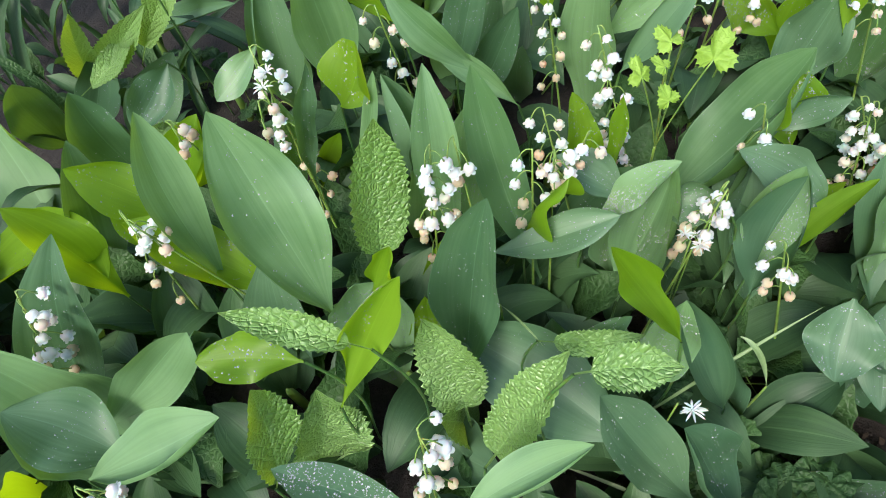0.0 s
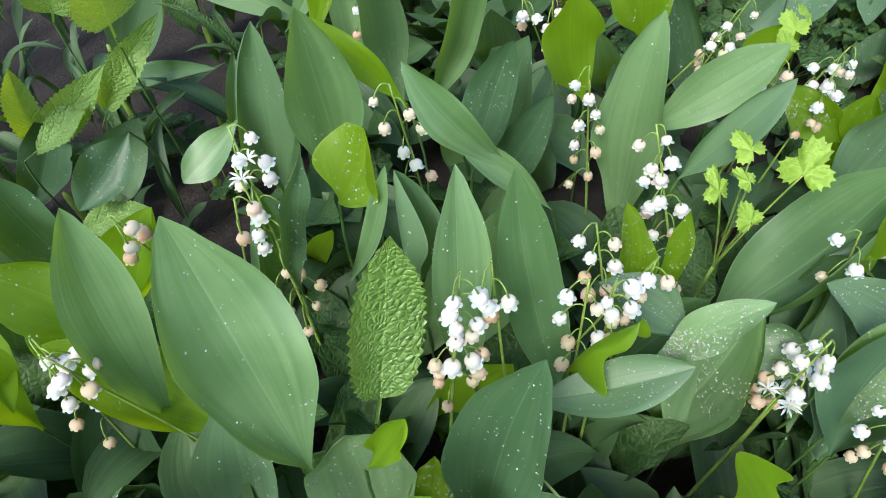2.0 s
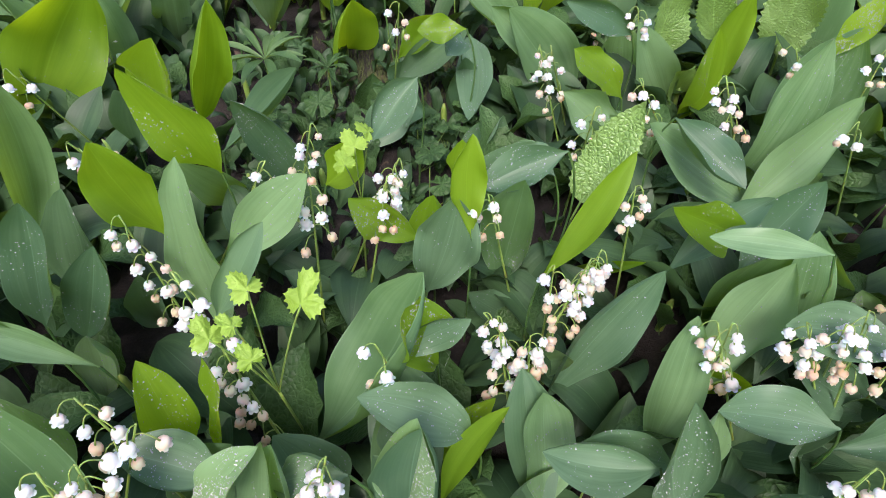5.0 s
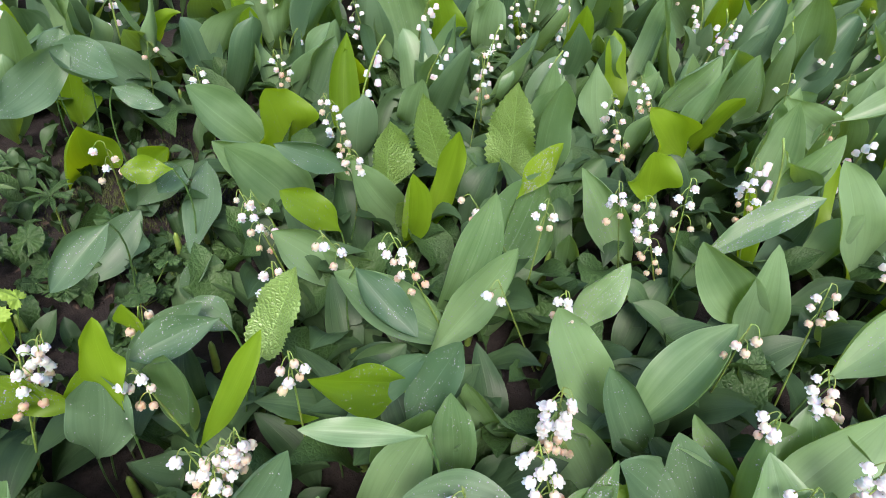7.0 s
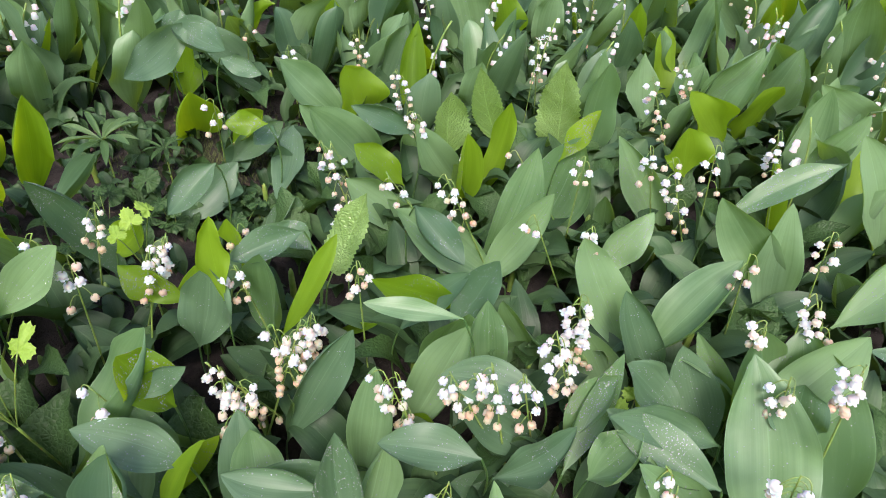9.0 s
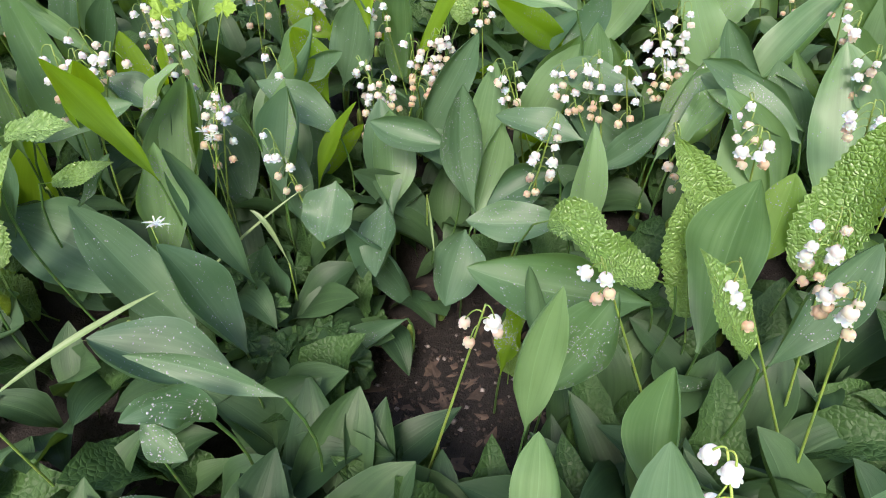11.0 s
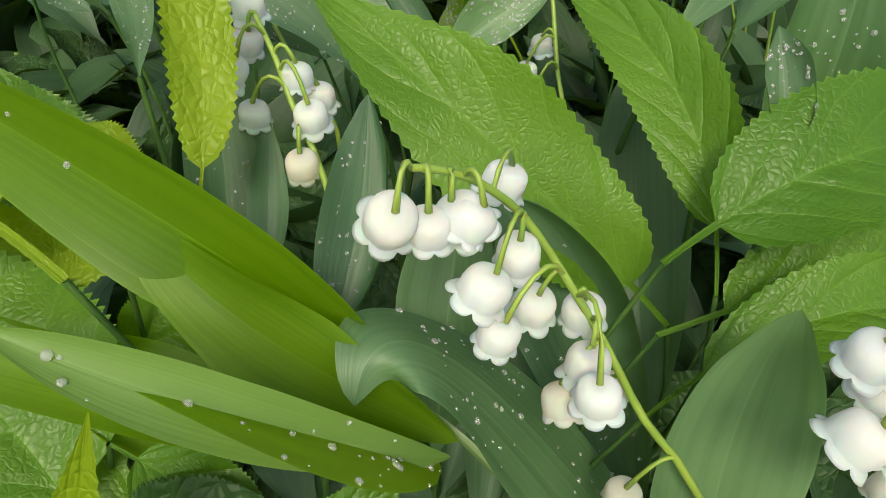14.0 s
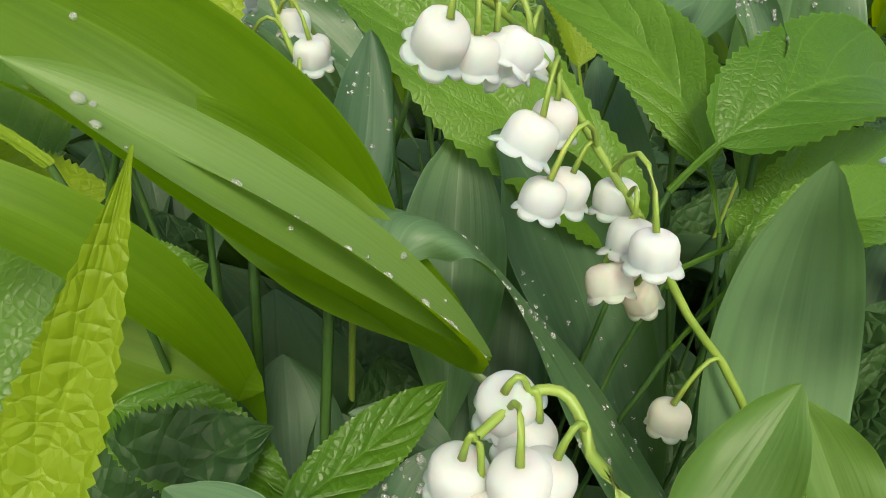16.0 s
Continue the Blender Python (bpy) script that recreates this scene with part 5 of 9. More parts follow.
leaf(plant, (0.356, 0.268, 0.066), (0.409, 0.260, 0.126), fold=0.45, bias=0.56, width=0.026, face=(-0.407, -0.417, 0.813))
leaf(plant, (0.379, 0.242, 0.003), (0.383, 0.215, 0.088), width=0.044, face=(-0.64, -0.74, -0.20), fold=0.45)
plant = plant_at("lily_of_the_valley", 0.586, 0.315, "lily of the valley with broad green leaves in the bed", "flower", "lily of the valley bed")
leaf(plant, (0.538, 0.266, 0.073), (0.574, 0.262, 0.148), fold=0.45, bias=0.56, width=0.034, face=(-0.228, -0.585, 0.779))
plant = plant_at("lily_of_the_valley", 0.474, 0.349, "blooming lily of the valley with white bells among leaves", "flower", "lily of the valley bed")
leaf(plant, (0.463, 0.346, 0.032), (0.504, 0.344, 0.170), fold=0.45, bias=0.56, width=0.039, face=(-0.096, -0.668, 0.738))
leaf(plant, (0.479, 0.313, 0.037), (0.382, 0.356, 0.120), fold=0.45, bias=0.56, width=0.043, face=(-0.112, -0.618, 0.778))
flower_stalk(plant, local(plant, (0.486, 0.314, -0.000)), local(plant, (0.417, 0.340, 0.161)), (0.000, 0.000, 0.000), 0.0, 11, -113, 0.71, 57)
plant = plant_at("lily_of_the_valley", 0.405, 0.565, "lily of the valley with broad green leaves in the bed", "flower", "lily of the valley bed")
leaf(plant, (0.424, 0.530, 0.028), (0.339, 0.547, 0.120), fold=0.45, bias=0.56, width=0.054, face=(-0.025, -0.758, 0.652))
plant = plant_at("lily_of_the_valley", 0.407, 0.687, "blooming lily of the valley with white bells among leaves", "flower", "lily of the valley bed")
leaf(plant, (0.415, 0.630, 0.032), (0.335, 0.632, 0.130), fold=0.45, bias=0.56, width=0.059, face=(0.230, -0.804, 0.548))
flower_stalk(plant, local(plant, (0.366, 0.704, 0.000)), local(plant, (0.353, 0.680, 0.124)), (0.000, 0.000, 0.000), 0.0, 6, -95, 0.80, 60)
plant = plant_at("lily_of_the_valley", 0.500, 0.706, "blooming lily of the valley with white bells among leaves", "flower", "lily of the valley bed")
leaf(plant, (0.476, 0.729, 0.012), (0.507, 0.689, 0.135), fold=0.45, bias=0.56, width=0.057, face=(-0.628, -0.590, 0.506))
flower_stalk(plant, local(plant, (0.488, 0.705, 0.000)), local(plant, (0.435, 0.687, 0.127)), (0.000, 0.000, 0.000), 0.0, 8, -103, 0.73, 61)
plant = plant_at("lily_of_the_valley", 0.457, 0.634, "lily of the valley with broad green leaves in the bed", "flower", "lily of the valley bed")
leaf(plant, (0.439, 0.627, 0.012), (0.407, 0.620, 0.122), fold=0.45, bias=0.56, width=0.074, face=(0.211, -0.801, 0.560), mat=LILY_BACKLIT, ruffle=0.18)
plant = plant_at("lily_of_the_valley", 0.691, 0.788, "lily of the valley with broad green leaves in the bed", "flower", "lily of the valley bed")
leaf(plant, (0.663, 0.770, 0.012), (0.606, 0.801, 0.194), fold=0.45, bias=0.56, width=0.083, face=(-0.637, -0.630, 0.444))
leaf(plant, (0.716, 0.788, 0.012), (0.681, 0.790, 0.143), fold=0.45, bias=0.56, width=0.057, face=(0.010, -0.861, 0.508), mat=LILY_BACKLIT, ruffle=0.18)
plant = plant_at("lily_of_the_valley", 0.753, 0.231, "blooming lily of the valley with white bells among leaves", "flower", "lily of the valley bed")
leaf(plant, (0.721, 0.210, 0.061), (0.632, 0.252, 0.159), fold=0.45, bias=0.56, width=0.047, face=(-0.851, -0.132, 0.508))
flower_stalk(plant, local(plant, (0.699, 0.297, -0.000)), local(plant, (0.665, 0.305, 0.172)), (0.000, 0.000, 0.000), 0.0, 6, -141, 0.71, 45)
plant = plant_at("lily_of_the_valley", 0.794, 0.345, "lily of the valley with broad green leaves in the bed", "flower", "lily of the valley bed")
leaf(plant, (0.659, 0.265, 0.115), (0.744, 0.240, 0.179), fold=0.45, bias=0.56, width=0.027, face=(-0.838, -0.213, 0.502))
plant = plant_at("lily_of_the_valley", 0.928, 0.391, "blooming lily of the valley with white bells among leaves", "flower", "lily of the valley bed")
leaf(plant, (0.799, 0.309, 0.096), (0.836, 0.293, 0.186), fold=0.45, bias=0.56, width=0.037, face=(-0.371, -0.639, 0.673))
leaf(plant, (0.916, 0.394, 0.017), (0.884, 0.393, 0.112), width=0.040, face=(-0.71, -0.66, -0.25), fold=0.45)
flower_stalk(plant, local(plant, (0.981, 0.404, 0.000)), local(plant, (0.901, 0.404, 0.180)), (0.000, 0.000, 0.000), 0.0, 8, -147, 0.44, 47)
plant = plant_at("lily_of_the_valley", 0.908, 0.244, "lily of the valley with broad green leaves in the bed", "flower", "lily of the valley bed")
leaf(plant, (0.875, 0.231, 0.033), (0.796, 0.266, 0.186), fold=0.45, bias=0.56, width=0.056, face=(-0.483, -0.518, 0.706))
plant = plant_at("lily_of_the_valley", 1.232, 0.546, "lily of the valley with broad green leaves in the bed", "flower", "lily of the valley bed")
leaf(plant, (1.189, 0.538, 0.012), (1.103, 0.531, 0.201), fold=0.45, bias=0.56, width=0.084, face=(-0.568, -0.634, 0.525))
plant = plant_at("lily_of_the_valley", 0.996, 0.534, "lily of the valley with broad green leaves in the bed", "flower", "lily of the valley bed")
leaf(plant, (0.953, 0.501, 0.019), (0.950, 0.476, 0.160), fold=0.45, bias=0.56, width=0.061, face=(-0.396, -0.696, 0.599))
plant = plant_at("lily_of_the_valley", 0.960, 0.610, "lily of the valley with broad green leaves in the bed", "flower", "lily of the valley bed")
leaf(plant, (0.860, 0.518, 0.068), (0.898, 0.487, 0.160), fold=0.45, bias=0.56, width=0.049, face=(-0.226, -0.775, 0.591))
plant = plant_at("lily_of_the_valley", 0.690, 0.179, "lily of the valley with broad green leaves in the bed", "flower", "lily of the valley bed")
leaf(plant, (0.687, 0.145, 0.093), (0.734, 0.141, 0.170), fold=0.45, bias=0.56, width=0.046, face=(-0.798, -0.137, 0.587))
leaf(plant, (0.709, 0.189, 0.012), (0.682, 0.225, 0.163), fold=0.45, bias=0.56, width=0.041, face=(-0.486, -0.421, 0.766))
leaf(plant, (0.693, 0.175, 0.026), (0.638, 0.183, 0.090), width=0.042, face=(-0.14, -0.99, 0.01), fold=0.45, mat=LILY_DARK)
plant = plant_at("lily_of_the_valley", 0.793, 0.181, "blooming lily of the valley with white bells among leaves", "flower", "lily of the valley bed")
leaf(plant, (0.774, 0.090, 0.027), (0.740, 0.136, 0.167), fold=0.45, bias=0.56, width=0.054, face=(-0.844, -0.027, 0.536))
leaf(plant, (0.796, 0.180, 0.025), (0.744, 0.192, 0.096), width=0.040, face=(-0.46, -0.86, -0.20), fold=0.45)
flower_stalk(plant, local(plant, (0.790, 0.280, 0.000)), local(plant, (0.722, 0.296, 0.185)), (0.000, 0.000, 0.000), 0.0, 12, -146, 0.68, 44)
plant = plant_at("lily_of_the_valley", 0.946, 0.184, "blooming lily of the valley with white bells among leaves", "flower", "lily of the valley bed")
leaf(plant, (0.852, 0.150, 0.109), (0.756, 0.188, 0.163), fold=0.45, width=0.038, face=(-0.894, -0.059, 0.444), mat=LILY_DARK, dew=40)
flower_stalk(plant, local(plant, (1.021, 0.260, 0.000)), local(plant, (0.931, 0.272, 0.191)), (0.000, 0.000, 0.000), 0.0, 8, -157, 0.74, 72)
plant = plant_at("lily_of_the_valley", 1.025, 0.262, "lily of the valley with broad green leaves in the bed", "flower", "lily of the valley bed")
leaf(plant, (1.025, 0.262, 0.014), (0.885, 0.270, 0.180), width=0.049, face=(-0.54, -0.73, -0.42), fold=0.45)
plant = plant_at("lily_of_the_valley", 0.954, 0.723, "lily of the valley with broad green leaves in the bed", "flower", "lily of the valley bed")
leaf(plant, (0.954, 0.723, 0.008), (0.884, 0.676, 0.102), width=0.036, face=(-0.26, -0.77, -0.58), fold=0.45)
plant = plant_at("lily_of_the_valley", 0.839, 0.691, "lily of the valley with broad green leaves in the bed", "flower", "lily of the valley bed")
leaf(plant, (0.839, 0.691, 0.009), (0.820, 0.685, 0.090), width=0.050, face=(-0.52, -0.83, -0.18), fold=0.45)
plant = plant_at("lily_of_the_valley", 0.846, 0.637, "lily of the valley with broad green leaves in the bed", "flower", "lily of the valley bed")
leaf(plant, (0.814, 0.658, 0.014), (0.796, 0.623, 0.150), fold=0.45, bias=0.56, width=0.053, face=(-0.129, -0.818, 0.560))
plant = plant_at("lily_of_the_valley", 1.015, 0.710, "lily of the valley with broad green leaves in the bed", "flower", "lily of the valley bed")
leaf(plant, (1.015, 0.710, 0.008), (0.867, 0.625, 0.120), width=0.043, face=(0.17, -0.88, -0.44), fold=0.45, dew=20)
plant = plant_at("lily_of_the_valley", 0.937, 0.516, "lily of the valley with broad green leaves in the bed", "flower", "lily of the valley bed")
leaf(plant, (0.835, 0.437, 0.067), (0.761, 0.446, 0.139), fold=0.45, bias=0.56, width=0.060, face=(-0.174, -0.754, 0.634), mat=LILY_BACKLIT, ruffle=0.18)
plant = plant_at("lily_of_the_valley", 0.770, 0.409, "blooming lily of the valley with white bells among leaves", "flower", "lily of the valley bed")
leaf(plant, (0.727, 0.380, 0.073), (0.708, 0.381, 0.138), fold=0.45, bias=0.56, width=0.055, face=(-0.455, -0.604, 0.654), mat=LILY_BACKLIT, ruffle=0.18)
flower_stalk(plant, local(plant, (0.866, 0.474, 0.000)), local(plant, (0.762, 0.474, 0.162)), (0.000, 0.000, 0.000), 0.0, 10, -136, 0.74, 42)
plant = plant_at("lily_of_the_valley", 0.607, 0.373, "lily of the valley with broad green leaves in the bed", "flower", "lily of the valley bed")
leaf(plant, (0.539, 0.382, 0.012), (0.570, 0.374, 0.152), fold=0.45, bias=0.56, width=0.068, face=(-0.487, -0.584, 0.650))
leaf(plant, (0.621, 0.363, 0.023), (0.597, 0.348, 0.096), width=0.025, face=(-0.49, -0.80, -0.33), fold=0.45)
plant = plant_at("lily_of_the_valley", 1.063, 0.510, "lily of the valley with broad green leaves in the bed", "flower", "lily of the valley bed")
leaf(plant, (1.063, 0.510, 0.034), (0.897, 0.481, 0.170), width=0.053, face=(-0.56, -0.83, 0.06), fold=0.45)
plant = plant_at("lily_of_the_valley", 1.119, 0.810, "lily of the valley with broad green leaves in the bed", "flower", "lily of the valley bed")
leaf(plant, (1.134, 0.795, 0.008), (1.041, 0.705, 0.160), width=0.067, face=(-0.56, -0.51, -0.65), fold=0.45)
leaf(plant, (1.009, 0.790, 0.012), (0.947, 0.739, 0.160), fold=0.45, bias=0.56, width=0.080, face=(-0.806, -0.458, 0.375))
plant = plant_at("lily_of_the_valley", 1.280, 0.768, "lily of the valley with broad green leaves in the bed", "flower", "lily of the valley bed")
leaf(plant, (1.372, 0.752, 0.012), (1.162, 0.763, 0.179), fold=0.45, bias=0.56, width=0.102, face=(-0.377, -0.785, 0.492))
plant = plant_at("lily_of_the_valley", 1.141, 0.731, "lily of the valley with broad green leaves in the bed", "flower", "lily of the valley bed")
leaf(plant, (1.141, 0.731, 0.048), (0.967, 0.687, 0.170), width=0.072, face=(-0.55, -0.82, 0.15), fold=0.45)
plant = plant_at("lily_of_the_valley", 0.613, 0.205, "blooming lily of the valley with white bells among leaves", "flower", "lily of the valley bed")
leaf(plant, (0.613, 0.205, 0.026), (0.576, 0.229, 0.078), width=0.042, face=(-0.23, -0.94, 0.26), fold=0.45, mat=LILY_DARK)
flower_stalk(plant, local(plant, (0.685, 0.278, 0.000)), local(plant, (0.617, 0.304, 0.167)), (0.000, 0.000, 0.000), 0.0, 14, -139, 0.56, 43)
plant = plant_at("lily_of_the_valley", 0.656, 0.164, "lily of the valley with broad green leaves wet with dew", "flower", "lily of the valley bed")
leaf(plant, (0.575, 0.092, 0.028), (0.520, 0.143, 0.121), fold=0.45, dew=20, bias=0.56, width=0.053, face=(-0.574, -0.166, 0.802))
plant = plant_at("lily_of_the_valley", 0.315, 0.341, "blooming lily of the valley with white bells and dewy leaves", "flower", "lily of the valley bed")
leaf(plant, (0.324, 0.336, 0.003), (0.341, 0.273, 0.076), width=0.011, face=(-0.94, 0.11, 0.31), fold=0.45, mat=LILY_BACKLIT)
leaf(plant, (0.306, 0.346, 0.100), (0.281, 0.372, 0.112), width=0.029, face=(-0.13, -0.53, 0.84), fold=0.45, dew=50)
flower_stalk(plant, local(plant, (0.335, 0.277, 0.000)), local(plant, (0.329, 0.292, 0.131)), (0.000, 0.000, 0.000), 0.0, 6, -98, 0.84, 34)
plant = plant_at("lily_of_the_valley", 0.357, 0.232, "lily of the valley with broad green leaves in the bed", "flower", "lily of the valley bed")
leaf(plant, (0.339, 0.204, 0.012), (0.391, 0.216, 0.120), fold=0.45, dew=10, bias=0.56, width=0.047, face=(0.034, -0.480, 0.877))
plant = plant_at("lily_of_the_valley", 1.456, 0.686, "lily of the valley with broad green leaves in the bed", "flower", "lily of the valley bed")
leaf(plant, (1.456, 0.686, 0.008), (1.336, 0.638, 0.200), width=0.120, face=(-0.66, -0.52, -0.54), fold=0.45)
plant = plant_at("lily_of_the_valley", 1.569, 0.616, "lily of the valley with broad green leaves in the bed", "flower", "lily of the valley bed")
leaf(plant, (1.569, 0.616, 0.008), (1.414, 0.631, 0.200), width=0.121, face=(-0.59, -0.69, -0.42), fold=0.45)
plant = plant_at("lily_of_the_valley", 1.164, 0.445, "lily of the valley with broad green leaves in the bed", "flower", "lily of the valley bed")
leaf(plant, (0.979, 0.375, 0.123), (1.062, 0.341, 0.188), fold=0.45, bias=0.56, width=0.036, face=(-0.519, -0.623, 0.585))
plant = plant_at("lily_of_the_valley", 1.064, 0.400, "lily of the valley with broad green leaves in the bed", "flower", "lily of the valley bed")
leaf(plant, (1.064, 0.400, 0.074), (0.871, 0.378, 0.170), width=0.054, face=(-0.72, -0.60, 0.36), fold=0.45)
plant = plant_at("lily_of_the_valley", 0.676, 0.880, "lily of the valley with broad green leaves in the bed", "flower", "lily of the valley bed")
leaf(plant, (0.676, 0.880, 0.008), (0.676, 0.848, 0.130), width=0.053, face=(-0.47, -0.86, -0.23), fold=0.45)
plant = plant_at("lily_of_the_valley", 0.564, 0.754, "blooming lily of the valley with white bells among leaves", "flower", "lily of the valley bed")
leaf(plant, (0.564, 0.754, 0.008), (0.510, 0.668, 0.130), width=0.044, face=(0.05, -0.82, -0.56), fold=0.45, mat=LILY_BACKLIT)
flower_stalk(plant, local(plant, (0.608, 0.762, 0.000)), local(plant, (0.559, 0.772, 0.141)), (0.000, 0.000, 0.000), 0.0, 18, -111, 0.24, 39)
plant = plant_at("lily_of_the_valley", 0.601, 0.915, "lily of the valley with broad green leaves in the bed", "flower", "lily of the valley bed")
leaf(plant, (0.579, 0.881, 0.026), (0.525, 0.837, 0.140), fold=0.45, bias=0.56, width=0.052, face=(-0.460, -0.745, 0.483), mat=LILY_BACKLIT, ruffle=0.18)
plant = plant_at("lily_of_the_valley", 0.434, 0.887, "lily of the valley with broad green leaves in the bed", "flower", "lily of the valley bed")
leaf(plant, (0.432, 0.860, 0.012), (0.463, 0.902, 0.126), fold=0.45, bias=0.56, width=0.034, face=(-0.019, -0.863, 0.505), mat=LILY_BACKLIT, ruffle=0.18)
plant = plant_at("lily_of_the_valley", 0.515, 0.972, "lily of the valley with broad green leaves in the bed", "flower", "lily of the valley bed")
leaf(plant, (0.515, 0.972, 0.008), (0.489, 0.910, 0.130), width=0.052, face=(-0.10, -0.88, -0.47), fold=0.45)
plant = plant_at("lily_of_the_valley", 0.437, 0.985, "lily of the valley with broad green leaves in the bed", "flower", "lily of the valley bed")
leaf(plant, (0.437, 0.985, 0.008), (0.409, 0.902, 0.120), width=0.075, face=(0.07, -0.81, -0.58), fold=0.45, dew=10)
plant = plant_at("lily_of_the_valley", 0.342, 0.905, "lily of the valley with broad green leaves in the bed", "flower", "lily of the valley bed")
leaf(plant, (0.342, 0.905, 0.008), (0.300, 0.812, 0.110), width=0.045, face=(0.50, -0.73, -0.46), fold=0.45)
plant = plant_at("lily_of_the_valley", 0.345, 0.797, "blooming lily of the valley with white bells and dewy leaves", "flower", "lily of the valley bed")
leaf(plant, (0.331, 0.802, 0.012), (0.244, 0.794, 0.108), fold=0.45, width=0.059, face=(-0.154, -0.809, 0.567), mat=LILY_DARK, dew=40)
leaf(plant, (0.345, 0.774, 0.008), (0.278, 0.735, 0.080), width=0.021, face=(0.53, -0.85, 0.04), fold=0.45, dew=10)
flower_stalk(plant, local(plant, (0.313, 0.804, 0.000)), local(plant, (0.317, 0.740, 0.126)), (0.000, 0.000, 0.000), 0.0, 2, -92, 0.88, 69)
plant = plant_at("lily_of_the_valley", 0.147, 0.849, "lily of the valley with broad green leaves in the bed", "flower", "lily of the valley bed")
leaf(plant, (0.147, 0.849, 0.008), (0.243, 0.789, 0.130), width=0.048, face=(-0.41, -0.90, -0.12), fold=0.45, dew=20)
plant = plant_at("lily_of_the_valley", 0.228, 0.801, "lily of the valley with broad green leaves in the bed", "flower", "lily of the valley bed")
leaf(plant, (0.233, 0.766, 0.026), (0.240, 0.737, 0.127), fold=0.45, bias=0.56, width=0.073, face=(-0.393, -0.720, 0.571), mat=LILY_BACKLIT, ruffle=0.18)
plant = plant_at("lily_of_the_valley", 0.318, 0.533, "lily of the valley with broad green leaves in the bed", "flower", "lily of the valley bed")
leaf(plant, (0.320, 0.531, 0.009), (0.326, 0.573, 0.053), width=0.027, face=(-0.04, -0.72, 0.69), fold=0.45)
leaf(plant, (0.316, 0.535, 0.009), (0.314, 0.541, 0.078), width=0.039, face=(-0.00, -1.00, 0.09), fold=0.45, mat=LILY_DARK)
plant = plant_at("lily_of_the_valley", 0.579, 0.083, "blooming lily of the valley with white bells among leaves", "flower", "lily of the valley bed")
leaf(plant, (0.549, 0.091, 0.083), (0.612, 0.092, 0.170), fold=0.45, bias=0.56, width=0.047, face=(-0.259, -0.370, 0.892))
leaf(plant, (0.582, 0.098, 0.012), (0.545, 0.119, 0.170), fold=0.45, bias=0.56, width=0.068, face=(-0.144, -0.596, 0.790))
flower_stalk(plant, local(plant, (0.646, 0.189, 0.000)), local(plant, (0.569, 0.166, 0.188)), (0.000, 0.000, 0.000), 0.0, 4, -141, 0.83, 50)
plant = plant_at("lily_of_the_valley", 0.504, 0.066, "blooming lily of the valley with white bells among leaves", "flower", "lily of the valley bed")
leaf(plant, (0.544, 0.062, 0.126), (0.540, 0.077, 0.170), fold=0.45, bias=0.56, width=0.037, face=(-0.660, -0.086, 0.747))
leaf(plant, (0.485, 0.046, 0.058), (0.417, 0.068, 0.167), fold=0.45, bias=0.56, width=0.035, face=(-0.318, -0.487, 0.814))
leaf(plant, (0.500, 0.056, 0.014), (0.470, 0.041, 0.098), width=0.027, face=(-0.69, -0.63, -0.36), fold=0.45)
flower_stalk(plant, local(plant, (0.589, 0.079, 0.000)), local(plant, (0.529, 0.081, 0.177)), (0.000, 0.000, 0.000), 0.0, 8, -147, 0.77, 84)
plant = plant_at("lily_of_the_valley", 0.589, 0.137, "lily of the valley with broad green leaves wet with dew", "flower", "lily of the valley bed")
leaf(plant, (0.507, 0.081, 0.113), (0.416, 0.096, 0.170), fold=0.45, width=0.030, face=(-0.085, -0.623, 0.778), mat=LILY_DARK, dew=40)
plant = plant_at("lily_of_the_valley", 0.397, -0.054, "blooming lily of the valley with white bells and dewy leaves", "flower", "lily of the valley bed")
leaf(plant, (0.365, -0.052, 0.076), (0.375, -0.027, 0.181), fold=0.45, dew=8, bias=0.56, width=0.044, face=(-0.675, -0.155, 0.721))
leaf(plant, (0.385, -0.074, 0.006), (0.342, -0.062, 0.077), width=0.036, face=(0.19, -0.94, 0.28), fold=0.45, dew=60, mat=LILY_DARK)
flower_stalk(plant, local(plant, (0.353, -0.077, 0.000)), local(plant, (0.292, -0.042, 0.162)), (0.000, 0.000, 0.000), 0.0, 4, -138, 0.90, 91)
plant = plant_at("crinkled_herb", 0.285, 0.018, "crinkled bright green leaves with toothed edges growing between the lilies", "herb")
leaf(plant, (0.291, 0.033, 0.110), (0.318, -0.004, 0.121), bow=(0.005, 0.000, 0.012), width=0.026, face=(-0.58, -0.18, 0.79), fold=0.45, shape="crinkled")
leaf(plant, (0.279, 0.003, -0.016), (0.280, 0.002, 0.044), width=0.019, face=(-0.51, -0.86, -0.00), fold=0.45, shape="crinkled")
plant = plant_at("crinkled_herb", 0.392, 0.031, "crinkled bright green leaves with toothed edges growing between the lilies", "herb")
leaf(plant, (0.392, 0.031, 0.120), (0.367, -0.011, 0.110), width=0.026, face=(-0.30, -0.06, 0.95), fold=0.45, shape="crinkled")
plant = plant_at("crinkled_herb", 0.480, 0.018, "crinkled bright green leaves with toothed edges growing between the lilies", "herb")
leaf(plant, (0.423, -0.003, 0.084), (0.360, 0.025, 0.172), fold=0.45, width=0.028, face=(-0.654, -0.263, 0.710), shape="crinkled")
leaf(plant, (0.433, -0.028, 0.076), (0.456, -0.009, 0.195), fold=0.45, width=0.040, face=(-0.729, -0.188, 0.658), shape="crinkled")
plant = plant_at("crinkled_herb", 0.400, -0.078, "crinkled bright green leaves with toothed edges growing between the lilies", "herb")
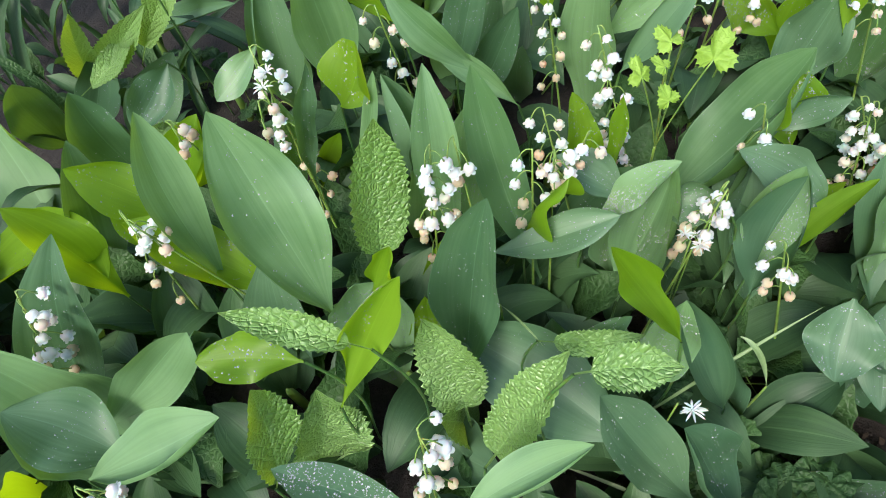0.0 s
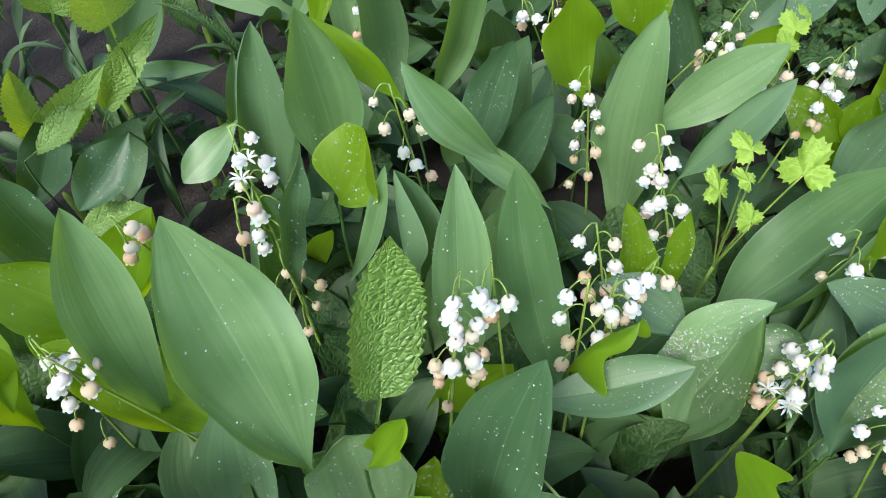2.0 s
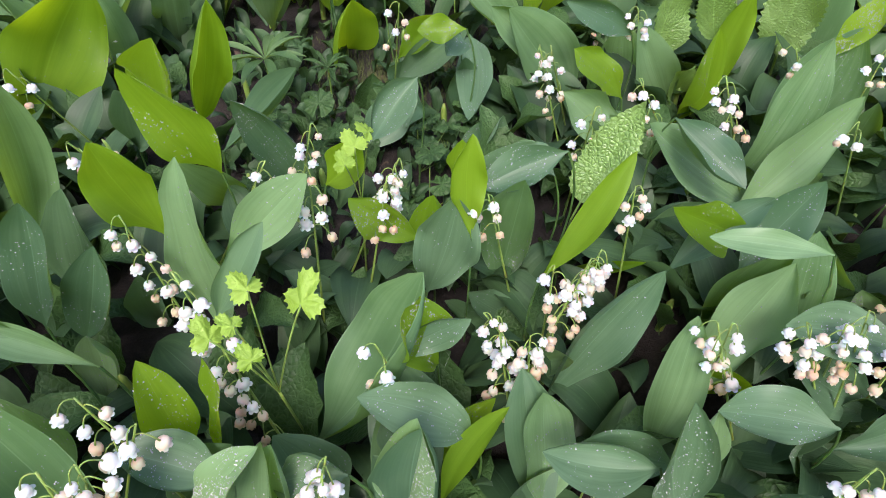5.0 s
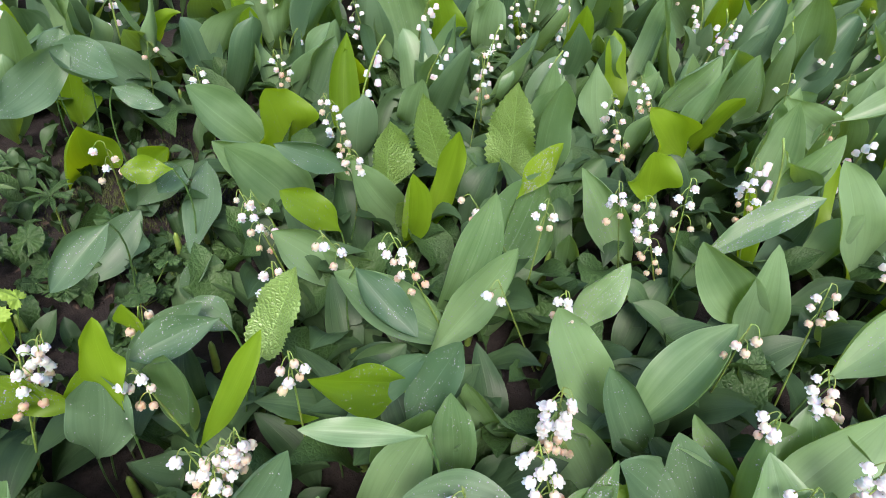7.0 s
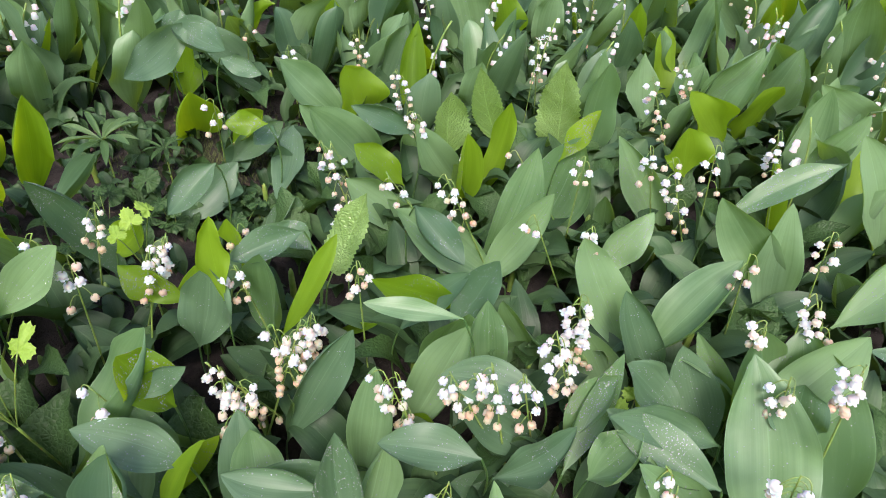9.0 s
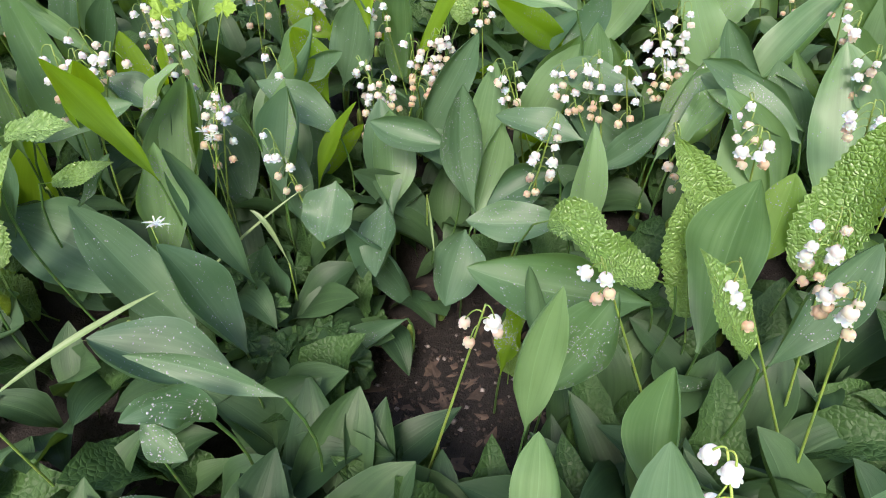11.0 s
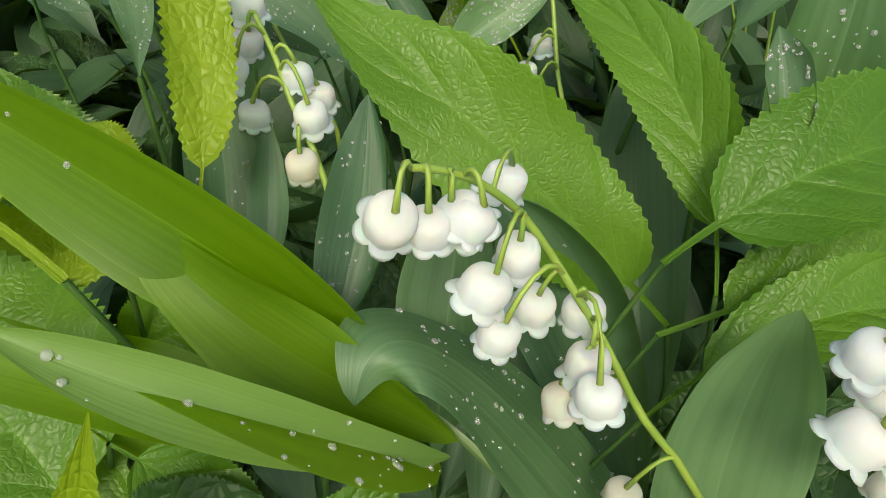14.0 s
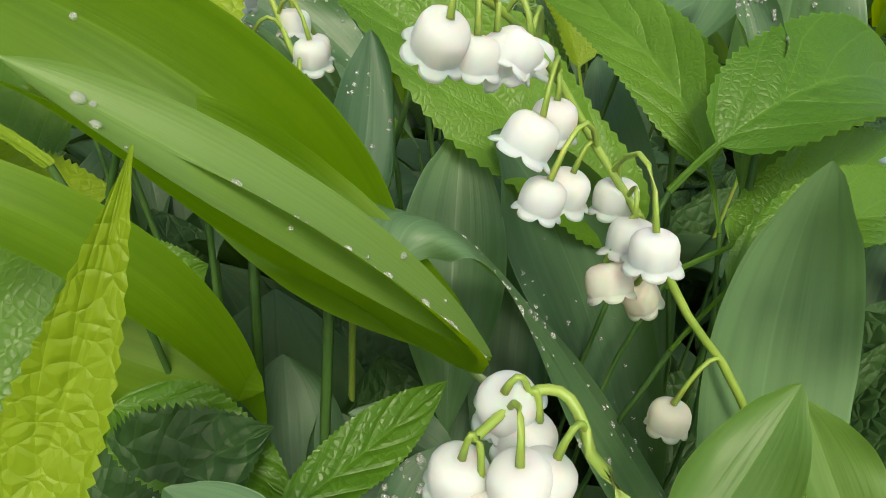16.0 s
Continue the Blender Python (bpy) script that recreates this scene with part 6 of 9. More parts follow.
leaf(plant, (0.379, -0.028, 0.048), (0.360, 0.002, 0.150), fold=0.45, width=0.027, face=(-0.527, -0.251, 0.812), shape="crinkled")
leaf(plant, (0.361, -0.090, 0.119), (0.324, -0.062, 0.181), fold=0.45, width=0.022, face=(-0.113, -0.286, 0.952), shape="crinkled")
plant = plant_at("lily_of_the_valley", 0.361, 0.016, "lily of the valley with broad green leaves wet with dew", "flower", "lily of the valley bed")
leaf(plant, (0.356, -0.012, 0.074), (0.247, 0.017, 0.100), fold=0.45, dew=70, bias=0.56, width=0.048, face=(-0.541, -0.238, 0.807))
plant = plant_at("lily_of_the_valley", 0.356, 0.091, "blooming lily of the valley with white bells and dewy leaves", "flower", "lily of the valley bed")
leaf(plant, (0.339, 0.110, 0.081), (0.286, 0.105, 0.060), fold=0.45, width=0.036, face=(-0.551, -0.379, 0.743), mat=LILY_DARK, dew=40)
leaf(plant, (0.321, 0.052, 0.090), (0.259, 0.065, 0.090), fold=0.45, width=0.029, face=(-0.582, -0.309, 0.752), mat=LILY_DARK, dew=40)
leaf(plant, (0.356, 0.080, 0.012), (0.355, 0.101, 0.128), fold=0.45, bias=0.56, width=0.027, face=(0.065, -0.549, 0.833))
flower_stalk(plant, local(plant, (0.310, 0.103, 0.000)), local(plant, (0.328, 0.104, 0.138)), (0.000, 0.000, 0.000), 0.0, 14, -119, 0.57, 79)
plant = plant_at("lily_of_the_valley", 0.252, 0.095, "lily of the valley with broad green leaves wet with dew", "flower", "lily of the valley bed")
leaf(plant, (0.266, 0.088, 0.058), (0.241, 0.040, 0.037), fold=0.45, width=0.041, face=(0.199, -0.478, 0.856), mat=LILY_DARK, dew=40)
leaf(plant, (0.231, 0.104, -0.045), (0.183, 0.118, 0.051), width=0.036, face=(-0.08, -0.99, 0.11), fold=0.45, dew=40)
plant = plant_at("lily_of_the_valley", 0.201, 0.128, "lily of the valley with broad green leaves wet with dew", "flower", "lily of the valley bed")
leaf(plant, (0.182, 0.137, 0.076), (0.166, 0.099, 0.055), fold=0.45, width=0.041, face=(-0.264, -0.464, 0.846), mat=LILY_DARK, dew=40)
leaf(plant, (0.218, 0.147, 0.042), (0.200, 0.089, 0.021), fold=0.45, width=0.034, face=(-0.311, -0.426, 0.849), mat=LILY_DARK, dew=40)
plant = plant_at("lily_of_the_valley", 0.221, 0.068, "lily of the valley with broad green leaves in the bed", "flower", "lily of the valley bed")
leaf(plant, (0.216, 0.046, 0.022), (0.147, 0.050, -0.028), fold=0.45, width=0.025, face=(0.373, -0.406, 0.834), mat=LILY_DARK, dew=40)
plant = plant_at("lily_of_the_valley", 0.310, 0.211, "blooming lily of the valley with white bells and dewy leaves", "flower", "lily of the valley bed")
leaf(plant, (0.292, 0.154, 0.055), (0.223, 0.168, 0.090), fold=0.45, width=0.028, face=(0.126, -0.617, 0.777), mat=LILY_DARK, dew=40)
flower_stalk(plant, local(plant, (0.275, 0.274, 0.000)), local(plant, (0.260, 0.259, 0.119)), (0.000, 0.000, 0.000), 0.0, 5, -101, 0.73, 28)
plant = plant_at("lily_of_the_valley", 0.112, 0.217, "blooming lily of the valley with white bells among leaves", "flower", "lily of the valley bed")
leaf(plant, (0.139, 0.180, 0.012), (0.157, 0.241, 0.083), fold=0.45, bias=0.56, width=0.034, face=(0.221, -0.622, 0.751))
leaf(plant, (0.102, 0.222, -0.026), (0.116, 0.206, 0.034), width=0.038, face=(-0.16, -0.96, -0.22), fold=0.45, mat=LILY_DARK)
flower_stalk(plant, local(plant, (0.054, 0.207, 0.000)), local(plant, (0.027, 0.227, 0.161)), (0.000, 0.000, 0.000), 0.0, 7, -109, 0.79, 8)
plant = plant_at("lily_of_the_valley", 0.176, 0.251, "blooming lily of the valley with white bells among leaves", "flower", "lily of the valley bed")
leaf(plant, (0.181, 0.253, -0.031), (0.179, 0.253, 0.032), width=0.036, face=(0.05, -1.00, -0.00), fold=0.45)
leaf(plant, (0.168, 0.210, 0.012), (0.212, 0.219, 0.065), fold=0.45, bias=0.56, width=0.020, face=(-0.240, -0.566, 0.789), mat=LILY_BACKLIT, ruffle=0.18)
flower_stalk(plant, local(plant, (0.100, 0.232, 0.000)), local(plant, (0.066, 0.285, 0.158)), (0.000, 0.000, 0.000), 0.0, 26, -118, 0.25, 6)
plant = plant_at("lily_of_the_valley", 0.105, 0.012, "lily of the valley with broad green leaves wet with dew", "flower", "lily of the valley bed")
leaf(plant, (0.114, -0.013, 0.079), (0.042, 0.010, 0.099), fold=0.45, width=0.043, face=(0.375, -0.348, 0.859), mat=LILY_DARK, dew=40)
leaf(plant, (0.108, 0.040, 0.021), (0.072, 0.071, 0.101), fold=0.45, width=0.041, face=(0.129, -0.160, 0.979), mat=LILY_DARK, dew=40)
plant = plant_at("lily_of_the_valley", 0.036, 0.145, "blooming lily of the valley with white bells among leaves", "flower", "lily of the valley bed")
leaf(plant, (0.058, 0.109, 0.039), (0.078, 0.119, 0.139), fold=0.45, bias=0.56, width=0.036, face=(-0.069, -0.494, 0.866))
leaf(plant, (0.018, 0.113, 0.098), (0.053, 0.115, 0.137), fold=0.7, bias=0.56, width=0.014, face=(-0.280, -0.287, 0.916))
flower_stalk(plant, local(plant, (0.091, 0.185, 0.000)), local(plant, (0.115, 0.183, 0.136)), (0.000, 0.000, 0.000), 0.0, 9, -121, 0.57, 88)
plant = plant_at("lily_of_the_valley", 0.029, 0.084, "lily of the valley with broad green leaves wet with dew", "flower", "lily of the valley bed")
leaf(plant, (0.029, 0.084, 0.000), (0.067, 0.087, 0.037), width=0.037, face=(-0.37, -0.81, 0.44), fold=0.45, dew=40)
plant = plant_at("lily_of_the_valley", -0.081, 0.107, "lily of the valley with broad green leaves in the bed", "flower", "lily of the valley bed")
leaf(plant, (-0.081, 0.107, 0.019), (-0.017, 0.064, 0.057), width=0.050, face=(-0.53, -0.05, 0.85), fold=0.45, mat=LILY_DARK)
plant = plant_at("lily_of_the_valley", 0.293, -0.062, "blooming lily of the valley with white bells among leaves", "flower", "lily of the valley bed")
leaf(plant, (0.273, -0.053, 0.087), (0.263, -0.031, 0.150), fold=0.45, bias=0.56, width=0.013, face=(-0.588, -0.144, 0.796))
leaf(plant, (0.272, -0.054, 0.065), (0.309, -0.041, 0.131), fold=0.45, bias=0.56, width=0.038, face=(0.215, -0.342, 0.915))
flower_stalk(plant, local(plant, (0.200, -0.071, 0.000)), local(plant, (0.234, -0.056, 0.159)), (0.000, 0.000, 0.000), 0.0, 4, -118, 0.92, 90)
plant = plant_at("lily_of_the_valley", 0.421, -0.086, "blooming lily of the valley with white bells among leaves", "flower", "lily of the valley bed")
leaf(plant, (0.384, -0.078, 0.096), (0.420, -0.065, 0.167), fold=0.45, bias=0.56, width=0.032, face=(-0.055, -0.320, 0.946))
flower_stalk(plant, local(plant, (0.446, 0.025, 0.000)), local(plant, (0.374, 0.046, 0.163)), (0.000, 0.000, 0.000), 0.0, 8, -137, 0.74, 81)
plant = plant_at("lily_of_the_valley", 0.304, 0.136, "lily of the valley with broad green leaves in the bed", "flower", "lily of the valley bed")
leaf(plant, (0.316, 0.118, -0.021), (0.304, 0.125, 0.029), width=0.034, face=(-0.11, -0.99, 0.11), fold=0.45)
leaf(plant, (0.283, 0.131, 0.012), (0.312, 0.162, 0.091), fold=0.45, dew=10, bias=0.56, width=0.037, face=(0.193, -0.593, 0.782))
plant = plant_at("lily_of_the_valley", 0.432, 0.172, "lily of the valley with broad green leaves wet with dew", "flower", "lily of the valley bed")
leaf(plant, (0.380, 0.133, 0.057), (0.428, 0.124, 0.110), fold=0.45, width=0.029, face=(0.054, -0.616, 0.786), mat=LILY_DARK, dew=40)
plant = plant_at("lily_of_the_valley", 0.481, 0.157, "blooming lily of the valley with white bells among leaves", "flower", "lily of the valley bed")
leaf(plant, (0.427, 0.130, 0.082), (0.458, 0.135, 0.138), fold=0.45, bias=0.56, width=0.027, face=(0.068, -0.459, 0.886))
flower_stalk(plant, local(plant, (0.495, 0.198, 0.000)), local(plant, (0.454, 0.186, 0.163)), (0.000, 0.000, 0.000), 0.0, 22, -130, 0.49, 53)
plant = plant_at("lily_of_the_valley", 0.475, 0.256, "lily of the valley with broad green leaves in the bed", "flower", "lily of the valley bed")
leaf(plant, (0.475, 0.256, 0.018), (0.406, 0.208, 0.094), width=0.024, face=(0.51, -0.86, -0.08), fold=0.45, dew=10)
plant = plant_at("lily_of_the_valley", 0.192, 0.194, "lily of the valley with broad green leaves in the bed", "flower", "lily of the valley bed")
leaf(plant, (0.202, 0.214, -0.041), (0.189, 0.191, 0.022), width=0.041, face=(0.44, -0.87, -0.23), fold=0.45, mat=LILY_DARK)
leaf(plant, (0.143, 0.161, 0.043), (0.158, 0.186, 0.127), fold=0.45, bias=0.56, width=0.042, face=(-0.075, -0.283, 0.956))
plant = plant_at("lily_of_the_valley", 0.097, 0.216, "lily of the valley with broad green leaves in the bed", "flower", "lily of the valley bed")
leaf(plant, (0.107, 0.191, 0.012), (0.091, 0.224, 0.089), fold=0.45, width=0.050, face=(0.462, -0.588, 0.664), mat=LILY_DARK, dew=40)
plant = plant_at("lily_of_the_valley", 0.307, -0.006, "lily of the valley with broad green leaves in the bed", "flower", "lily of the valley bed")
leaf(plant, (0.266, -0.011, 0.022), (0.279, 0.002, 0.080), fold=0.45, bias=0.56, width=0.022, face=(-0.537, -0.186, 0.823), mat=LILY_BACKLIT, ruffle=0.18)
plant = plant_at("lily_of_the_valley", 0.559, -0.017, "blooming lily of the valley with white bells among leaves", "flower", "lily of the valley bed")
leaf(plant, (0.559, -0.017, 0.013), (0.490, -0.013, 0.104), width=0.047, face=(-0.25, -0.95, -0.16), fold=0.45)
flower_stalk(plant, local(plant, (0.587, 0.039, 0.000)), local(plant, (0.580, 0.073, 0.178)), (0.000, 0.000, 0.000), 0.0, 12, -166, 0.81, 71)
plant = plant_at("lily_of_the_valley", 0.090, 0.127, "lily of the valley with broad green leaves wet with dew", "flower", "lily of the valley bed")
leaf(plant, (0.090, 0.127, -0.030), (0.123, 0.136, 0.020), width=0.026, face=(-0.30, -0.88, 0.36), fold=0.45, dew=30, mat=LILY_DARK)
plant = plant_at("lily_of_the_valley", 0.207, -0.283, "lily of the valley with broad green leaves in the bed", "flower", "lily of the valley bed")
leaf(plant, (0.206, -0.288, 0.056), (0.172, -0.252, 0.147), bow=(0.002, 0.007, 0.019), width=0.024, face=(-0.06, -0.93, 0.35), fold=0.45, dew=20, mat=LILY_DARK, fine=True)
leaf(plant, (0.208, -0.278, 0.080), (0.235, -0.205, 0.142), width=0.025, face=(-0.59, -0.38, 0.71), fold=0.45, mat=LILY_DARK, fine=True)
plant = plant_at("crinkled_herb", 0.221, -0.226, "crinkled bright green leaves with toothed edges growing between the lilies", "herb")
leaf(plant, (0.219, -0.194, 0.116), (0.149, -0.150, 0.146), bow=(0.004, 0.014, 0.030), width=0.017, face=(-0.20, -0.76, 0.62), fold=0.6, shape="crinkled", mat=HERB_YELLOW, fine=True)
leaf(plant, (0.244, -0.192, 0.126), (0.241, -0.156, 0.168), width=0.027, face=(0.07, -0.75, 0.65), fold=0.45, shape="crinkled", mat=HERB_YELLOW, fine=True)
leaf(plant, (0.207, -0.268, 0.117), (0.154, -0.211, 0.166), bow=(0.004, -0.007, 0.006), width=0.026, face=(-0.224, -0.655, 0.721), fold=0.35, shape="crinkled", mat=HERB, fine=True)
leaf(plant, (0.207, -0.274, 0.133), (0.206, -0.209, 0.161), bow=(0.004, -0.001, 0.005), width=0.018, face=(-0.594, -0.582, 0.555), fold=0.6, shape="crinkled", mat=HERB, fine=True)
plant = plant_at("lily_of_the_valley", 0.245, -0.165, "lily of the valley with broad green leaves in the bed", "flower", "lily of the valley bed")
leaf(plant, (0.229, -0.146, 0.113), (0.239, -0.114, 0.153), width=0.023, face=(-0.29, -0.72, 0.63), fold=0.45)
leaf(plant, (0.261, -0.183, 0.141), (0.267, -0.143, 0.190), width=0.027, face=(-0.50, -0.64, 0.58), fold=0.45, fine=True)
plant = plant_at("lily_of_the_valley", 0.279, -0.216, "lily of the valley with broad green leaves in the bed", "flower", "lily of the valley bed")
leaf(plant, (0.298, -0.224, 0.120), (0.346, -0.192, 0.157), width=0.030, face=(-0.43, -0.33, 0.84), fold=0.45, fine=True)
leaf(plant, (0.260, -0.209, 0.142), (0.306, -0.182, 0.172), width=0.022, face=(-0.26, -0.48, 0.83), fold=0.45, fine=True)
plant = plant_at("lily_of_the_valley", 0.247, -0.207, "lily of the valley with broad green leaves in the bed", "flower", "lily of the valley bed")
leaf(plant, (0.266, -0.192, 0.164), (0.342, -0.168, 0.184), width=0.010, face=(0.01, -0.66, 0.75), fold=0.9, fine=True)
leaf(plant, (0.229, -0.221, 0.150), (0.273, -0.207, 0.165), width=0.010, face=(-0.08, -0.59, 0.81), fold=0.2)
plant = plant_at("lily_of_the_valley", 0.222, -0.255, "lily of the valley with broad green leaves in the bed", "flower", "lily of the valley bed")
leaf(plant, (0.226, -0.243, 0.139), (0.225, -0.219, 0.159), width=0.011, face=(-0.45, -0.58, 0.67), fold=0.45)
leaf(plant, (0.217, -0.267, 0.155), (0.222, -0.251, 0.169), width=0.011, face=(-0.49, -0.49, 0.72), fold=1.3, bias=0.4)
plant = plant_at("lily_of_the_valley", 0.187, -0.188, "lily of the valley with broad green leaves in the bed", "flower", "lily of the valley bed")
leaf(plant, (0.182, -0.186, 0.129), (0.159, -0.160, 0.154), width=0.015, face=(-0.16, -0.74, 0.65), fold=0.45)
leaf(plant, (0.193, -0.189, 0.129), (0.176, -0.161, 0.157), width=0.009, face=(-0.20, -0.75, 0.63), fold=0.45, mat=LILY_DARK)
plant = plant_at("lily_of_the_valley", 0.175, -0.199, "lily of the valley with broad green leaves wet with dew", "flower", "lily of the valley bed")
leaf(plant, (0.167, -0.191, 0.135), (0.125, -0.168, 0.150), bow=(0.001, -0.001, 0.011), width=0.012, face=(-0.17, -0.72, 0.67), fold=0.45, dew=80)
leaf(plant, (0.182, -0.206, 0.145), (0.209, -0.203, 0.158), width=0.013, face=(-0.19, -0.75, 0.63), fold=0.45)
plant = plant_at("lily_of_the_valley", 0.119, -0.177, "lily of the valley with broad green leaves in the bed", "flower", "lily of the valley bed")
leaf(plant, (0.119, -0.177, 0.136), (0.120, -0.142, 0.163), width=0.010, face=(0.20, -0.59, 0.78), fold=0.45)
plant = plant_at("lily_of_the_valley", 0.130, -0.248, "lily of the valley with broad green leaves in the bed", "flower", "lily of the valley bed")
leaf(plant, (0.128, -0.246, 0.129), (0.134, -0.214, 0.158), width=0.014, face=(0.16, -0.68, 0.72), fold=0.45)
leaf(plant, (0.133, -0.251, 0.133), (0.142, -0.227, 0.152), width=0.007, face=(0.11, -0.66, 0.74), fold=0.45, mat=LILY_DARK)
plant = plant_at("lily_of_the_valley", 0.136, -0.267, "lily of the valley with broad green leaves in the bed", "flower", "lily of the valley bed")
leaf(plant, (0.140, -0.265, 0.133), (0.157, -0.237, 0.160), width=0.013, face=(-0.00, -0.68, 0.73), fold=0.45, dew=12, mat=LILY_DARK)
leaf(plant, (0.132, -0.268, 0.090), (0.137, -0.248, 0.108), width=0.021, face=(-0.13, -0.64, 0.75), fold=0.45, mat=LILY_DARK, fine=True)
plant = plant_at("lily_of_the_valley", 0.156, -0.278, "lily of the valley with broad green leaves in the bed", "flower", "lily of the valley bed")
leaf(plant, (0.159, -0.272, 0.083), (0.190, -0.221, 0.127), width=0.024, face=(-0.34, -0.50, 0.80), fold=0.45, mat=LILY_DARK, fine=True)
leaf(plant, (0.153, -0.284, 0.110), (0.140, -0.272, 0.116), width=0.010, face=(-0.14, -0.53, 0.83), fold=0.45, mat=LILY_DARK, fine=True)
plant = plant_at("lily_of_the_valley", 0.152, -0.282, "lily of the valley with broad green leaves in the bed", "flower", "lily of the valley bed")
leaf(plant, (0.161, -0.286, 0.085), (0.193, -0.237, 0.129), width=0.019, face=(-0.40, -0.45, 0.80), fold=0.45, mat=LILY_DARK, fine=True)
leaf(plant, (0.143, -0.277, 0.086), (0.141, -0.257, 0.102), width=0.017, face=(-0.14, -0.61, 0.78), fold=0.45, mat=LILY_DARK, fine=True)
plant = plant_at("lily_of_the_valley", 0.050, -0.218, "lily of the valley with broad green leaves in the bed", "flower", "lily of the valley bed")
leaf(plant, (0.075, -0.200, 0.173), (0.148, -0.259, 0.123), bow=(0.014, -0.030, 0.014), width=0.019, face=(-0.35, -0.92, 0.18), fold=0.5, twist=24, ruffle=0.02, dew=8, mat=LILY_BACKLIT, bias=0.55, fine=True)
leaf(plant, (0.111, -0.277, 0.1705), (0.153, -0.286, 0.134), bow=(0.001, -0.005, 0.003), width=0.0078, face=(-0.20, -0.47, 0.84), fold=0.6, twist=15, ruffle=0.02, dew=5, mat=LILY_SOFT, bias=0.38, fine=True, stalked=False)
leaf(plant, (0.111, -0.273, 0.167), (0.152, -0.284, 0.130), bow=(0.003, -0.004, 0.003), width=0.021, face=(-0.65, -0.49, -0.58), fold=0.3, ruffle=0.02, dew=30, mat=LILY_BACKLIT, bias=0.55, fine=True, stalked=False)
plant = plant_at("lily_of_the_valley", 0.201, -0.314, "lily of the valley with broad green leaves wet with dew", "flower", "lily of the valley bed")
leaf(plant, (0.206, -0.317, 0.055), (0.142, -0.280, 0.144), bow=(-0.011, 0.019, 0.034), width=0.025, face=(-0.76, 0.16, -0.63), fold=0.2, twist=84, droop=0.00, ruffle=0.02, dew=45, mat=LILY, bias=0.42, fine=True)
leaf(plant, (0.194, -0.310, 0.088), (0.194, -0.293, 0.157), width=0.024, face=(-0.60, -0.78, 0.20), fold=0.45, mat=LILY, fine=True)
plant = plant_at("crinkled_herb", 0.204, -0.270, "crinkled bright green leaves with toothed edges growing between the lilies", "herb")
leaf(plant, (0.196, -0.270, 0.141), (0.258, -0.271, 0.150), bow=(-0.005, -0.003, 0.012), width=0.026, face=(-0.478, -0.354, 0.804), fold=0.35, shape="crinkled", mat=HERB, fine=True)
leaf(plant, (0.196, -0.275, 0.128), (0.268, -0.279, 0.138), bow=(0.000, 0.001, 0.007), width=0.023, face=(-0.500, -0.298, 0.813), fold=0.35, shape="crinkled", mat=HERB, fine=True)
plant = plant_at("crinkled_herb", 0.117, -0.239, "crinkled bright green leaves with toothed edges growing between the lilies", "herb")
leaf(plant, (0.128, -0.248, 0.151), (0.135, -0.217, 0.189), width=0.010, face=(0.17, -0.78, 0.60), fold=0.3, shape="crinkled", mat=HERB_YELLOW, fine=True)
leaf(plant, (0.119, -0.237, 0.145), (0.110, -0.221, 0.154), width=0.013, face=(0.10, -0.41, 0.91), fold=0.45, shape="crinkled", mat=HERB_YELLOW, fine=True)
leaf(plant, (0.108, -0.245, 0.122), (0.127, -0.247, 0.129), width=0.017, face=(-0.30, -0.73, 0.62), fold=0.2, shape="crinkled", mat=HERB, fine=True)
leaf(plant, (0.111, -0.228, 0.137), (0.096, -0.196, 0.154), width=0.020, face=(0.16, -0.41, 0.90), fold=0.2, shape="crinkled", mat=HERB, fine=True)
plant = plant_at("lily_of_the_valley", 0.241, -0.279, "lily of the valley with broad green leaves wet with dew", "flower", "lily of the valley bed")
leaf(plant, (0.244, -0.252, 0.122), (0.240, -0.242, 0.191), width=0.027, face=(-0.60, -0.55, 0.58), fold=0.45, dew=60, bias=0.5, mat=LILY, fine=True)
leaf(plant, (0.262, -0.254, 0.122), (0.248, -0.243, 0.185), width=0.018, face=(-0.65, -0.61, 0.44), fold=0.45, mat=LILY, fine=True)
plant = plant_at("crinkled_herb", 0.111, -0.288, "crinkled bright green leaves with toothed edges growing between the lilies", "herb")
leaf(plant, (0.122, -0.290, 0.123), (0.149, -0.283, 0.129), width=0.008, face=(-0.08, -0.42, 0.90), fold=0.3, shape="crinkled", mat=HERB, fine=True)
leaf(plant, (0.105, -0.296, 0.118), (0.119, -0.292, 0.126), width=0.012, face=(-0.30, -0.53, 0.79), fold=0.45, shape="crinkled", mat=UNDER_SHADED, fine=True)
leaf(plant, (0.103, -0.276, 0.114), (0.128, -0.279, 0.126), width=0.017, face=(-0.43, -0.51, 0.75), fold=0.3, shape="crinkled", mat=UNDER_SHADED, fine=True)
plant = plant_at("lily_of_the_valley", 0.108, -0.245, "lily of the valley with broad green leaves in the bed", "flower", "lily of the valley bed")
leaf(plant, (0.095, -0.238, 0.132), (0.129, -0.270, 0.123), width=0.020, face=(-0.19, -0.46, 0.87), fold=0.45, mat=LILY_BACKLIT, bias=0.6, fine=True)
leaf(plant, (0.121, -0.251, 0.159), (0.156, -0.282, 0.129), bow=(-0.005, -0.005, 0.004), width=0.014, face=(-0.27, -0.81, 0.52), fold=0.4, mat=LILY_BACKLIT, fine=True)
plant = plant_at("lily_of_the_valley", 0.165, -0.319, "lily of the valley with broad green leaves in the bed", "flower", "lily of the valley bed")
leaf(plant, (0.154, -0.315, 0.126), (0.175, -0.309, 0.142), width=0.011, face=(-0.57, -0.16, 0.81), fold=0.45, mat=LILY_SOFT, fine=True)
